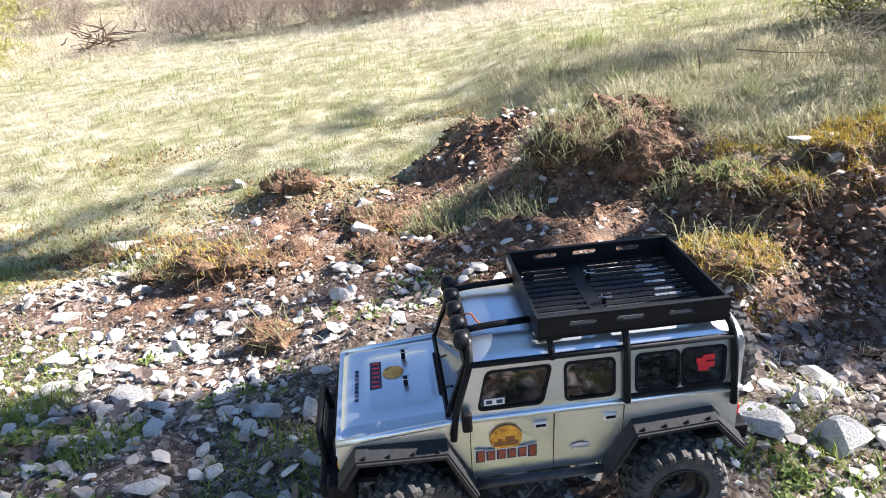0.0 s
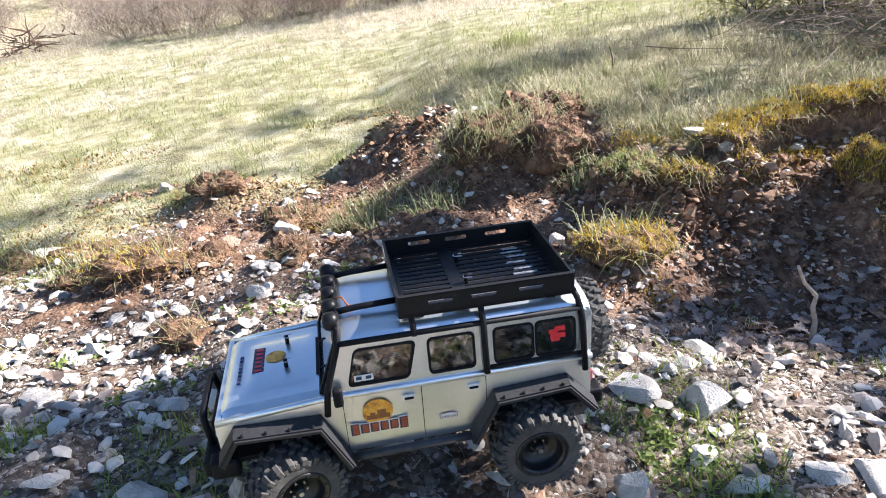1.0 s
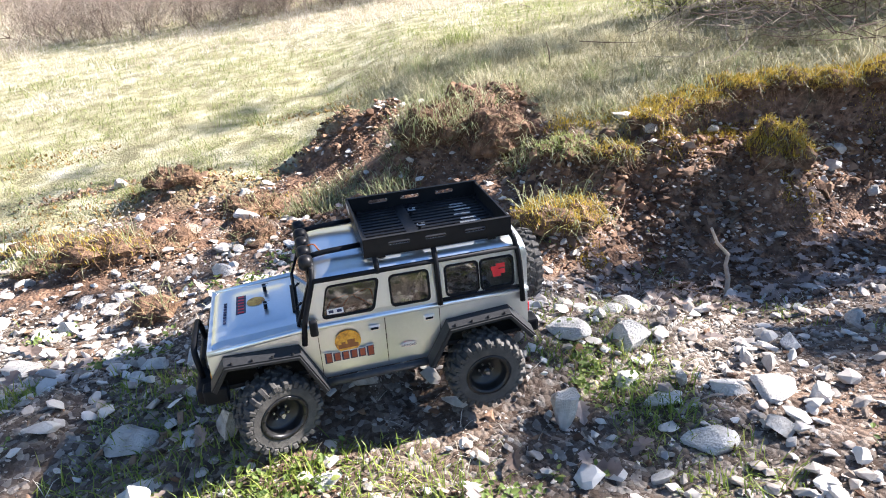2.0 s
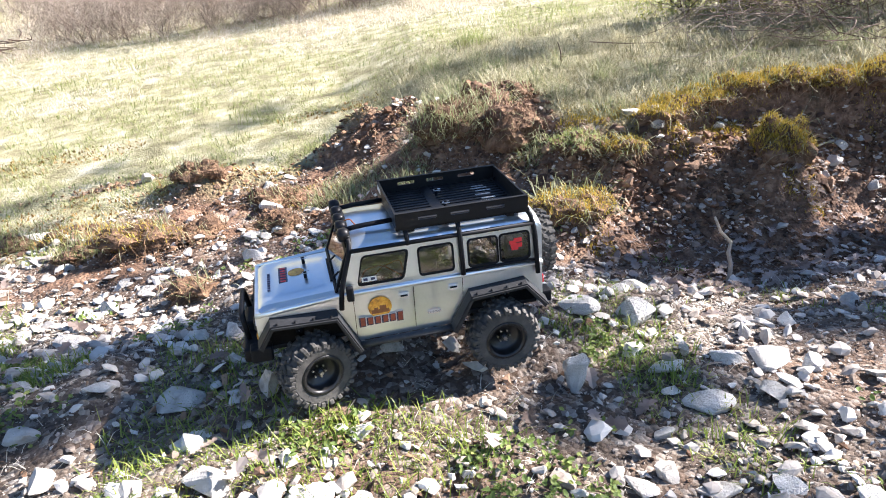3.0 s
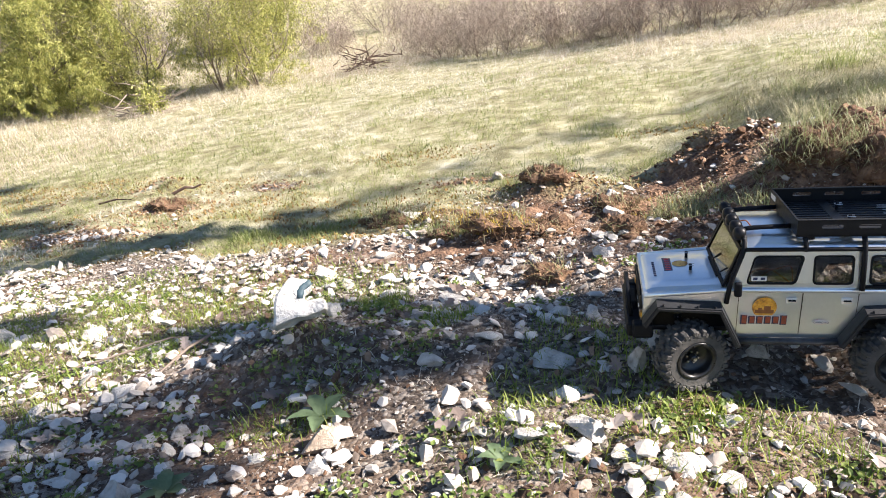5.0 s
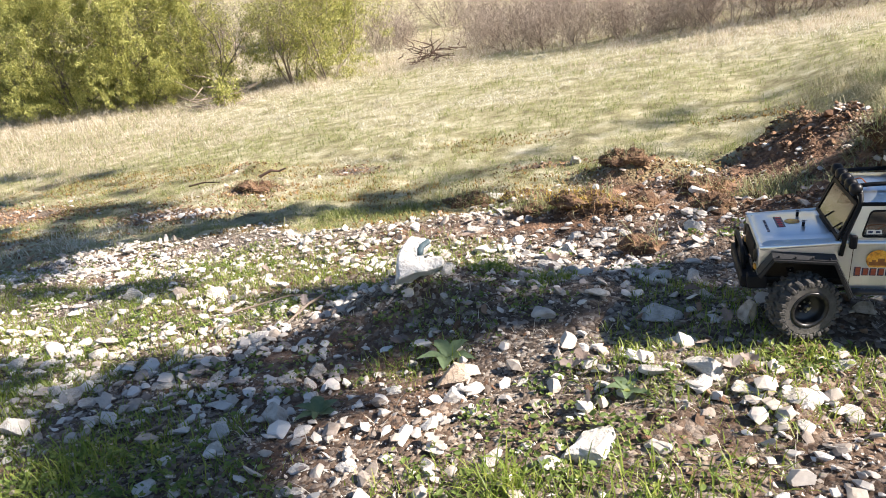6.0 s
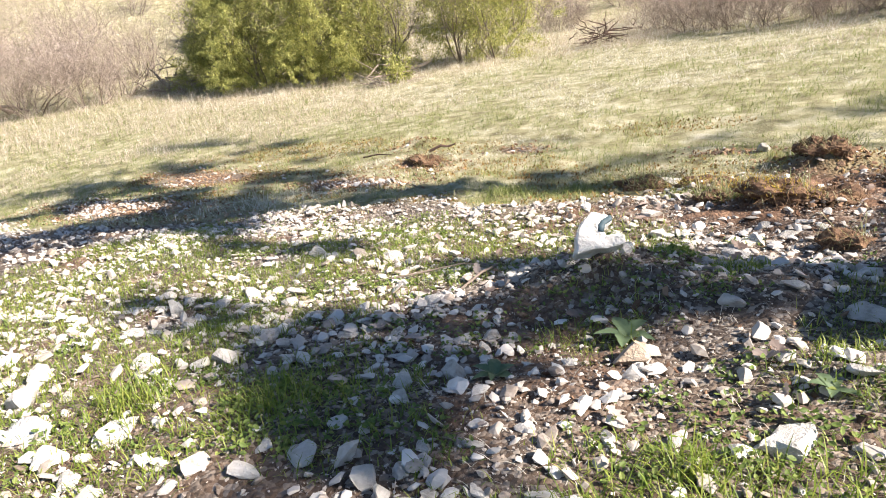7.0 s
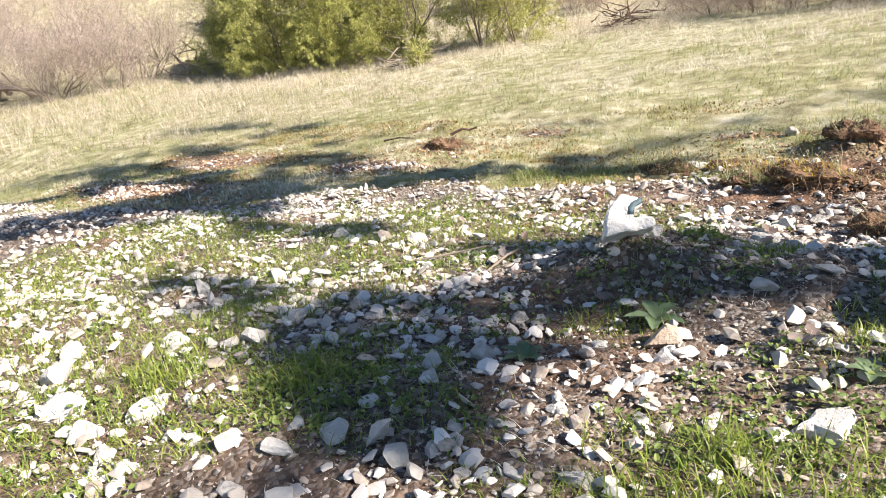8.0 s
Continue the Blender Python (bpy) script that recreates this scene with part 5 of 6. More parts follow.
for flag, name, label, mat in ((~green & ~above, "dry_meadow_grass", "pale dry straw grass covering the meadow", STRAW), (above, "rough_bank_grass", "rough grey green and dry grass above the bank", BANK_GRASS), (green & ~above, "green_meadow_grass", "short green spring grass in the meadow", GRASS)):
    q, s = xy[flag], size[flag]
    n = len(q)
    tall = 1 + 0.9 * fbm(q[:, 0], q[:, 1], 0.14, 2, 77) + 0.8 * np.clip(fbm(q[:, 0], q[:, 1], 0.35, 2, 73), -0.6, 1) + 0.8 * smooth(-0.3, 0.7, q[:, 0]) * smooth(5.0, 3.0, q[:, 1])
    blades(name, label, "grass", q, s * tall * nrng.uniform(0.03, 0.085, n), 0.0023 * s * nrng.uniform(0.5, 1.5, n), nrng.uniform(0.45, 1.5, n), mat, curl=1.1 if mat == BANK_GRASS else 0.8)

p = strew(12000, -7, 6, -6.5, -2.4, lambda x, y: 1 - soil_share(x, y))
blades("verge_grass", "dry and green grass on the verge of the track", "grass", p, nrng.uniform(0.04, 0.12, len(p)), 0.005, nrng.uniform(0.3, 1.4, len(p)), GRASS)
# long rough grass above the bank, orange moss where the turf is thin
p = strew(15000, 0.15, 3.4, 1.85, 4.6, lambda x, y: (1 - soil_share(x, y)) * smooth(-0.25, 0.15, fbm(x, y, 0.18, 3, 78)) * smooth(4.8, 3.6, y))
n = len(p)
blades("long_bank_grass", "long drooping grey green grass above the bank", "grass", p, nrng.uniform(0.05, 0.13, n), nrng.uniform(0.0014, 0.003, n), nrng.uniform(0.3, 1.4, n), BANK_GRASS, curl=1.2)
p = strew(14000, -6.5, 0.2, 1.9, 3.9, lambda x, y: smooth(0.02, 0.12, soil_share(x, y)) * smooth(1.0, 0.4, soil_share(x, y)) * 0.8 + 0.9 * (1 - soil_share(x, y)) * smooth(0.06, 0.22, fbm(x * 0.6, y * 1.6, 0.5, 3, 79)))
n = len(p)
blades("orange_moss", "orange brown moss in thin turf beside the track", "moss", p, nrng.uniform(0.012, 0.032, n), nrng.uniform(0.005, 0.011, n), nrng.uniform(0.3, 1.5, n), material("orange_moss", [(0.1, (0.10, 0.055, 0.018)), (0.5, (0.26, 0.15, 0.045)), (0.9, (0.40, 0.28, 0.09))], 0.02, 0.95, per_piece=True, leafy=0.2))

# green patches between the stones of the track
def patches(x, y):
    bare = 1 - 0.85 * np.exp(-((x + 0.95) / 0.35) ** 2 - ((y - 0.95) / 0.30) ** 2)
    near = 0.3 * np.exp(-((x + 1.15) / 0.30) ** 2 - ((y + 0.28) / 0.14) ** 2)
    return bare * soil_share(x, y) * smooth(0.02, 0.32, near + fbm(x, y, 0.30, 3, 81) + 0.42 * smooth(-0.8, -1.6, x)) * smooth(1.9, 1.3, y + 0.5 * smooth(0, 0.6, x))


p = clear(strew(62000, -3.6, 1.3, -0.55, 2.0, patches), 0.05)
blades("track_grass", "fresh green grass growing between the stones", "grass", p, nrng.uniform(0.014, 0.050, len(p)), nrng.uniform(0.0014, 0.003, len(p)), nrng.uniform(0.2, 1.2, len(p)), FRESH)
p = clear(strew(5000, -3.4, 1.3, -0.55, 2.4, lambda x, y: soil_share(x, y) * smooth(0.0, 0.3, fbm(x, y, 0.25, 3, 85))), 0.05)
blades("track_straw", "dry grass blades lying between the stones", "grass", p, nrng.uniform(0.02, 0.06, len(p)), 0.0016, nrng.uniform(0.7, 1.5, len(p)), STRAW)


def leaves(name, label, category, xy, size, mat, lobes=0, lift=(0.0, 0.02), curl=0.35, flatness=0.6):
    """Small leaves with a folded midrib, joined in one mesh."""
    if lobes:
        outline = [(0.0, 0.0)]
        for k in range(1, 8):
            u = k / 8
            outline.append((u, (0.30 if k % 2 else 0.15) * math.sin(math.pi * (0.15 + 0.8 * u)) + 0.02))
        outline.append((1.0, 0.0))
    else:
        outline = [(0, 0), (0.18, 0.20), (0.45, 0.31), (0.75, 0.22), (1, 0)]
    up = np.array(outline)
    n = len(up)
    pts = np.concatenate([np.stack([up[:, 0] - 0.5, up[:, 1], 0.25 * up[:, 1]], -1), np.stack([up[1:-1, 0] - 0.5, -up[1:-1, 1], 0.25 * up[1:-1, 1]], -1)])
    tris = []
    rib = n + (n - 2)
    pts = np.concatenate([pts, [[0.0, 0, -0.02]]])
    for k in range(n - 1):
        tris.append((rib, k + 1, k))
    low = [0] + list(range(n, n + n - 2)) + [n - 1]
    for k in range(n - 1):
        tris.append((rib, low[k], low[k + 1]))
    tris = np.array(tris)
    m = len(xy)
    V = np.zeros((m, len(pts), 3))
    gz = height(xy[:, 0], xy[:, 1])
    for i in range(m):
        q = pts * size[i]
        q[:, 2] += curl * size[i] * (q[:, 0] / size[i]) ** 2 * nrng.uniform(-1, 1.4)
        e = Euler((nrng.normal(0, flatness), nrng.normal(0, flatness), nrng.uniform(0, 6.283)))
        q = q @ np.array(e.to_matrix()).T
        V[i] = q + np.array([xy[i, 0], xy[i, 1], gz[i] + nrng.uniform(*lift) + size[i] * 0.12])
    T = (np.arange(m) * len(pts))[:, None, None] + tris[None]
    return tagged(new(name, mesh_of(name, V, tris=T, mats=[mat])), label, category, kind="stuff")


p = clear(strew(9000, -3.2, 1.2, -0.5, 1.7, lambda x, y: soil_share(x, y) * smooth(0.12, 0.4, fbm(x, y, 0.24, 3, 91) + 0.12 * smooth(-0.2, -1.0, x))), 0.05)
p = np.concatenate([p, clear(disc(0.25, 0.44, 0.12, 620), 0.05), clear(disc(-0.05, 0.62, 0.08, 260), 0.05), clear(disc(0.5, 0.78, 0.07, 170), 0.05), clear(disc(-0.78, 1.02, 0.12, 400), 0.05), clear(disc(-1.25, -0.02, 0.16, 520), 0.05), disc(-0.45, 0.36, 0.20, 300), disc(-0.58, 0.18, 0.14, 160), disc(-0.32, 0.22, 0.14, 200)])
hearts = p[nrng.randint(0, len(p), len(p) // 7)]
p = clear(hearts[nrng.randint(0, len(hearts), len(p))] + nrng.normal(0, 0.011, p.shape), 0.05)
leaves("weed_leaves", "small round green weed leaves on the track", "weeds", p, nrng.uniform(0.006, 0.016, len(p)), WEED, lift=(0.0, 0.022), flatness=0.5)
p = strew(620, 0.55, 2.0, 1.12, 1.75, lambda x, y: smooth(0.6, 0.85, x) * smooth(1.12, 1.3, y) * smooth(0.35, 0.0, bank(x, y)) + 0.03)
leaves("leaf_litter", "curled grey brown oak leaves lying in the hollow", "dead leaves", p, nrng.uniform(0.02, 0.05, len(p)), LITTER, 1, lift=(0.0, 0.02), curl=0.7, flatness=0.35)
p = clear(strew(110, -2.2, 0.9, 0.1, 2.4, soil_share), 0.06)
leaves("stray_leaves", "few dry oak leaves scattered over the stones", "dead leaves", p, nrng.uniform(0.03, 0.055, len(p)), LITTER, 1, lift=(0.005, 0.02), curl=0.7, flatness=0.3)


def tuft_thing(cx, cy, r, n, length, mat, label, lean=0.7, curl=0.9, width=0.0028):
    xy = disc(cx, cy, r, n)
    d = np.hypot(xy[:, 0] - cx, xy[:, 1] - cy) / r
    ob = blades("grass_tuft", label, "grass tuft", xy, length * nrng.uniform(0.5, 1.1, n), width, lean * (0.3 + d) * nrng.uniform(0.5, 1.2, n), mat, "", curl=curl)
    return tagged(ob, group="grass tufts")


PALE = material("pale_grass", [(0.1, (0.14, 0.17, 0.06)), (0.5, (0.28, 0.30, 0.14)), (0.9, (0.50, 0.46, 0.30))], 0.05, 0.6, per_piece=True, leafy=0.4)
TUFTS = [(0.36, 2.36, 0.13, 420, 0.16), (0.60, 2.25, 0.09, 160, 0.15), (0.02, 2.42, 0.14, 260, 0.11), (0.20, 2.12, 0.13, 240, 0.12), (0.70, 2.02, 0.07, 110, 0.13), (1.0, 2.08, 0.10, 160, 0.10), (1.35, 2.12, 0.14, 260, 0.10)]
for cx, cy, r, n, l in TUFTS:
    tuft_thing(cx, cy, r, n, l, PALE, "long pale green grass hanging over the soil bank", 0.9, 1.2)
for cx, cy, r, n, l in ((-0.80, 1.98, 0.09, 260, 0.07), (-2.05, 2.25, 0.14, 420, 0.09), (-1.75, 2.35, 0.12, 300, 0.08), (0.85, 4.2, 0.16, 300, 0.14), (-1.12, 2.15, 0.10, 200, 0.06)):
    tuft_thing(cx, cy, r, n, l, GRASS, "dense tuft of green and dry grass", 0.7, 0.8)
for cx, cy, r, n, l in ((0.57, 0.70, 0.05, 110, 0.05), (-0.92, 1.22, 0.10, 260, 0.06), (-0.64, 1.0, 0.09, 260, 0.05), (0.42, 0.86, 0.05, 90, 0.04), (-0.52, -0.02, 0.12, 200, 0.07), (-0.36, 0.10, 0.12, 170, 0.08), (-0.22, 0.18, 0.10, 120, 0.07), (-1.30, 0.02, 0.09, 240, 0.06), (-1.62, -0.12, 0.10, 260, 0.07), (-1.9, 0.3, 0.09, 200, 0.05), (-0.06, 0.62, 0.06, 150, 0.05), (-0.50, 0.13, 0.05, 110, 0.08)):
    tuft_thing(cx, cy, r, n, l, FRESH, "fresh green grass tuft between pale stones", 0.6, 0.7, 0.0026)


DRY = material("dry_tuft", [(0.1, (0.24, 0.21, 0.11)), (0.45, (0.46, 0.43, 0.27)), (0.9, (0.72, 0.67, 0.50))], 0.05, 0.7, per_piece=True, leafy=0.4)
trng = random.Random(31)
for k in range(80):
    cx, cy = trng.uniform(0.25, 2.4), trng.uniform(2.08, 3.7)
    if soil_share(np.array([cx]), np.array([cy]))[0] < 0.4:
        tuft_thing(cx, cy, trng.uniform(0.04, 0.11), trng.randint(90, 220), trng.uniform(0.11, 0.21), DRY if k % 3 else PALE, "sprawling tuft of long dry bleached grass above the bank", 1.15, 1.0, 0.0022)


def rosette(x, y, n, length, mat, label):
    """A flat weed with long leaves; each leaf is a part."""
    thing = tagged(new("weed_rosette"), label, "weed", "broad-leaved weeds")
    thing.matrix_basis = pose(x, y, ground_z(x, y) + 0.004)
    r = random.Random(int(1000 * (x + 5)))
    for k in range(n):
        l, w = length * r.uniform(0.7, 1.15), length * r.uniform(0.2, 0.28)
        rise = r.uniform(0.25, 0.9)

        def leaf(u, v):
            h = w * math.sin(math.pi * min(1.0, 0.06 + 0.94 * u) ** 0.8) * (1 + 0.12 * math.sin(u * 17))
            return l * u, v * h, l * (rise * u - 0.75 * rise * u * u) + abs(v) * h * 0.35 + 0.004

        ob = part("leaf", grid_sheet([i / 8 for i in range(9)], [-1, -0.5, 0, 0.5, 1], leaf), mat, thing, smooth_faces=True)
        ob.matrix_basis = pose(0, 0, 0, 0, 0, 360 * k / n + r.uniform(-20, 20))
    return thing


for x, y, n, l, mat in ((-0.77, 0.56, 5, 0.072, GREY_LEAF), (-0.36, 0.42, 5, 0.042, GREY_LEAF), (-0.95, 0.30, 6, 0.05, GREY_LEAF)):
    rosette(x, y, n, l, mat, "broad-leaved green weed flat on the stones")

# moss and roots along the cut edge of the bank
p = strew(15000, 0.62, 2.3, 1.55, 2.5, lambda x, y: smooth(0.62, 0.85, bank(x, y)) * smooth(0.36, 0.0, y - 1.92 - 0.10 * smooth(1.2, 1.9, x)) * smooth(-0.05, 0.3, fbm(x, y, 0.3, 3, 95) + 0.1))
blades("moss_fringe", "yellow green moss along the edge of the bank", "moss", p, nrng.uniform(0.008, 0.024, len(p)), 0.0026, nrng.uniform(0, 1.2, len(p)), MOSS)
p = np.concatenate([disc(1.52, 1.72, 0.11, 1200), disc(0.76, 1.55, 0.07, 300), disc(-0.70, 1.93, 0.13, 900, 0.6), disc(-1.0, 2.25, 0.14, 700, 0.6), disc(-0.1, 2.3, 0.2, 700)])
blades("moss_cushion", "yellow green moss cushions on soil lumps", "moss", p, nrng.uniform(0.010, 0.028, len(p)), 0.0028, nrng.uniform(0, 1.2, len(p)), MOSS)


def strands(name, label, category, starts, length, drop, radius, mat, bends=5, spread=0.35, kind="stuff"):
    """Thin bent strands joined in one mesh, three-sided."""
    V, Q, base = [], [], 0
    for p0 in starts:
        d = Vector((nrng.normal(0, 1), nrng.normal(0, 1), nrng.normal(drop, 0.5))).normalized()
        p, l = Vector(p0), length * nrng.uniform(0.4, 1.2) / bends
        for k in range(bends + 1):
            rad = radius * (1 - 0.75 * k / bends)
            s = d.orthogonal().normalized()
            o = d.cross(s)
            for j in range(3):
                V.append(p + (s * math.cos(2.094 * j) + o * math.sin(2.094 * j)) * rad)
            if k:
                b0, b1 = base + 3 * (k - 1), base + 3 * k
                for j in range(3):
                    Q.append((b0 + j, b0 + (j + 1) % 3, b1 + (j + 1) % 3, b1 + j))
            d = (d + Vector((nrng.normal(0, spread), nrng.normal(0, spread), nrng.normal(drop * 0.15, spread)))).normalized()
            p = p + d * l
        base += 3 * (bends + 1)
    return tagged(new(name, mesh_of(name, [tuple(v) for v in V], Q, mats=[mat])), label, category, kind=kind)


p = strew(320, 0.65, 2.2, 1.55, 2.2, lambda x, y: smooth(0.5, 0.8, bank(x, y)) * smooth(0.98, 0.85, bank(x, y)))
strands("hanging_roots", "thin brown roots hanging from the bank edge", "roots", [(x, y - 0.01, ground_z(x, y) + 0.01) for x, y in p], 0.10, -0.9, 0.0012, ROOT)
xs = nrng.uniform(1.2, 2.35, 150)
strands("hanging_roots", "thin brown roots hanging over the ledge", "roots", [(x, float(step_line(x)) + 0.0, ground_z(x, float(step_line(x)) + 0.05) - 0.01) for x in xs], 0.11, -0.9, 0.0013, ROOT)
p = np.concatenate([disc(-0.62, 1.90, 0.16, 260, 0.6), disc(-0.95, 2.22, 0.18, 260, 0.6), disc(-0.30, 1.98, 0.10, 120), disc(-0.36, 2.35, 0.14, 160), disc(-3.2, 3.05, 0.14, 200), disc(-1.42, 2.62, 0.15, 160), disc(0.45, 2.2, 0.15, 160), disc(0.75, 1.75, 0.1, 120)])
strands("root_mats", "matted rusty roots on turned sods", "roots", [(x, y, ground_z(x, y) + 0.005) for x, y in p], 0.06, 0.15, 0.0011, RUST_ROOT, spread=0.6)


# turf sods that overhang the lip of the bank, with moss on top and grass and roots hanging down
def lip(x):
    ys = np.linspace(1.4, 2.5, 221)
    return float(ys[np.argmax(bank(np.full(221, x), ys) > 0.80)])


def turf_sod(x, y, wide, deep, thick, mat, hang, label, seed, shaggy=0, roots=40, fuzz_share=0.8, sink=0.0):
    z = ground_z(x, y + 0.04) if thick < 0.045 else ground_z(x, y - 0.03)
    thing = tagged(new("turf_sod"), label, "turf", "turf sods")
    z -= sink
    thing.matrix_basis = Matrix.Translation((x, y, z))
    off = Vector((seed * 3.7, seed * 1.3, 0))
    bm = bmesh.new()
    bmesh.ops.create_icosphere(bm, subdivisions=4, radius=1)
    for v in bm.verts:
        d = v.co.copy()
        q = Vector((d.x * wide, d.y * deep, d.z * thick))
        q *= 1 + 0.40 * noise.noise(d * 1.3 + off)
        lump = 0.026 * noise.noise(q / 0.055 + off) + 0.015 * noise.noise(q / 0.022 + off) + 0.007 * noise.noise(q / 0.009 + off)
        v.co = q + d * lump + Vector((0, 0, 0.15 * thick))
    tops = [v.co.copy() for v in bm.verts if v.co.z > 0.0]
    fronts = [v.co.copy() for v in bm.verts if v.co.y < -0.3 * deep and v.co.z > -0.5 * thick]
    part("soil", bm, SOD_SOIL, thing, "root-bound soil")
    T = np.array([t[:] for t in tops])
    n = int(3400 * fuzz_share * wide / 0.15)
    q = T[nrng.randint(0, len(T), n)] + nrng.normal(0, 0.007, (n, 3))
    fuzz = blades("moss", "", "", q[:, :2], nrng.uniform(0.008, 0.024, n), 0.0024, nrng.uniform(0, 1.3, n), mat, "", z=q[:, 2])
    fuzz.parent = thing
    tagged(fuzz, "short fuzz of moss and fine roots", kind="stuff")
    if shaggy:
        q = T[nrng.randint(0, len(T), shaggy)]
        a = blades("long_grass", "long drooping pale grass", "", q[:, :2], nrng.uniform(0.07, 0.17, shaggy), 0.0024, nrng.uniform(0.2, 1.3, shaggy), PALE, "", z=q[:, 2], curl=1.3)
        a.parent = thing
        tagged(a, kind="stuff")
    F = np.array([t[:] for t in fronts])
    q = F[nrng.randint(0, len(F), hang)]
    a = blades("hanging_grass", "", "", q[:, :2], nrng.uniform(0.05, 0.14, hang), 0.0022, nrng.uniform(0.9, 1.7, hang), PALE, "", z=q[:, 2], curl=1.1)
    a.parent = thing
    tagged(a, "pale hanging grass", kind="stuff")
    q = F[nrng.randint(0, len(F), roots)]
    strands("root", "thin brown roots", "", [tuple(v) for v in q], 0.10, -0.9, 0.0012, ROOT if roots < 50 else RUST_ROOT).parent = thing
    return thing


for k, (x, dy, wide, deep, thick, hang, mossy) in enumerate(((0.80, 0.06, 0.08, 0.07, 0.030, 120, 0), (0.95, 0.02, 0.07, 0.06, 0.022, 80, 1), (1.10, 0.14, 0.07, 0.06, 0.024, 40, 1))):
    turf_sod(x, lip(x) + dy - 0.05, wide, deep, thick, MOSS if mossy else GRASS, hang, "yellow green mossy turf overhanging the brown bank", k + 1)
for k, (x, wide, deep, thick, hang) in enumerate(((1.22, 0.08, 0.06, 0.024, 30), (1.36, 0.10, 0.07, 0.030, 40), (1.52, 0.10, 0.07, 0.034, 40), (1.68, 0.09, 0.07, 0.030, 40), (1.86, 0.12, 0.08, 0.036, 50), (2.08, 0.13, 0.09, 0.040, 50), (2.32, 0.14, 0.09, 0.040, 40))):
    turf_sod(x, float(step_line(x)) + 0.025, wide, deep, thick, MOSS, hang, "golden mossy turf overhanging a dark ledge", k + 21, 25, 45, 1.3, 0.018)
turf_sod(1.47, 1.74, 0.085, 0.085, 0.075, MOSS, 60, "mossy yellow turf lump fallen from the bank", 11, 14, 40, 2.6)
turf_sod(0.70, 1.62, 0.12, 0.09, 0.05, MOSS, 60, "grassy turf lump with rusty roots on stony soil", 12, 90)
turf_sod(0.44, 2.26, 0.16, 0.11, 0.09, CLOD, 260, "brown soil mound with long drooping pale grass", 13, 420)
turf_sod(0.62, 2.18, 0.13, 0.10, 0.10, CLOD, 60, "brown root-bound soil lump below the meadow", 14)

for k, (x, y, wide, deep, thick, mat, shaggy) in enumerate(((-0.72, 1.90, 0.13, 0.08, 0.04, MOSS, 40), (-0.92, 2.02, 0.10, 0.07, 0.03, GRASS, 110), (-1.05, 2.27, 0.14, 0.08, 0.04, MOSS, 30), (-0.52, 1.95, 0.09, 0.07, 0.035, RUST_ROOT, 0), (-0.80, 2.30, 0.11, 0.07, 0.03, RUST_ROOT, 30), (-0.30, 2.30, 0.10, 0.07, 0.035, RUST_ROOT, 40), (-1.38, 2.42, 0.13, 0.08, 0.035, GRASS, 60), (-0.24, 1.86, 0.07, 0.06, 0.05, RUST_ROOT, 0), (-0.68, 2.80, 0.12, 0.08, 0.05, RUST_ROOT, 40), (-0.02, 2.20, 0.13, 0.08, 0.03, GRASS, 260), (-0.42, 1.44, 0.09, 0.06, 0.03, RUST_ROOT, 10), (-3.22, 3.02, 0.14, 0.09, 0.04, RUST_ROOT, 30), (0.70, 2.42, 0.09, 0.06, 0.022, CLOD, 30))):
    turf_sod(x, y, wide, deep, thick, mat, 25, "turned brown sod with rusty roots and some moss", 30 + k, shaggy, 60, 0.22)

# ---- sticks ----
def stick(points, r, label, mat=TWIG):
    bm = tube(points, [r * (1 - 0.5 * k / (len(points) - 1)) for k in range(len(points))], 7)
    me = bpy.data.meshes.new("stick")
    bm.to_mesh(me)
    bm.free()
    me.materials.append(mat)
    return tagged(new("stick", me), label, "stick", "sticks")


def on_ground(pts, lift=0.006):
    return [(x, y, ground_z(x, y) + lift + dz) for x, y, dz in pts]


stick(on_ground([(1.080, 1.330, -0.02), (1.083, 1.333, 0.05), (1.072, 1.335, 0.09), (1.078, 1.338, 0.12), (1.045, 1.340, 0.155), (1.023, 1.341, 0.20)]), 0.0075, "bent bare stick standing upright in dead leaves", material("bleached_stick", [(0.3, (0.34, 0.26, 0.19)), (0.7, (0.55, 0.46, 0.36))], 0.02, 0.85, 0.3))
stick(on_ground([(-1.72, 0.70, 0.0), (-1.58, 0.80, 0.02), (-1.46, 0.93, 0.02), (-1.36, 0.98, 0.015)]), 0.004, "thin pale stick lying on stones")
stick(on_ground([(-1.36, 0.98, 0.015), (-1.34, 0.86, 0.02), (-1.34, 0.73, 0.005)]), 0.005, "short pale stick lying on stones")
stick(on_ground([(-3.19, 3.06, 0.06), (-3.11, 3.10, 0.10), (-3.07, 3.13, 0.085), (-3.02, 3.15, 0.10)]), 0.011, "dark stick lying on a turned sod", DARK_TWIG)
stick(on_ground([(-3.96, 3.20, 0.01), (-3.82, 3.22, 0.02), (-3.66, 3.20, 0.01)]), 0.008, "dark stick lying in the meadow grass", DARK_TWIG)
stick(on_ground([(1.08, 2.95, 0.0), (1.075, 2.95, 0.06), (1.06, 2.95, 0.11)]), 0.004, "dark stub standing in dry grass", DARK_TWIG)


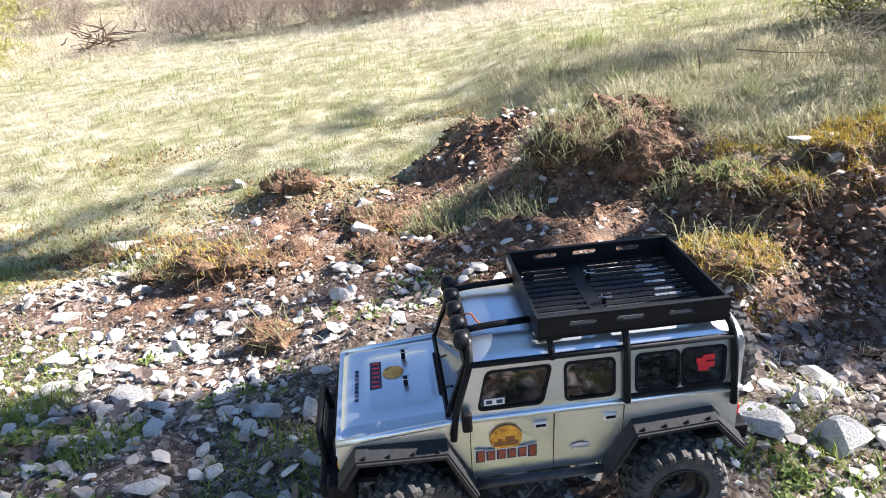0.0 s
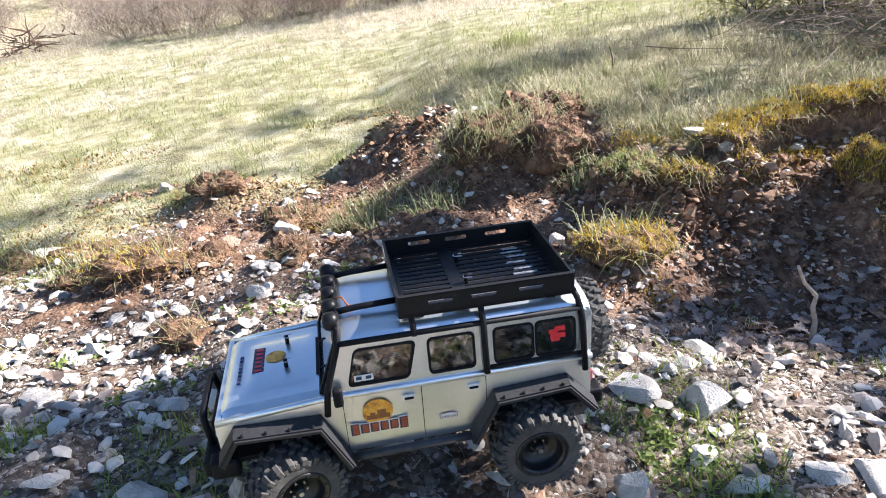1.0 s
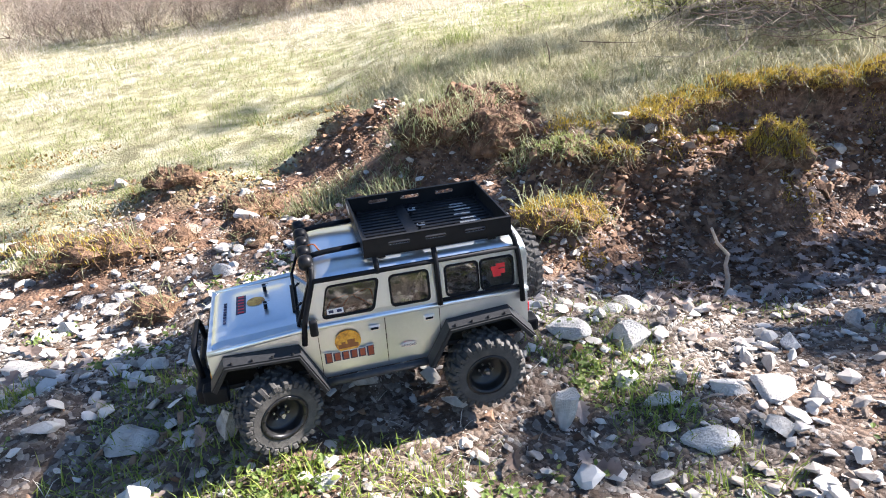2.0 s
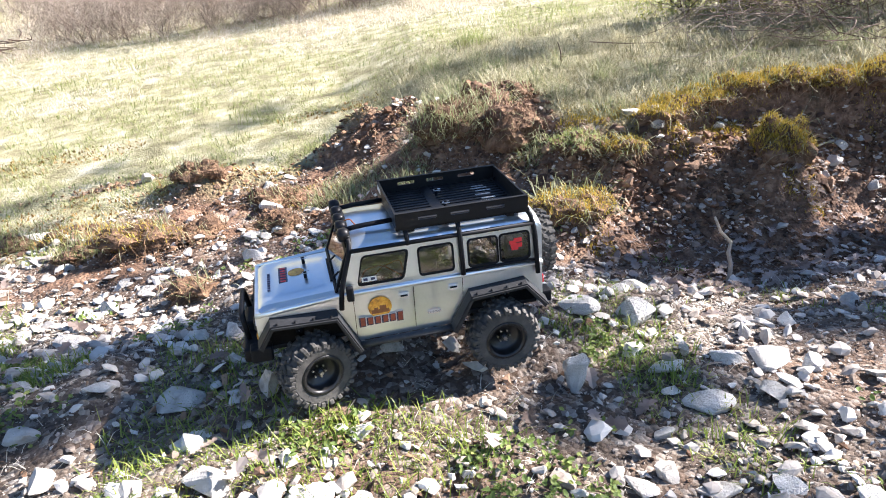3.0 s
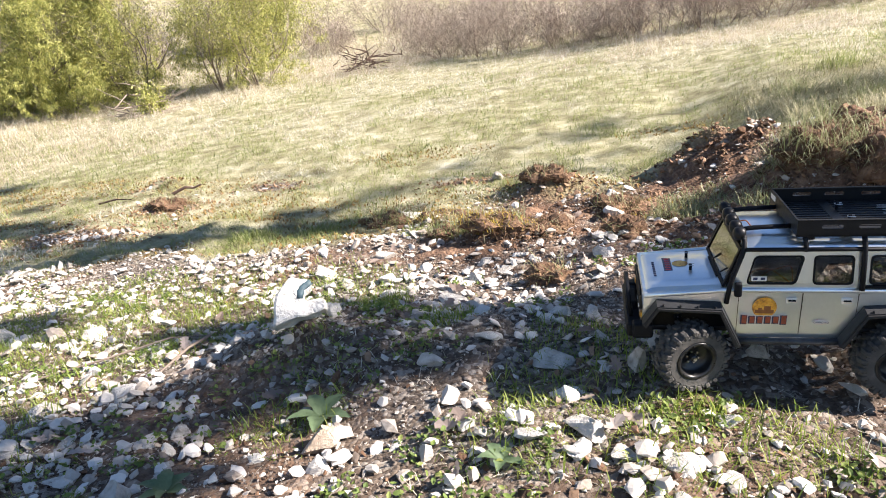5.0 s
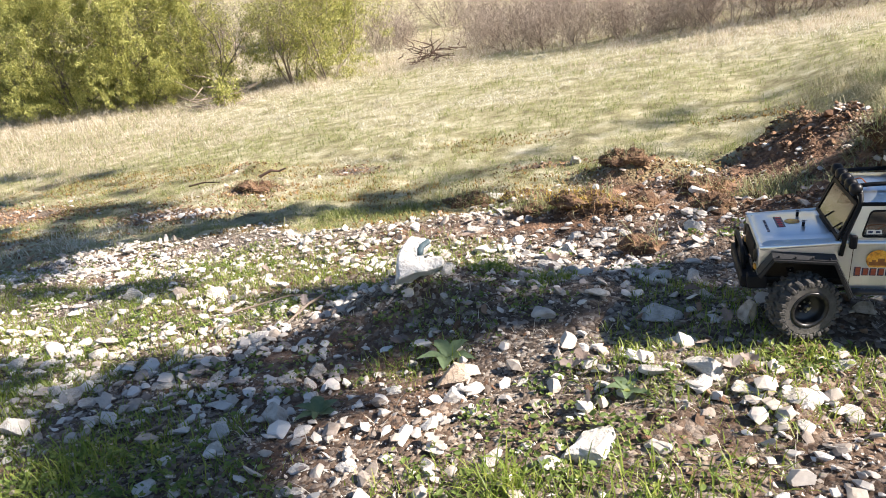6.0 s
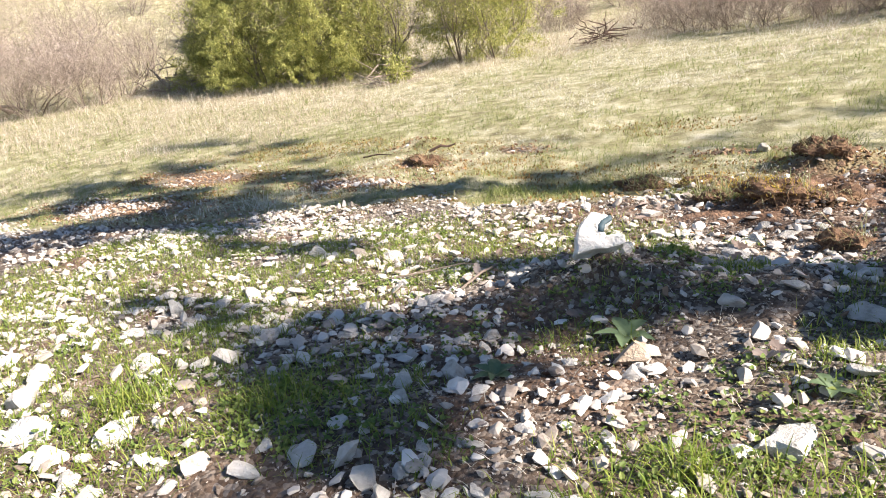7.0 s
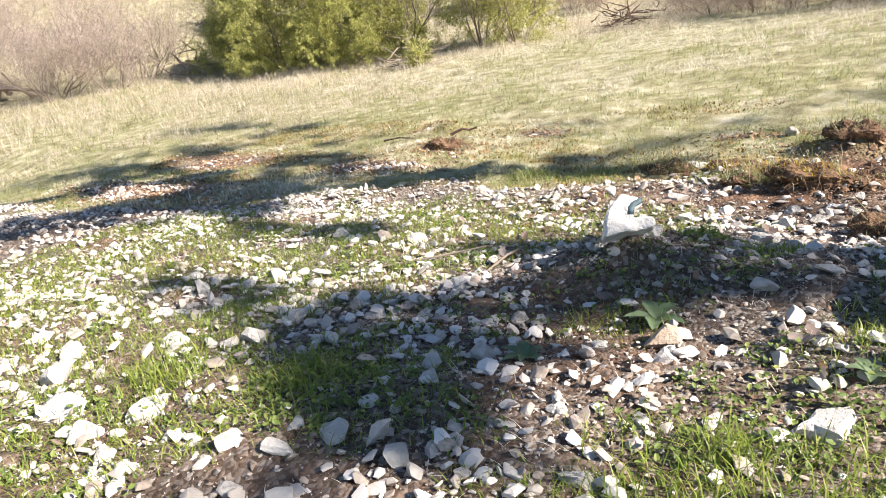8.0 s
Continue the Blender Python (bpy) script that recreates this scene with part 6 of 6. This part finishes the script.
# ---- bushes and trees ----
def branch_tree(rng, start, direction, length, radius, depth, out, tips, split=(2, 4), wander=0.25, rise=0.1, shrink=0.68):
    """Bent limbs that fork; each goes into out as (points, radii)."""
    pts, rad = [Vector(start)], [radius]
    d = Vector(direction).normalized()
    steps = 4
    for k in range(steps):
        d = (d + Vector((rng.gauss(0, wander), rng.gauss(0, wander), rng.gauss(rise, wander * 0.6)))).normalized()
        pts.append(pts[-1] + d * length / steps)
        rad.append(radius * (1 - 0.45 * (k + 1) / steps))
    out.append((pts, rad))
    if depth == 0:
        tips.extend(pts[2:])
        return
    for _ in range(rng.randint(*split)):
        k = rng.randint(1, steps)
        away = Vector((rng.gauss(0, 1), rng.gauss(0, 1), rng.gauss(0.3, 0.6))).normalized()
        branch_tree(rng, pts[k], (d + away * 0.9), length * shrink * rng.uniform(0.75, 1.15), rad[k] * 0.62, depth - 1, out, tips, split, wander, rise, shrink)
    tips.extend(pts[3:])


def limbs_mesh(name, limbs, mat, sides=5):
    V, Q, base = [], [], 0
    for pts, rad in limbs:
        n = len(pts)
        sd = 3 if rad[0] < 0.006 else sides
        for i, p in enumerate(pts):
            d = (pts[min(i + 1, n - 1)] - pts[max(i - 1, 0)]).normalized()
            s = d.orthogonal().normalized()
            o = d.cross(s)
            for k in range(sd):
                V.append(tuple(p + (s * math.cos(6.2832 * k / sd) + o * math.sin(6.2832 * k / sd)) * max(rad[i], 0.0015)))
        for i in range(n - 1):
            for k in range(sd):
                a = base + i * sd
                Q.append((a + k, a + (k + 1) % sd, a + sd + (k + 1) % sd, a + sd + k))
        base += n * sd
    return mesh_of(name, V, Q, mats=[mat])


def leaf_cloud(name, places, size, mat, up=0.0, aspect=0.45):
    """Small pointed leaves of two faces each round the given places."""
    n = len(places)
    P = np.asarray(places, float)
    d = nrng.normal(0, 1, (n, 3))
    d[:, 2] += up
    d /= np.linalg.norm(d, axis=1)[:, None]
    s = np.cross(d, nrng.normal(0, 1, (n, 3)))
    s /= np.linalg.norm(s, axis=1)[:, None] + 1e-9
    l = (size * nrng.uniform(0.6, 1.4, n))[:, None]
    V = np.stack([P - d * l * 0.5, P + s * l * aspect * 0.5, P + d * l * 0.5, P - s * l * aspect * 0.5], 1)
    i = (np.arange(n) * 4)[:, None]
    return mesh_of(name, V, i + np.array([[0, 1, 2, 3]]), mats=[mat])


def bush_thing(name, label, category, group, x, y, seed, height_m, spread, stems, crown_mat=None, leaf=0.0, per_tip=0, depth=3, stem_mat=BARK, radius=0.03, blob=0.1, upright=1.0, sink=0.05, fill=0, twigs=0, slim=0.36):
    thing = tagged(new(name), label, category, group)
    thing.matrix_basis = Matrix.Translation((x, y, ground_z(x, y) - sink))
    r = random.Random(seed)
    limbs, tips = [], []
    for k in range(stems):
        a = r.uniform(0, 6.283)
        lean = r.uniform(0.1, 0.9) * spread
        branch_tree(r, (math.cos(a) * 0.15 * spread, math.sin(a) * 0.15 * spread, 0), (math.cos(a) * lean, math.sin(a) * lean, upright), height_m * r.uniform(0.34, 0.5), radius * r.uniform(0.6, 1.1), depth, limbs, tips)
    trunk = new("trunk" if crown_mat else "stem", limbs_mesh("trunk", limbs, stem_mat))
    trunk.parent = thing
    if twigs:
        q = np.array([t[:] for t in tips])[nrng.randint(0, len(tips), twigs)] + nrng.normal(0, 0.10, (twigs, 3))
        haze = new("twig_haze", leaf_cloud("twig_haze", q, 0.32, stem_mat, 0.7, 0.013))
        haze.parent = thing
        tagged(haze, "fine bare twigs", kind="stuff")
    if crown_mat:
        T = np.array([t[:] for t in tips])
        pick = T[nrng.randint(0, len(T), len(T) * per_tip)]
        pick = pick + nrng.normal(0, blob, pick.shape)
        if fill:
            z, a = nrng.uniform(0.03, 0.95, fill), nrng.uniform(0, 6.283, fill)
            edge = spread * (0.95 - 0.6 * z ** 1.6) * (1 + 0.30 * np.sin(3 * a + seed) * np.sin(5 * z + seed) + 0.22 * np.sin(7 * a - 2 * seed + 9 * z))
            q = np.sqrt(nrng.uniform(0.25, 1, fill)) * edge
            q = np.stack([np.cos(a) * q, np.sin(a) * q, z * height_m], -1)
            lump = 0.12 * height_m
            keep = fbm(q[:, 0] * 3 + 0.7 * q[:, 2], q[:, 1] * 3 - q[:, 2], lump * 3, 2, seed) > 0.05
            heart = q[keep]
            heart = heart[nrng.randint(0, len(heart), max(1, fill // 26))]
            reach = np.stack([heart[:, 0] * 0.8, heart[:, 1] * 0.8, 0.16 * height_m * nrng.uniform(-0.5, 1.4, len(heart))], -1) + nrng.normal(0, 0.32, (len(heart), 3))
            reach /= np.linalg.norm(reach, axis=1)[:, None] + 1e-6
            along = nrng.uniform(-0.10, 0.15, (len(heart), 52)) * height_m / 2.6
            spray = heart[:, None, :] + reach[:, None, :] * along[:, :, None] + nrng.normal(0, 0.026, (len(heart), 52, 3))
            pick = np.concatenate([pick, spray.reshape(-1, 3)])
        pick = pick[pick[:, 2] > 0.0]
        crown = new("crown", leaf_cloud("crown", pick, leaf, crown_mat, 0.9, slim))
        crown.parent = thing
    return thing


juniper = "dense yellow green juniper bush at the meadow's edge"
for k, (x, y, h, sp, f) in enumerate(((-10.3, 7.7, 2.4, 1.2, 5600), (-9.1, 8.0, 2.4, 1.15, 5600), (-11.6, 7.9, 2.2, 1.15, 5200), (-10.9, 9.2, 2.9, 1.4, 4600), (-8.3, 8.6, 2.5, 1.0, 4200), (-12.5, 8.6, 1.9, 0.9, 3200))):
    bush_thing("juniper_bush", juniper, "bush", "junipers", x, y, 60 + k, h, sp, 9, JUNIPER, 0.052, 9, 3, BARK, 0.02, 0.09, fill=int(5.5 * f), slim=0.17, twigs=500)
bush_thing("juniper_bush", "open light green juniper bush showing its stems", "bush", "junipers", -6.75, 8.9, 71, 2.5, 0.95, 8, JUNIPER, 0.048, 14, 3, TWIG, 0.018, 0.11, fill=12000, slim=0.18, twigs=500)
bush_thing("juniper_bush", "open light green juniper bush showing its stems", "bush", "junipers", -6.2, 9.0, 72, 2.2, 0.8, 7, JUNIPER, 0.048, 14, 3, TWIG, 0.018, 0.11, fill=8000, slim=0.18, twigs=400)
bush_thing("juniper_bush", "small dark juniper far up the slope", "bush", "junipers", -15.5, 11.5, 73, 2.2, 1.2, 6, JUNIPER, 0.12, 4, 3, BARK, 0.03, 0.12, fill=3500)
bush_thing("juniper_bush", "small dark juniper far up the slope", "bush", "junipers", -9.5, 14.5, 74, 2.0, 1.2, 6, JUNIPER, 0.12, 4, 3, BARK, 0.03, 0.12, fill=3500)

# bare thicket along the far side of the meadow
for k, (x, y, h) in enumerate(((-3.9, 10.3, 0.93), (-3.2, 9.6, 0.99), (-2.6, 9.3, 1.05), (-2.0, 9.0, 0.93), (-1.4, 8.8, 0.93), (-0.8, 8.6, 0.87), (-0.2, 8.5, 0.93), (0.4, 8.4, 0.87), (1.1, 8.5, 0.99), (1.9, 8.8, 0.99), (-2.9, 10.9, 1.18), (-1.4, 10.4, 1.18), (0.2, 10.0, 1.18), (2.4, 10.0, 1.30), (-4.4, 12.2, 1.24), (3.2, 9.6, 1.24), (-6.8, 12.4, 0.99), (-3.4, 12.6, 1.24), (-5.4, 14.2, 1.24), (-0.4, 12.4, 1.36))):
    bush_thing("bare_shrub", "leafless grey brown thorn shrub in dry grass", "shrub", "bare shrubs", x, y, 90 + k, h, 1.5, 22, None, depth=3, stem_mat=TWIG, radius=0.007, upright=0.6, twigs=900)
for k, (x, y, h) in enumerate(((-14.6, 7.2, 2.2), (-15.8, 8.6, 2.6), (-13.8, 9.6, 2.2), (-13.0, 10.6, 2.2), (-17.4, 7.4, 2.8), (-16.8, 11.0, 2.6), (-19.5, 9.0, 2.8), (-14.9, 12.6, 2.6), (-18.6, 12.8, 3.0), (-20.5, 6.6, 2.8), (-12.2, 13.2, 2.4))):
    bush_thing("bare_shrub", "leafless reddish brown shrub on the far slope", "shrub", "bare shrubs", x, y, 120 + k, h, 1.3, 20, None, depth=2, stem_mat=TWIG, radius=0.012, upright=0.8, twigs=1500)
for k, (x, y, h, sp) in enumerate(((-14.6, 5.4, 2.6, 1.5), (-15.9, 5.9, 3.0, 1.7), (-13.7, 6.1, 1.7, 1.2), (-16.8, 4.6, 2.6, 1.5))):
    bush_thing("blossom_shrub", "pale pink white blossoming shrub at the meadow's edge", "shrub", "blossom shrubs", x, y, 140 + k, h, sp, 14, BLOSSOM, 0.022, 7, 3, TWIG, 0.011, 0.17, twigs=2600)
for k, (x, y, h) in enumerate(((-11.0, 12.0, 1.5), (-9.0, 12.6, 1.6), (-7.6, 13.6, 1.5), (-12.6, 15.0, 2.2), (-10.2, 16.0, 2.2), (-15.8, 15.6, 2.6), (-18.4, 16.0, 2.8), (-21.6, 12.0, 2.8), (-23.0, 8.5, 2.8), (-7.0, 16.5, 2.0), (-3.6, 15.8, 1.8), (0.6, 14.6, 1.7), (3.4, 13.0, 1.7))):
    bush_thing("bare_shrub", "leafless grey pink shrub high on the far slope", "shrub", "bare shrubs", x, y, 170 + k, h, 1.7, 18, None, depth=2, stem_mat=TWIG, radius=0.010, upright=0.7, twigs=1500)
bush_thing("sapling_bush", "small grey green bush in dry grass", "bush", "", -6.95, 7.35, 150, 0.5, 0.6, 7, JUNIPER, 0.05, 5, 2, TWIG, 0.008, 0.05)


def brush_pile(name, label, x, y, n, length, rad, spread, mat, seed):
    thing = tagged(new(name), label, "brush pile")
    thing.matrix_basis = Matrix.Translation((x, y, ground_z(x, y)))
    r = random.Random(seed)
    for k in range(n):
        p = Vector((r.gauss(0, spread), r.gauss(0, spread), r.uniform(0.02, spread * 1.5)))
        d = Vector((r.gauss(0, 1), r.gauss(0, 1), r.gauss(0.1, 0.35))).normalized()
        pts = [p]
        for i in range(4):
            d = (d + Vector((r.gauss(0, 0.22), r.gauss(0, 0.22), r.gauss(0, 0.15)))).normalized()
            q = pts[-1] + d * length / 4 * r.uniform(0.6, 1.2)
            q.z = max(q.z, 0.02)
            pts.append(q)
        bm = tube(pts, [rad * r.uniform(0.7, 1.1) * (1 - 0.17 * i) for i in range(5)], 5)
        part("branch", bm, mat, thing)
    return thing


brush_pile("brush_pile", "pile of dark broken branches in the meadow", -4.6, 9.4, 46, 0.42, 0.011, 0.19, DARK_TWIG, 3)
brush_pile("brush_pile", "low heap of reddish cut twigs in dry grass", -7.15, 7.3, 24, 0.5, 0.012, 0.22, TWIG, 4)
brush_pile("brush_pile", "tangle of grey dead twigs on the slope", 1.92, 2.60, 230, 0.42, 0.0020, 0.26, TWIG, 5)
brush_pile("brush_pile", "tangle of dark dead twigs on the slope", 2.24, 2.54, 230, 0.45, 0.0024, 0.28, DARK_TWIG, 6)
brush_pile("brush_pile", "arched heap of grey branches by the junipers", -12.9, 7.3, 30, 0.8, 0.018, 0.35, TWIG, 7)
brush_pile("log_pile", "weathered pale planks and logs at the meadow's edge", -16.0, 4.9, 10, 1.4, 0.07, 0.25, TWIG, 8)
bush_thing("juniper_bush", "dark green bush on the slope above the bank", "bush", "junipers", 2.30, 3.70, 160, 0.55, 1.1, 12, JUNIPER, 0.026, 9, 3, DARK_TWIG, 0.007, 0.07)
bush_thing("juniper_bush", "dark green bush on the slope above the bank", "bush", "junipers", 2.75, 3.30, 161, 0.65, 1.1, 12, JUNIPER, 0.026, 9, 3, DARK_TWIG, 0.007, 0.07)

# tall dry grass on the far slope
xy, r = fan(230000, 7.0, 36.0, 1.0, -40, 85)
sel = fbm(xy[:, 0], xy[:, 1], 2.5, 2, 99) + 0.75 * smooth(8.0, 12, r) + 0.8 * fbm(xy[:, 0], xy[:, 1], 0.45, 2, 98) > 0.16 + nrng.normal(0, 0.1, len(r))
xy, r = xy[sel], r[sel]
blades("tall_dry_grass", "tall bleached grass at the foot of the bushes", "grass", xy, nrng.uniform(0.05, 0.20, len(xy)) * (1 + 0.5 * smooth(8.5, 11, r)), 0.0012 + 0.00022 * r, nrng.uniform(0.3, 1.5, len(xy)), material("bleached_grass", [(0.1, (0.30, 0.23, 0.16)), (0.5, (0.56, 0.48, 0.38)), (0.9, (0.74, 0.68, 0.58))], 0.05, 0.8, per_piece=True, leafy=0.4), curl=0.9)


# ---- unseen trees added beside the track to shade it ----
SHADE_EDGE = ((-9, 4.3), (-6, 3.8), (-3.2, 3.4), (-2.5, 3.55), (-1.9, 3.85), (-1.0, 4.1), (0.1, 4.6), (0.75, 3.9), (1.8, 4.5), (2.3, 4.3), (5, 5.0))
# ground spots kept sunny, then spots shaded more: x, y, radius along x, radius along y
GAPS = ((0.80, 0.76, 0.25, 0.10), (-0.17, 0.67, 0.10, 0.06), (0.10, 0.52, 0.3, 0.09), (0.85, 0.56, 0.2, 0.08), (-0.72, 0.12, 0.16, 0.16), (-0.65, 0.26, 0.3, 0.2), (-0.28, 0.57, 0.35, 0.13), (0.95, 1.12, 0.4, 0.07), (-1.9, -0.25, 0.5, 0.28), (-1.8, 0.78, 0.6, 0.14), (-0.75, 1.40, 0.5, 0.17), (-1.9, 1.6, 0.8, 0.22), (-0.65, 2.0, 0.4, 0.16), (0.68, 1.60, 0.2, 0.12), (0.1, 2.85, 0.4, 0.22), (-0.9, 2.15, 0.55, 0.2), (1.35, 2.1, 0.5, 0.13), (-0.40, 0.22, 0.34, 0.26), (1.3, 2.0, 0.8, 0.16), (-0.25, 2.0, 0.4, 0.12), (-3.2, 0.3, 0.8, 0.3), (-3.0, 3.0, 0.9, 0.2), (-5.5, 2.75, 0.6, 0.22), (-5.0, 1.7, 0.5, 0.15), (-0.58, 0.03, 0.18, 0.10), (-0.5, 0.6, 0.3, 0.10), (1.45, 1.88, 0.45, 0.16), (-1.6, -0.34, 0.4, 0.16), (0.45, 2.3, 0.25, 0.12), (-0.05, 0.54, 0.20, 0.08), (-0.46, 0.66, 0.22, 0.10), (0.62, 0.46, 0.25, 0.09), (1.2, 2.75, 0.5, 0.25), (1.36, 1.70, 0.22, 0.12), (1.42, 1.70, 0.2, 0.12), (1.48, 1.74, 0.14, 0.10), (1.48, 1.74, 0.14, 0.10), (1.5, 2.06, 0.5, 0.10), (1.25, 1.88, 0.2, 0.07), (1.3, 1.87, 0.25, 0.08), (1.12, 1.88, 0.14, 0.08), (1.85, 1.85, 0.25, 0.08), (-1.46, -0.16, 0.17, 0.14), (-1.12, 0.84, 0.18, 0.11), (-1.68, -0.08, 0.22, 0.26))
SHADED_SPOTS = ((-0.36, 0.80, 0.16, 0.10), (-0.20, 0.84, 0.2, 0.08), (-0.50, 1.0, 0.2, 0.13), (-0.50, 1.0, 0.2, 0.13), (1.15, 1.42, 0.45, 0.16), (1.15, 1.42, 0.45, 0.16), (1.75, 1.55, 0.4, 0.2), (1.3, 1.62, 0.3, 0.1), (0.24, 0.64, 0.2, 0.08), (0.35, 0.72, 0.2, 0.1), (-0.36, 1.06, 0.22, 0.12), (-0.75, 0.70, 0.24, 0.13), (-0.75, 0.70, 0.24, 0.13), (-0.62, 0.88, 0.2, 0.1), (-1.02, 0.10, 0.2, 0.2), (-1.06, 0.15, 0.2, 0.22), (-1.20, 0.36, 0.2, 0.12), (-1.25, 0.36, 0.3, 0.10), (-1.18, -0.02, 0.14, 0.12), (-0.95, -0.08, 0.15, 0.12), (-0.95, -0.08, 0.15, 0.12), (-1.05, 0.62, 0.22, 0.13), (-1.05, 0.62, 0.22, 0.13), (0.15, 1.80, 0.38, 0.22), (-6.4, 2.35, 0.7, 0.22), (-4.5, 2.75, 0.6, 0.16), (-3.7, 1.85, 0.6, 0.16), (-3.0, 2.2, 0.7, 0.12), (-2.0, 2.6, 0.5, 0.14), (-1.3, 3.2, 0.5, 0.16), (-0.9, 3.6, 0.6, 0.18), (0.3, 3.7, 0.6, 0.25), (1.2, 1.45, 0.4, 0.08), (0.1, 1.25, 0.4, 0.15), (-2.82, 0.52, 0.4, 0.10), (-2.29, 0.39, 0.40, 0.09), (-1.75, 0.21, 0.35, 0.09), (-1.45, 0.10, 0.25, 0.10), (-7.4, 3.85, 1.8, 0.16), (-5.4, 2.0, 0.9, 0.2), (0.1, 1.05, 0.5, 0.22), (-1.15, 0.98, 0.35, 0.14), (-1.6, 2.85, 0.5, 0.10), (-0.4, 3.2, 0.9, 0.18), (0.75, 3.2, 0.5, 0.2), (1.9, 3.1, 0.6, 0.3), (-4.2, 1.6, 1.0, 0.3), (-2.2, 2.35, 0.9, 0.12), (-0.95, 1.22, 0.35, 0.12), (-1.25, 1.02, 0.3, 0.09), (-0.85, 1.05, 0.25, 0.10))


def leafage(x, y):
    """How thick the leaves are that shade a place."""
    edge = np.interp(x, [e[0] for e in SHADE_EDGE], [e[1] for e in SHADE_EDGE])
    w = 0.27 + 0.18 * smooth(-1.2, 0.3, x) - 0.12 * smooth(1.4, 2.0, y) * smooth(0.1, 0.6, x) + 1.25 * fbm(x * 0.75, y * 1.25, 0.42, 4, 131) + 0.7 * fbm(x, y, 0.11, 2, 137)
    for gx0, gy0, ra, rb in GAPS:
        w = w - 1.9 * np.exp(-((x - gx0) / ra) ** 2 - ((y - gy0) / rb) ** 2)
    for gx0, gy0, ra, rb in SHADED_SPOTS:
        w = w + 0.85 * np.exp(-((x - gx0) / ra) ** 2 - ((y - gy0) / rb) ** 2)
    return smooth(0.35, 0.75, w) * smooth(-0.32, -0.02, fbm(x, y, 0.17, 2, 139)) * smooth(edge + 0.15, edge - 0.25, y + 0.7 * fbm(x, y * 1.6, 0.7, 3, 133)) * smooth(-9, -5, x) * (1 - 0.62 * smooth(2.3, 3.0, y) * smooth(-6.0, -3.5, x)) * (1 - (0.68 - 0.28 * smooth(0.5, 1.2, x)) * smooth(2.4, 3.0, y) * smooth(-4.0, -2.5, x))


# leaf clumps stand sunward of each ground spot that is to be shaded
spots = strew(2800, -8.0, 3.2, -1.3, 5.0, leafage)
lift = nrng.uniform(7.0, 10.5, len(spots)) + 5.0 * smooth(2.2, 3.2, spots[:, 1])
clumps = np.stack([spots[:, 0] + SUN_DIR.x * lift, spots[:, 1] + SUN_DIR.y * lift, height(spots[:, 0], spots[:, 1]) + SUN_DIR.z * lift], -1)
TRUNKS = ((8.8, 2.6), (5.8, -0.3), (10.8, 5.0))
nearest = np.argmin([np.hypot(clumps[:, 0] - a, clumps[:, 1] - b) for a, b in TRUNKS], 0)
for k, (tx, ty) in enumerate(TRUNKS):
    tree = tagged(new("unseen_shade_tree"), "unseen tall leafy tree added to cast dappled shade on the track", "tree", "shade trees")
    tz = ground_z(tx, ty) - 0.1
    tree.matrix_basis = Matrix.Translation((tx, ty, tz))
    own = clumps[nearest == k] - np.array([tx, ty, tz])
    r = random.Random(700 + k)
    limbs = [([Vector((0, 0, 0)), Vector((0.06, 0.03, 1.6)), Vector((0.0, 0.1, 3.2)), Vector((0.1, 0.1, 4.6))], [0.20, 0.17, 0.14, 0.11])]
    inner = np.argsort(np.linalg.norm(own - np.array([0, 0, 4.5]), axis=1))[:max(12, len(own) // 6)]
    for i in r.sample(list(inner), min(9, len(inner))):
        end = Vector(own[i])
        start = Vector((0.05, 0.08, r.uniform(2.6, 4.5)))
        mid = start.lerp(end, 0.5) + Vector((r.gauss(0, 0.15), r.gauss(0, 0.15), 0.25))
        limbs.append(([start, start.lerp(mid, 0.55) + Vector((0, 0, 0.08)), mid, mid.lerp(end, 0.6), end], [0.022, 0.017, 0.013, 0.009, 0.004]))
    trunk = new("trunk", limbs_mesh("trunk", limbs, BARK, 7))
    trunk.parent = tree
    pick = np.repeat(own, 12, 0) + nrng.normal(0, 0.05, (len(own) * 12, 3))
    crown = new("crown", leaf_cloud("crown", pick, 0.08, CROWN, 0.0, 0.6))
    crown.parent = tree
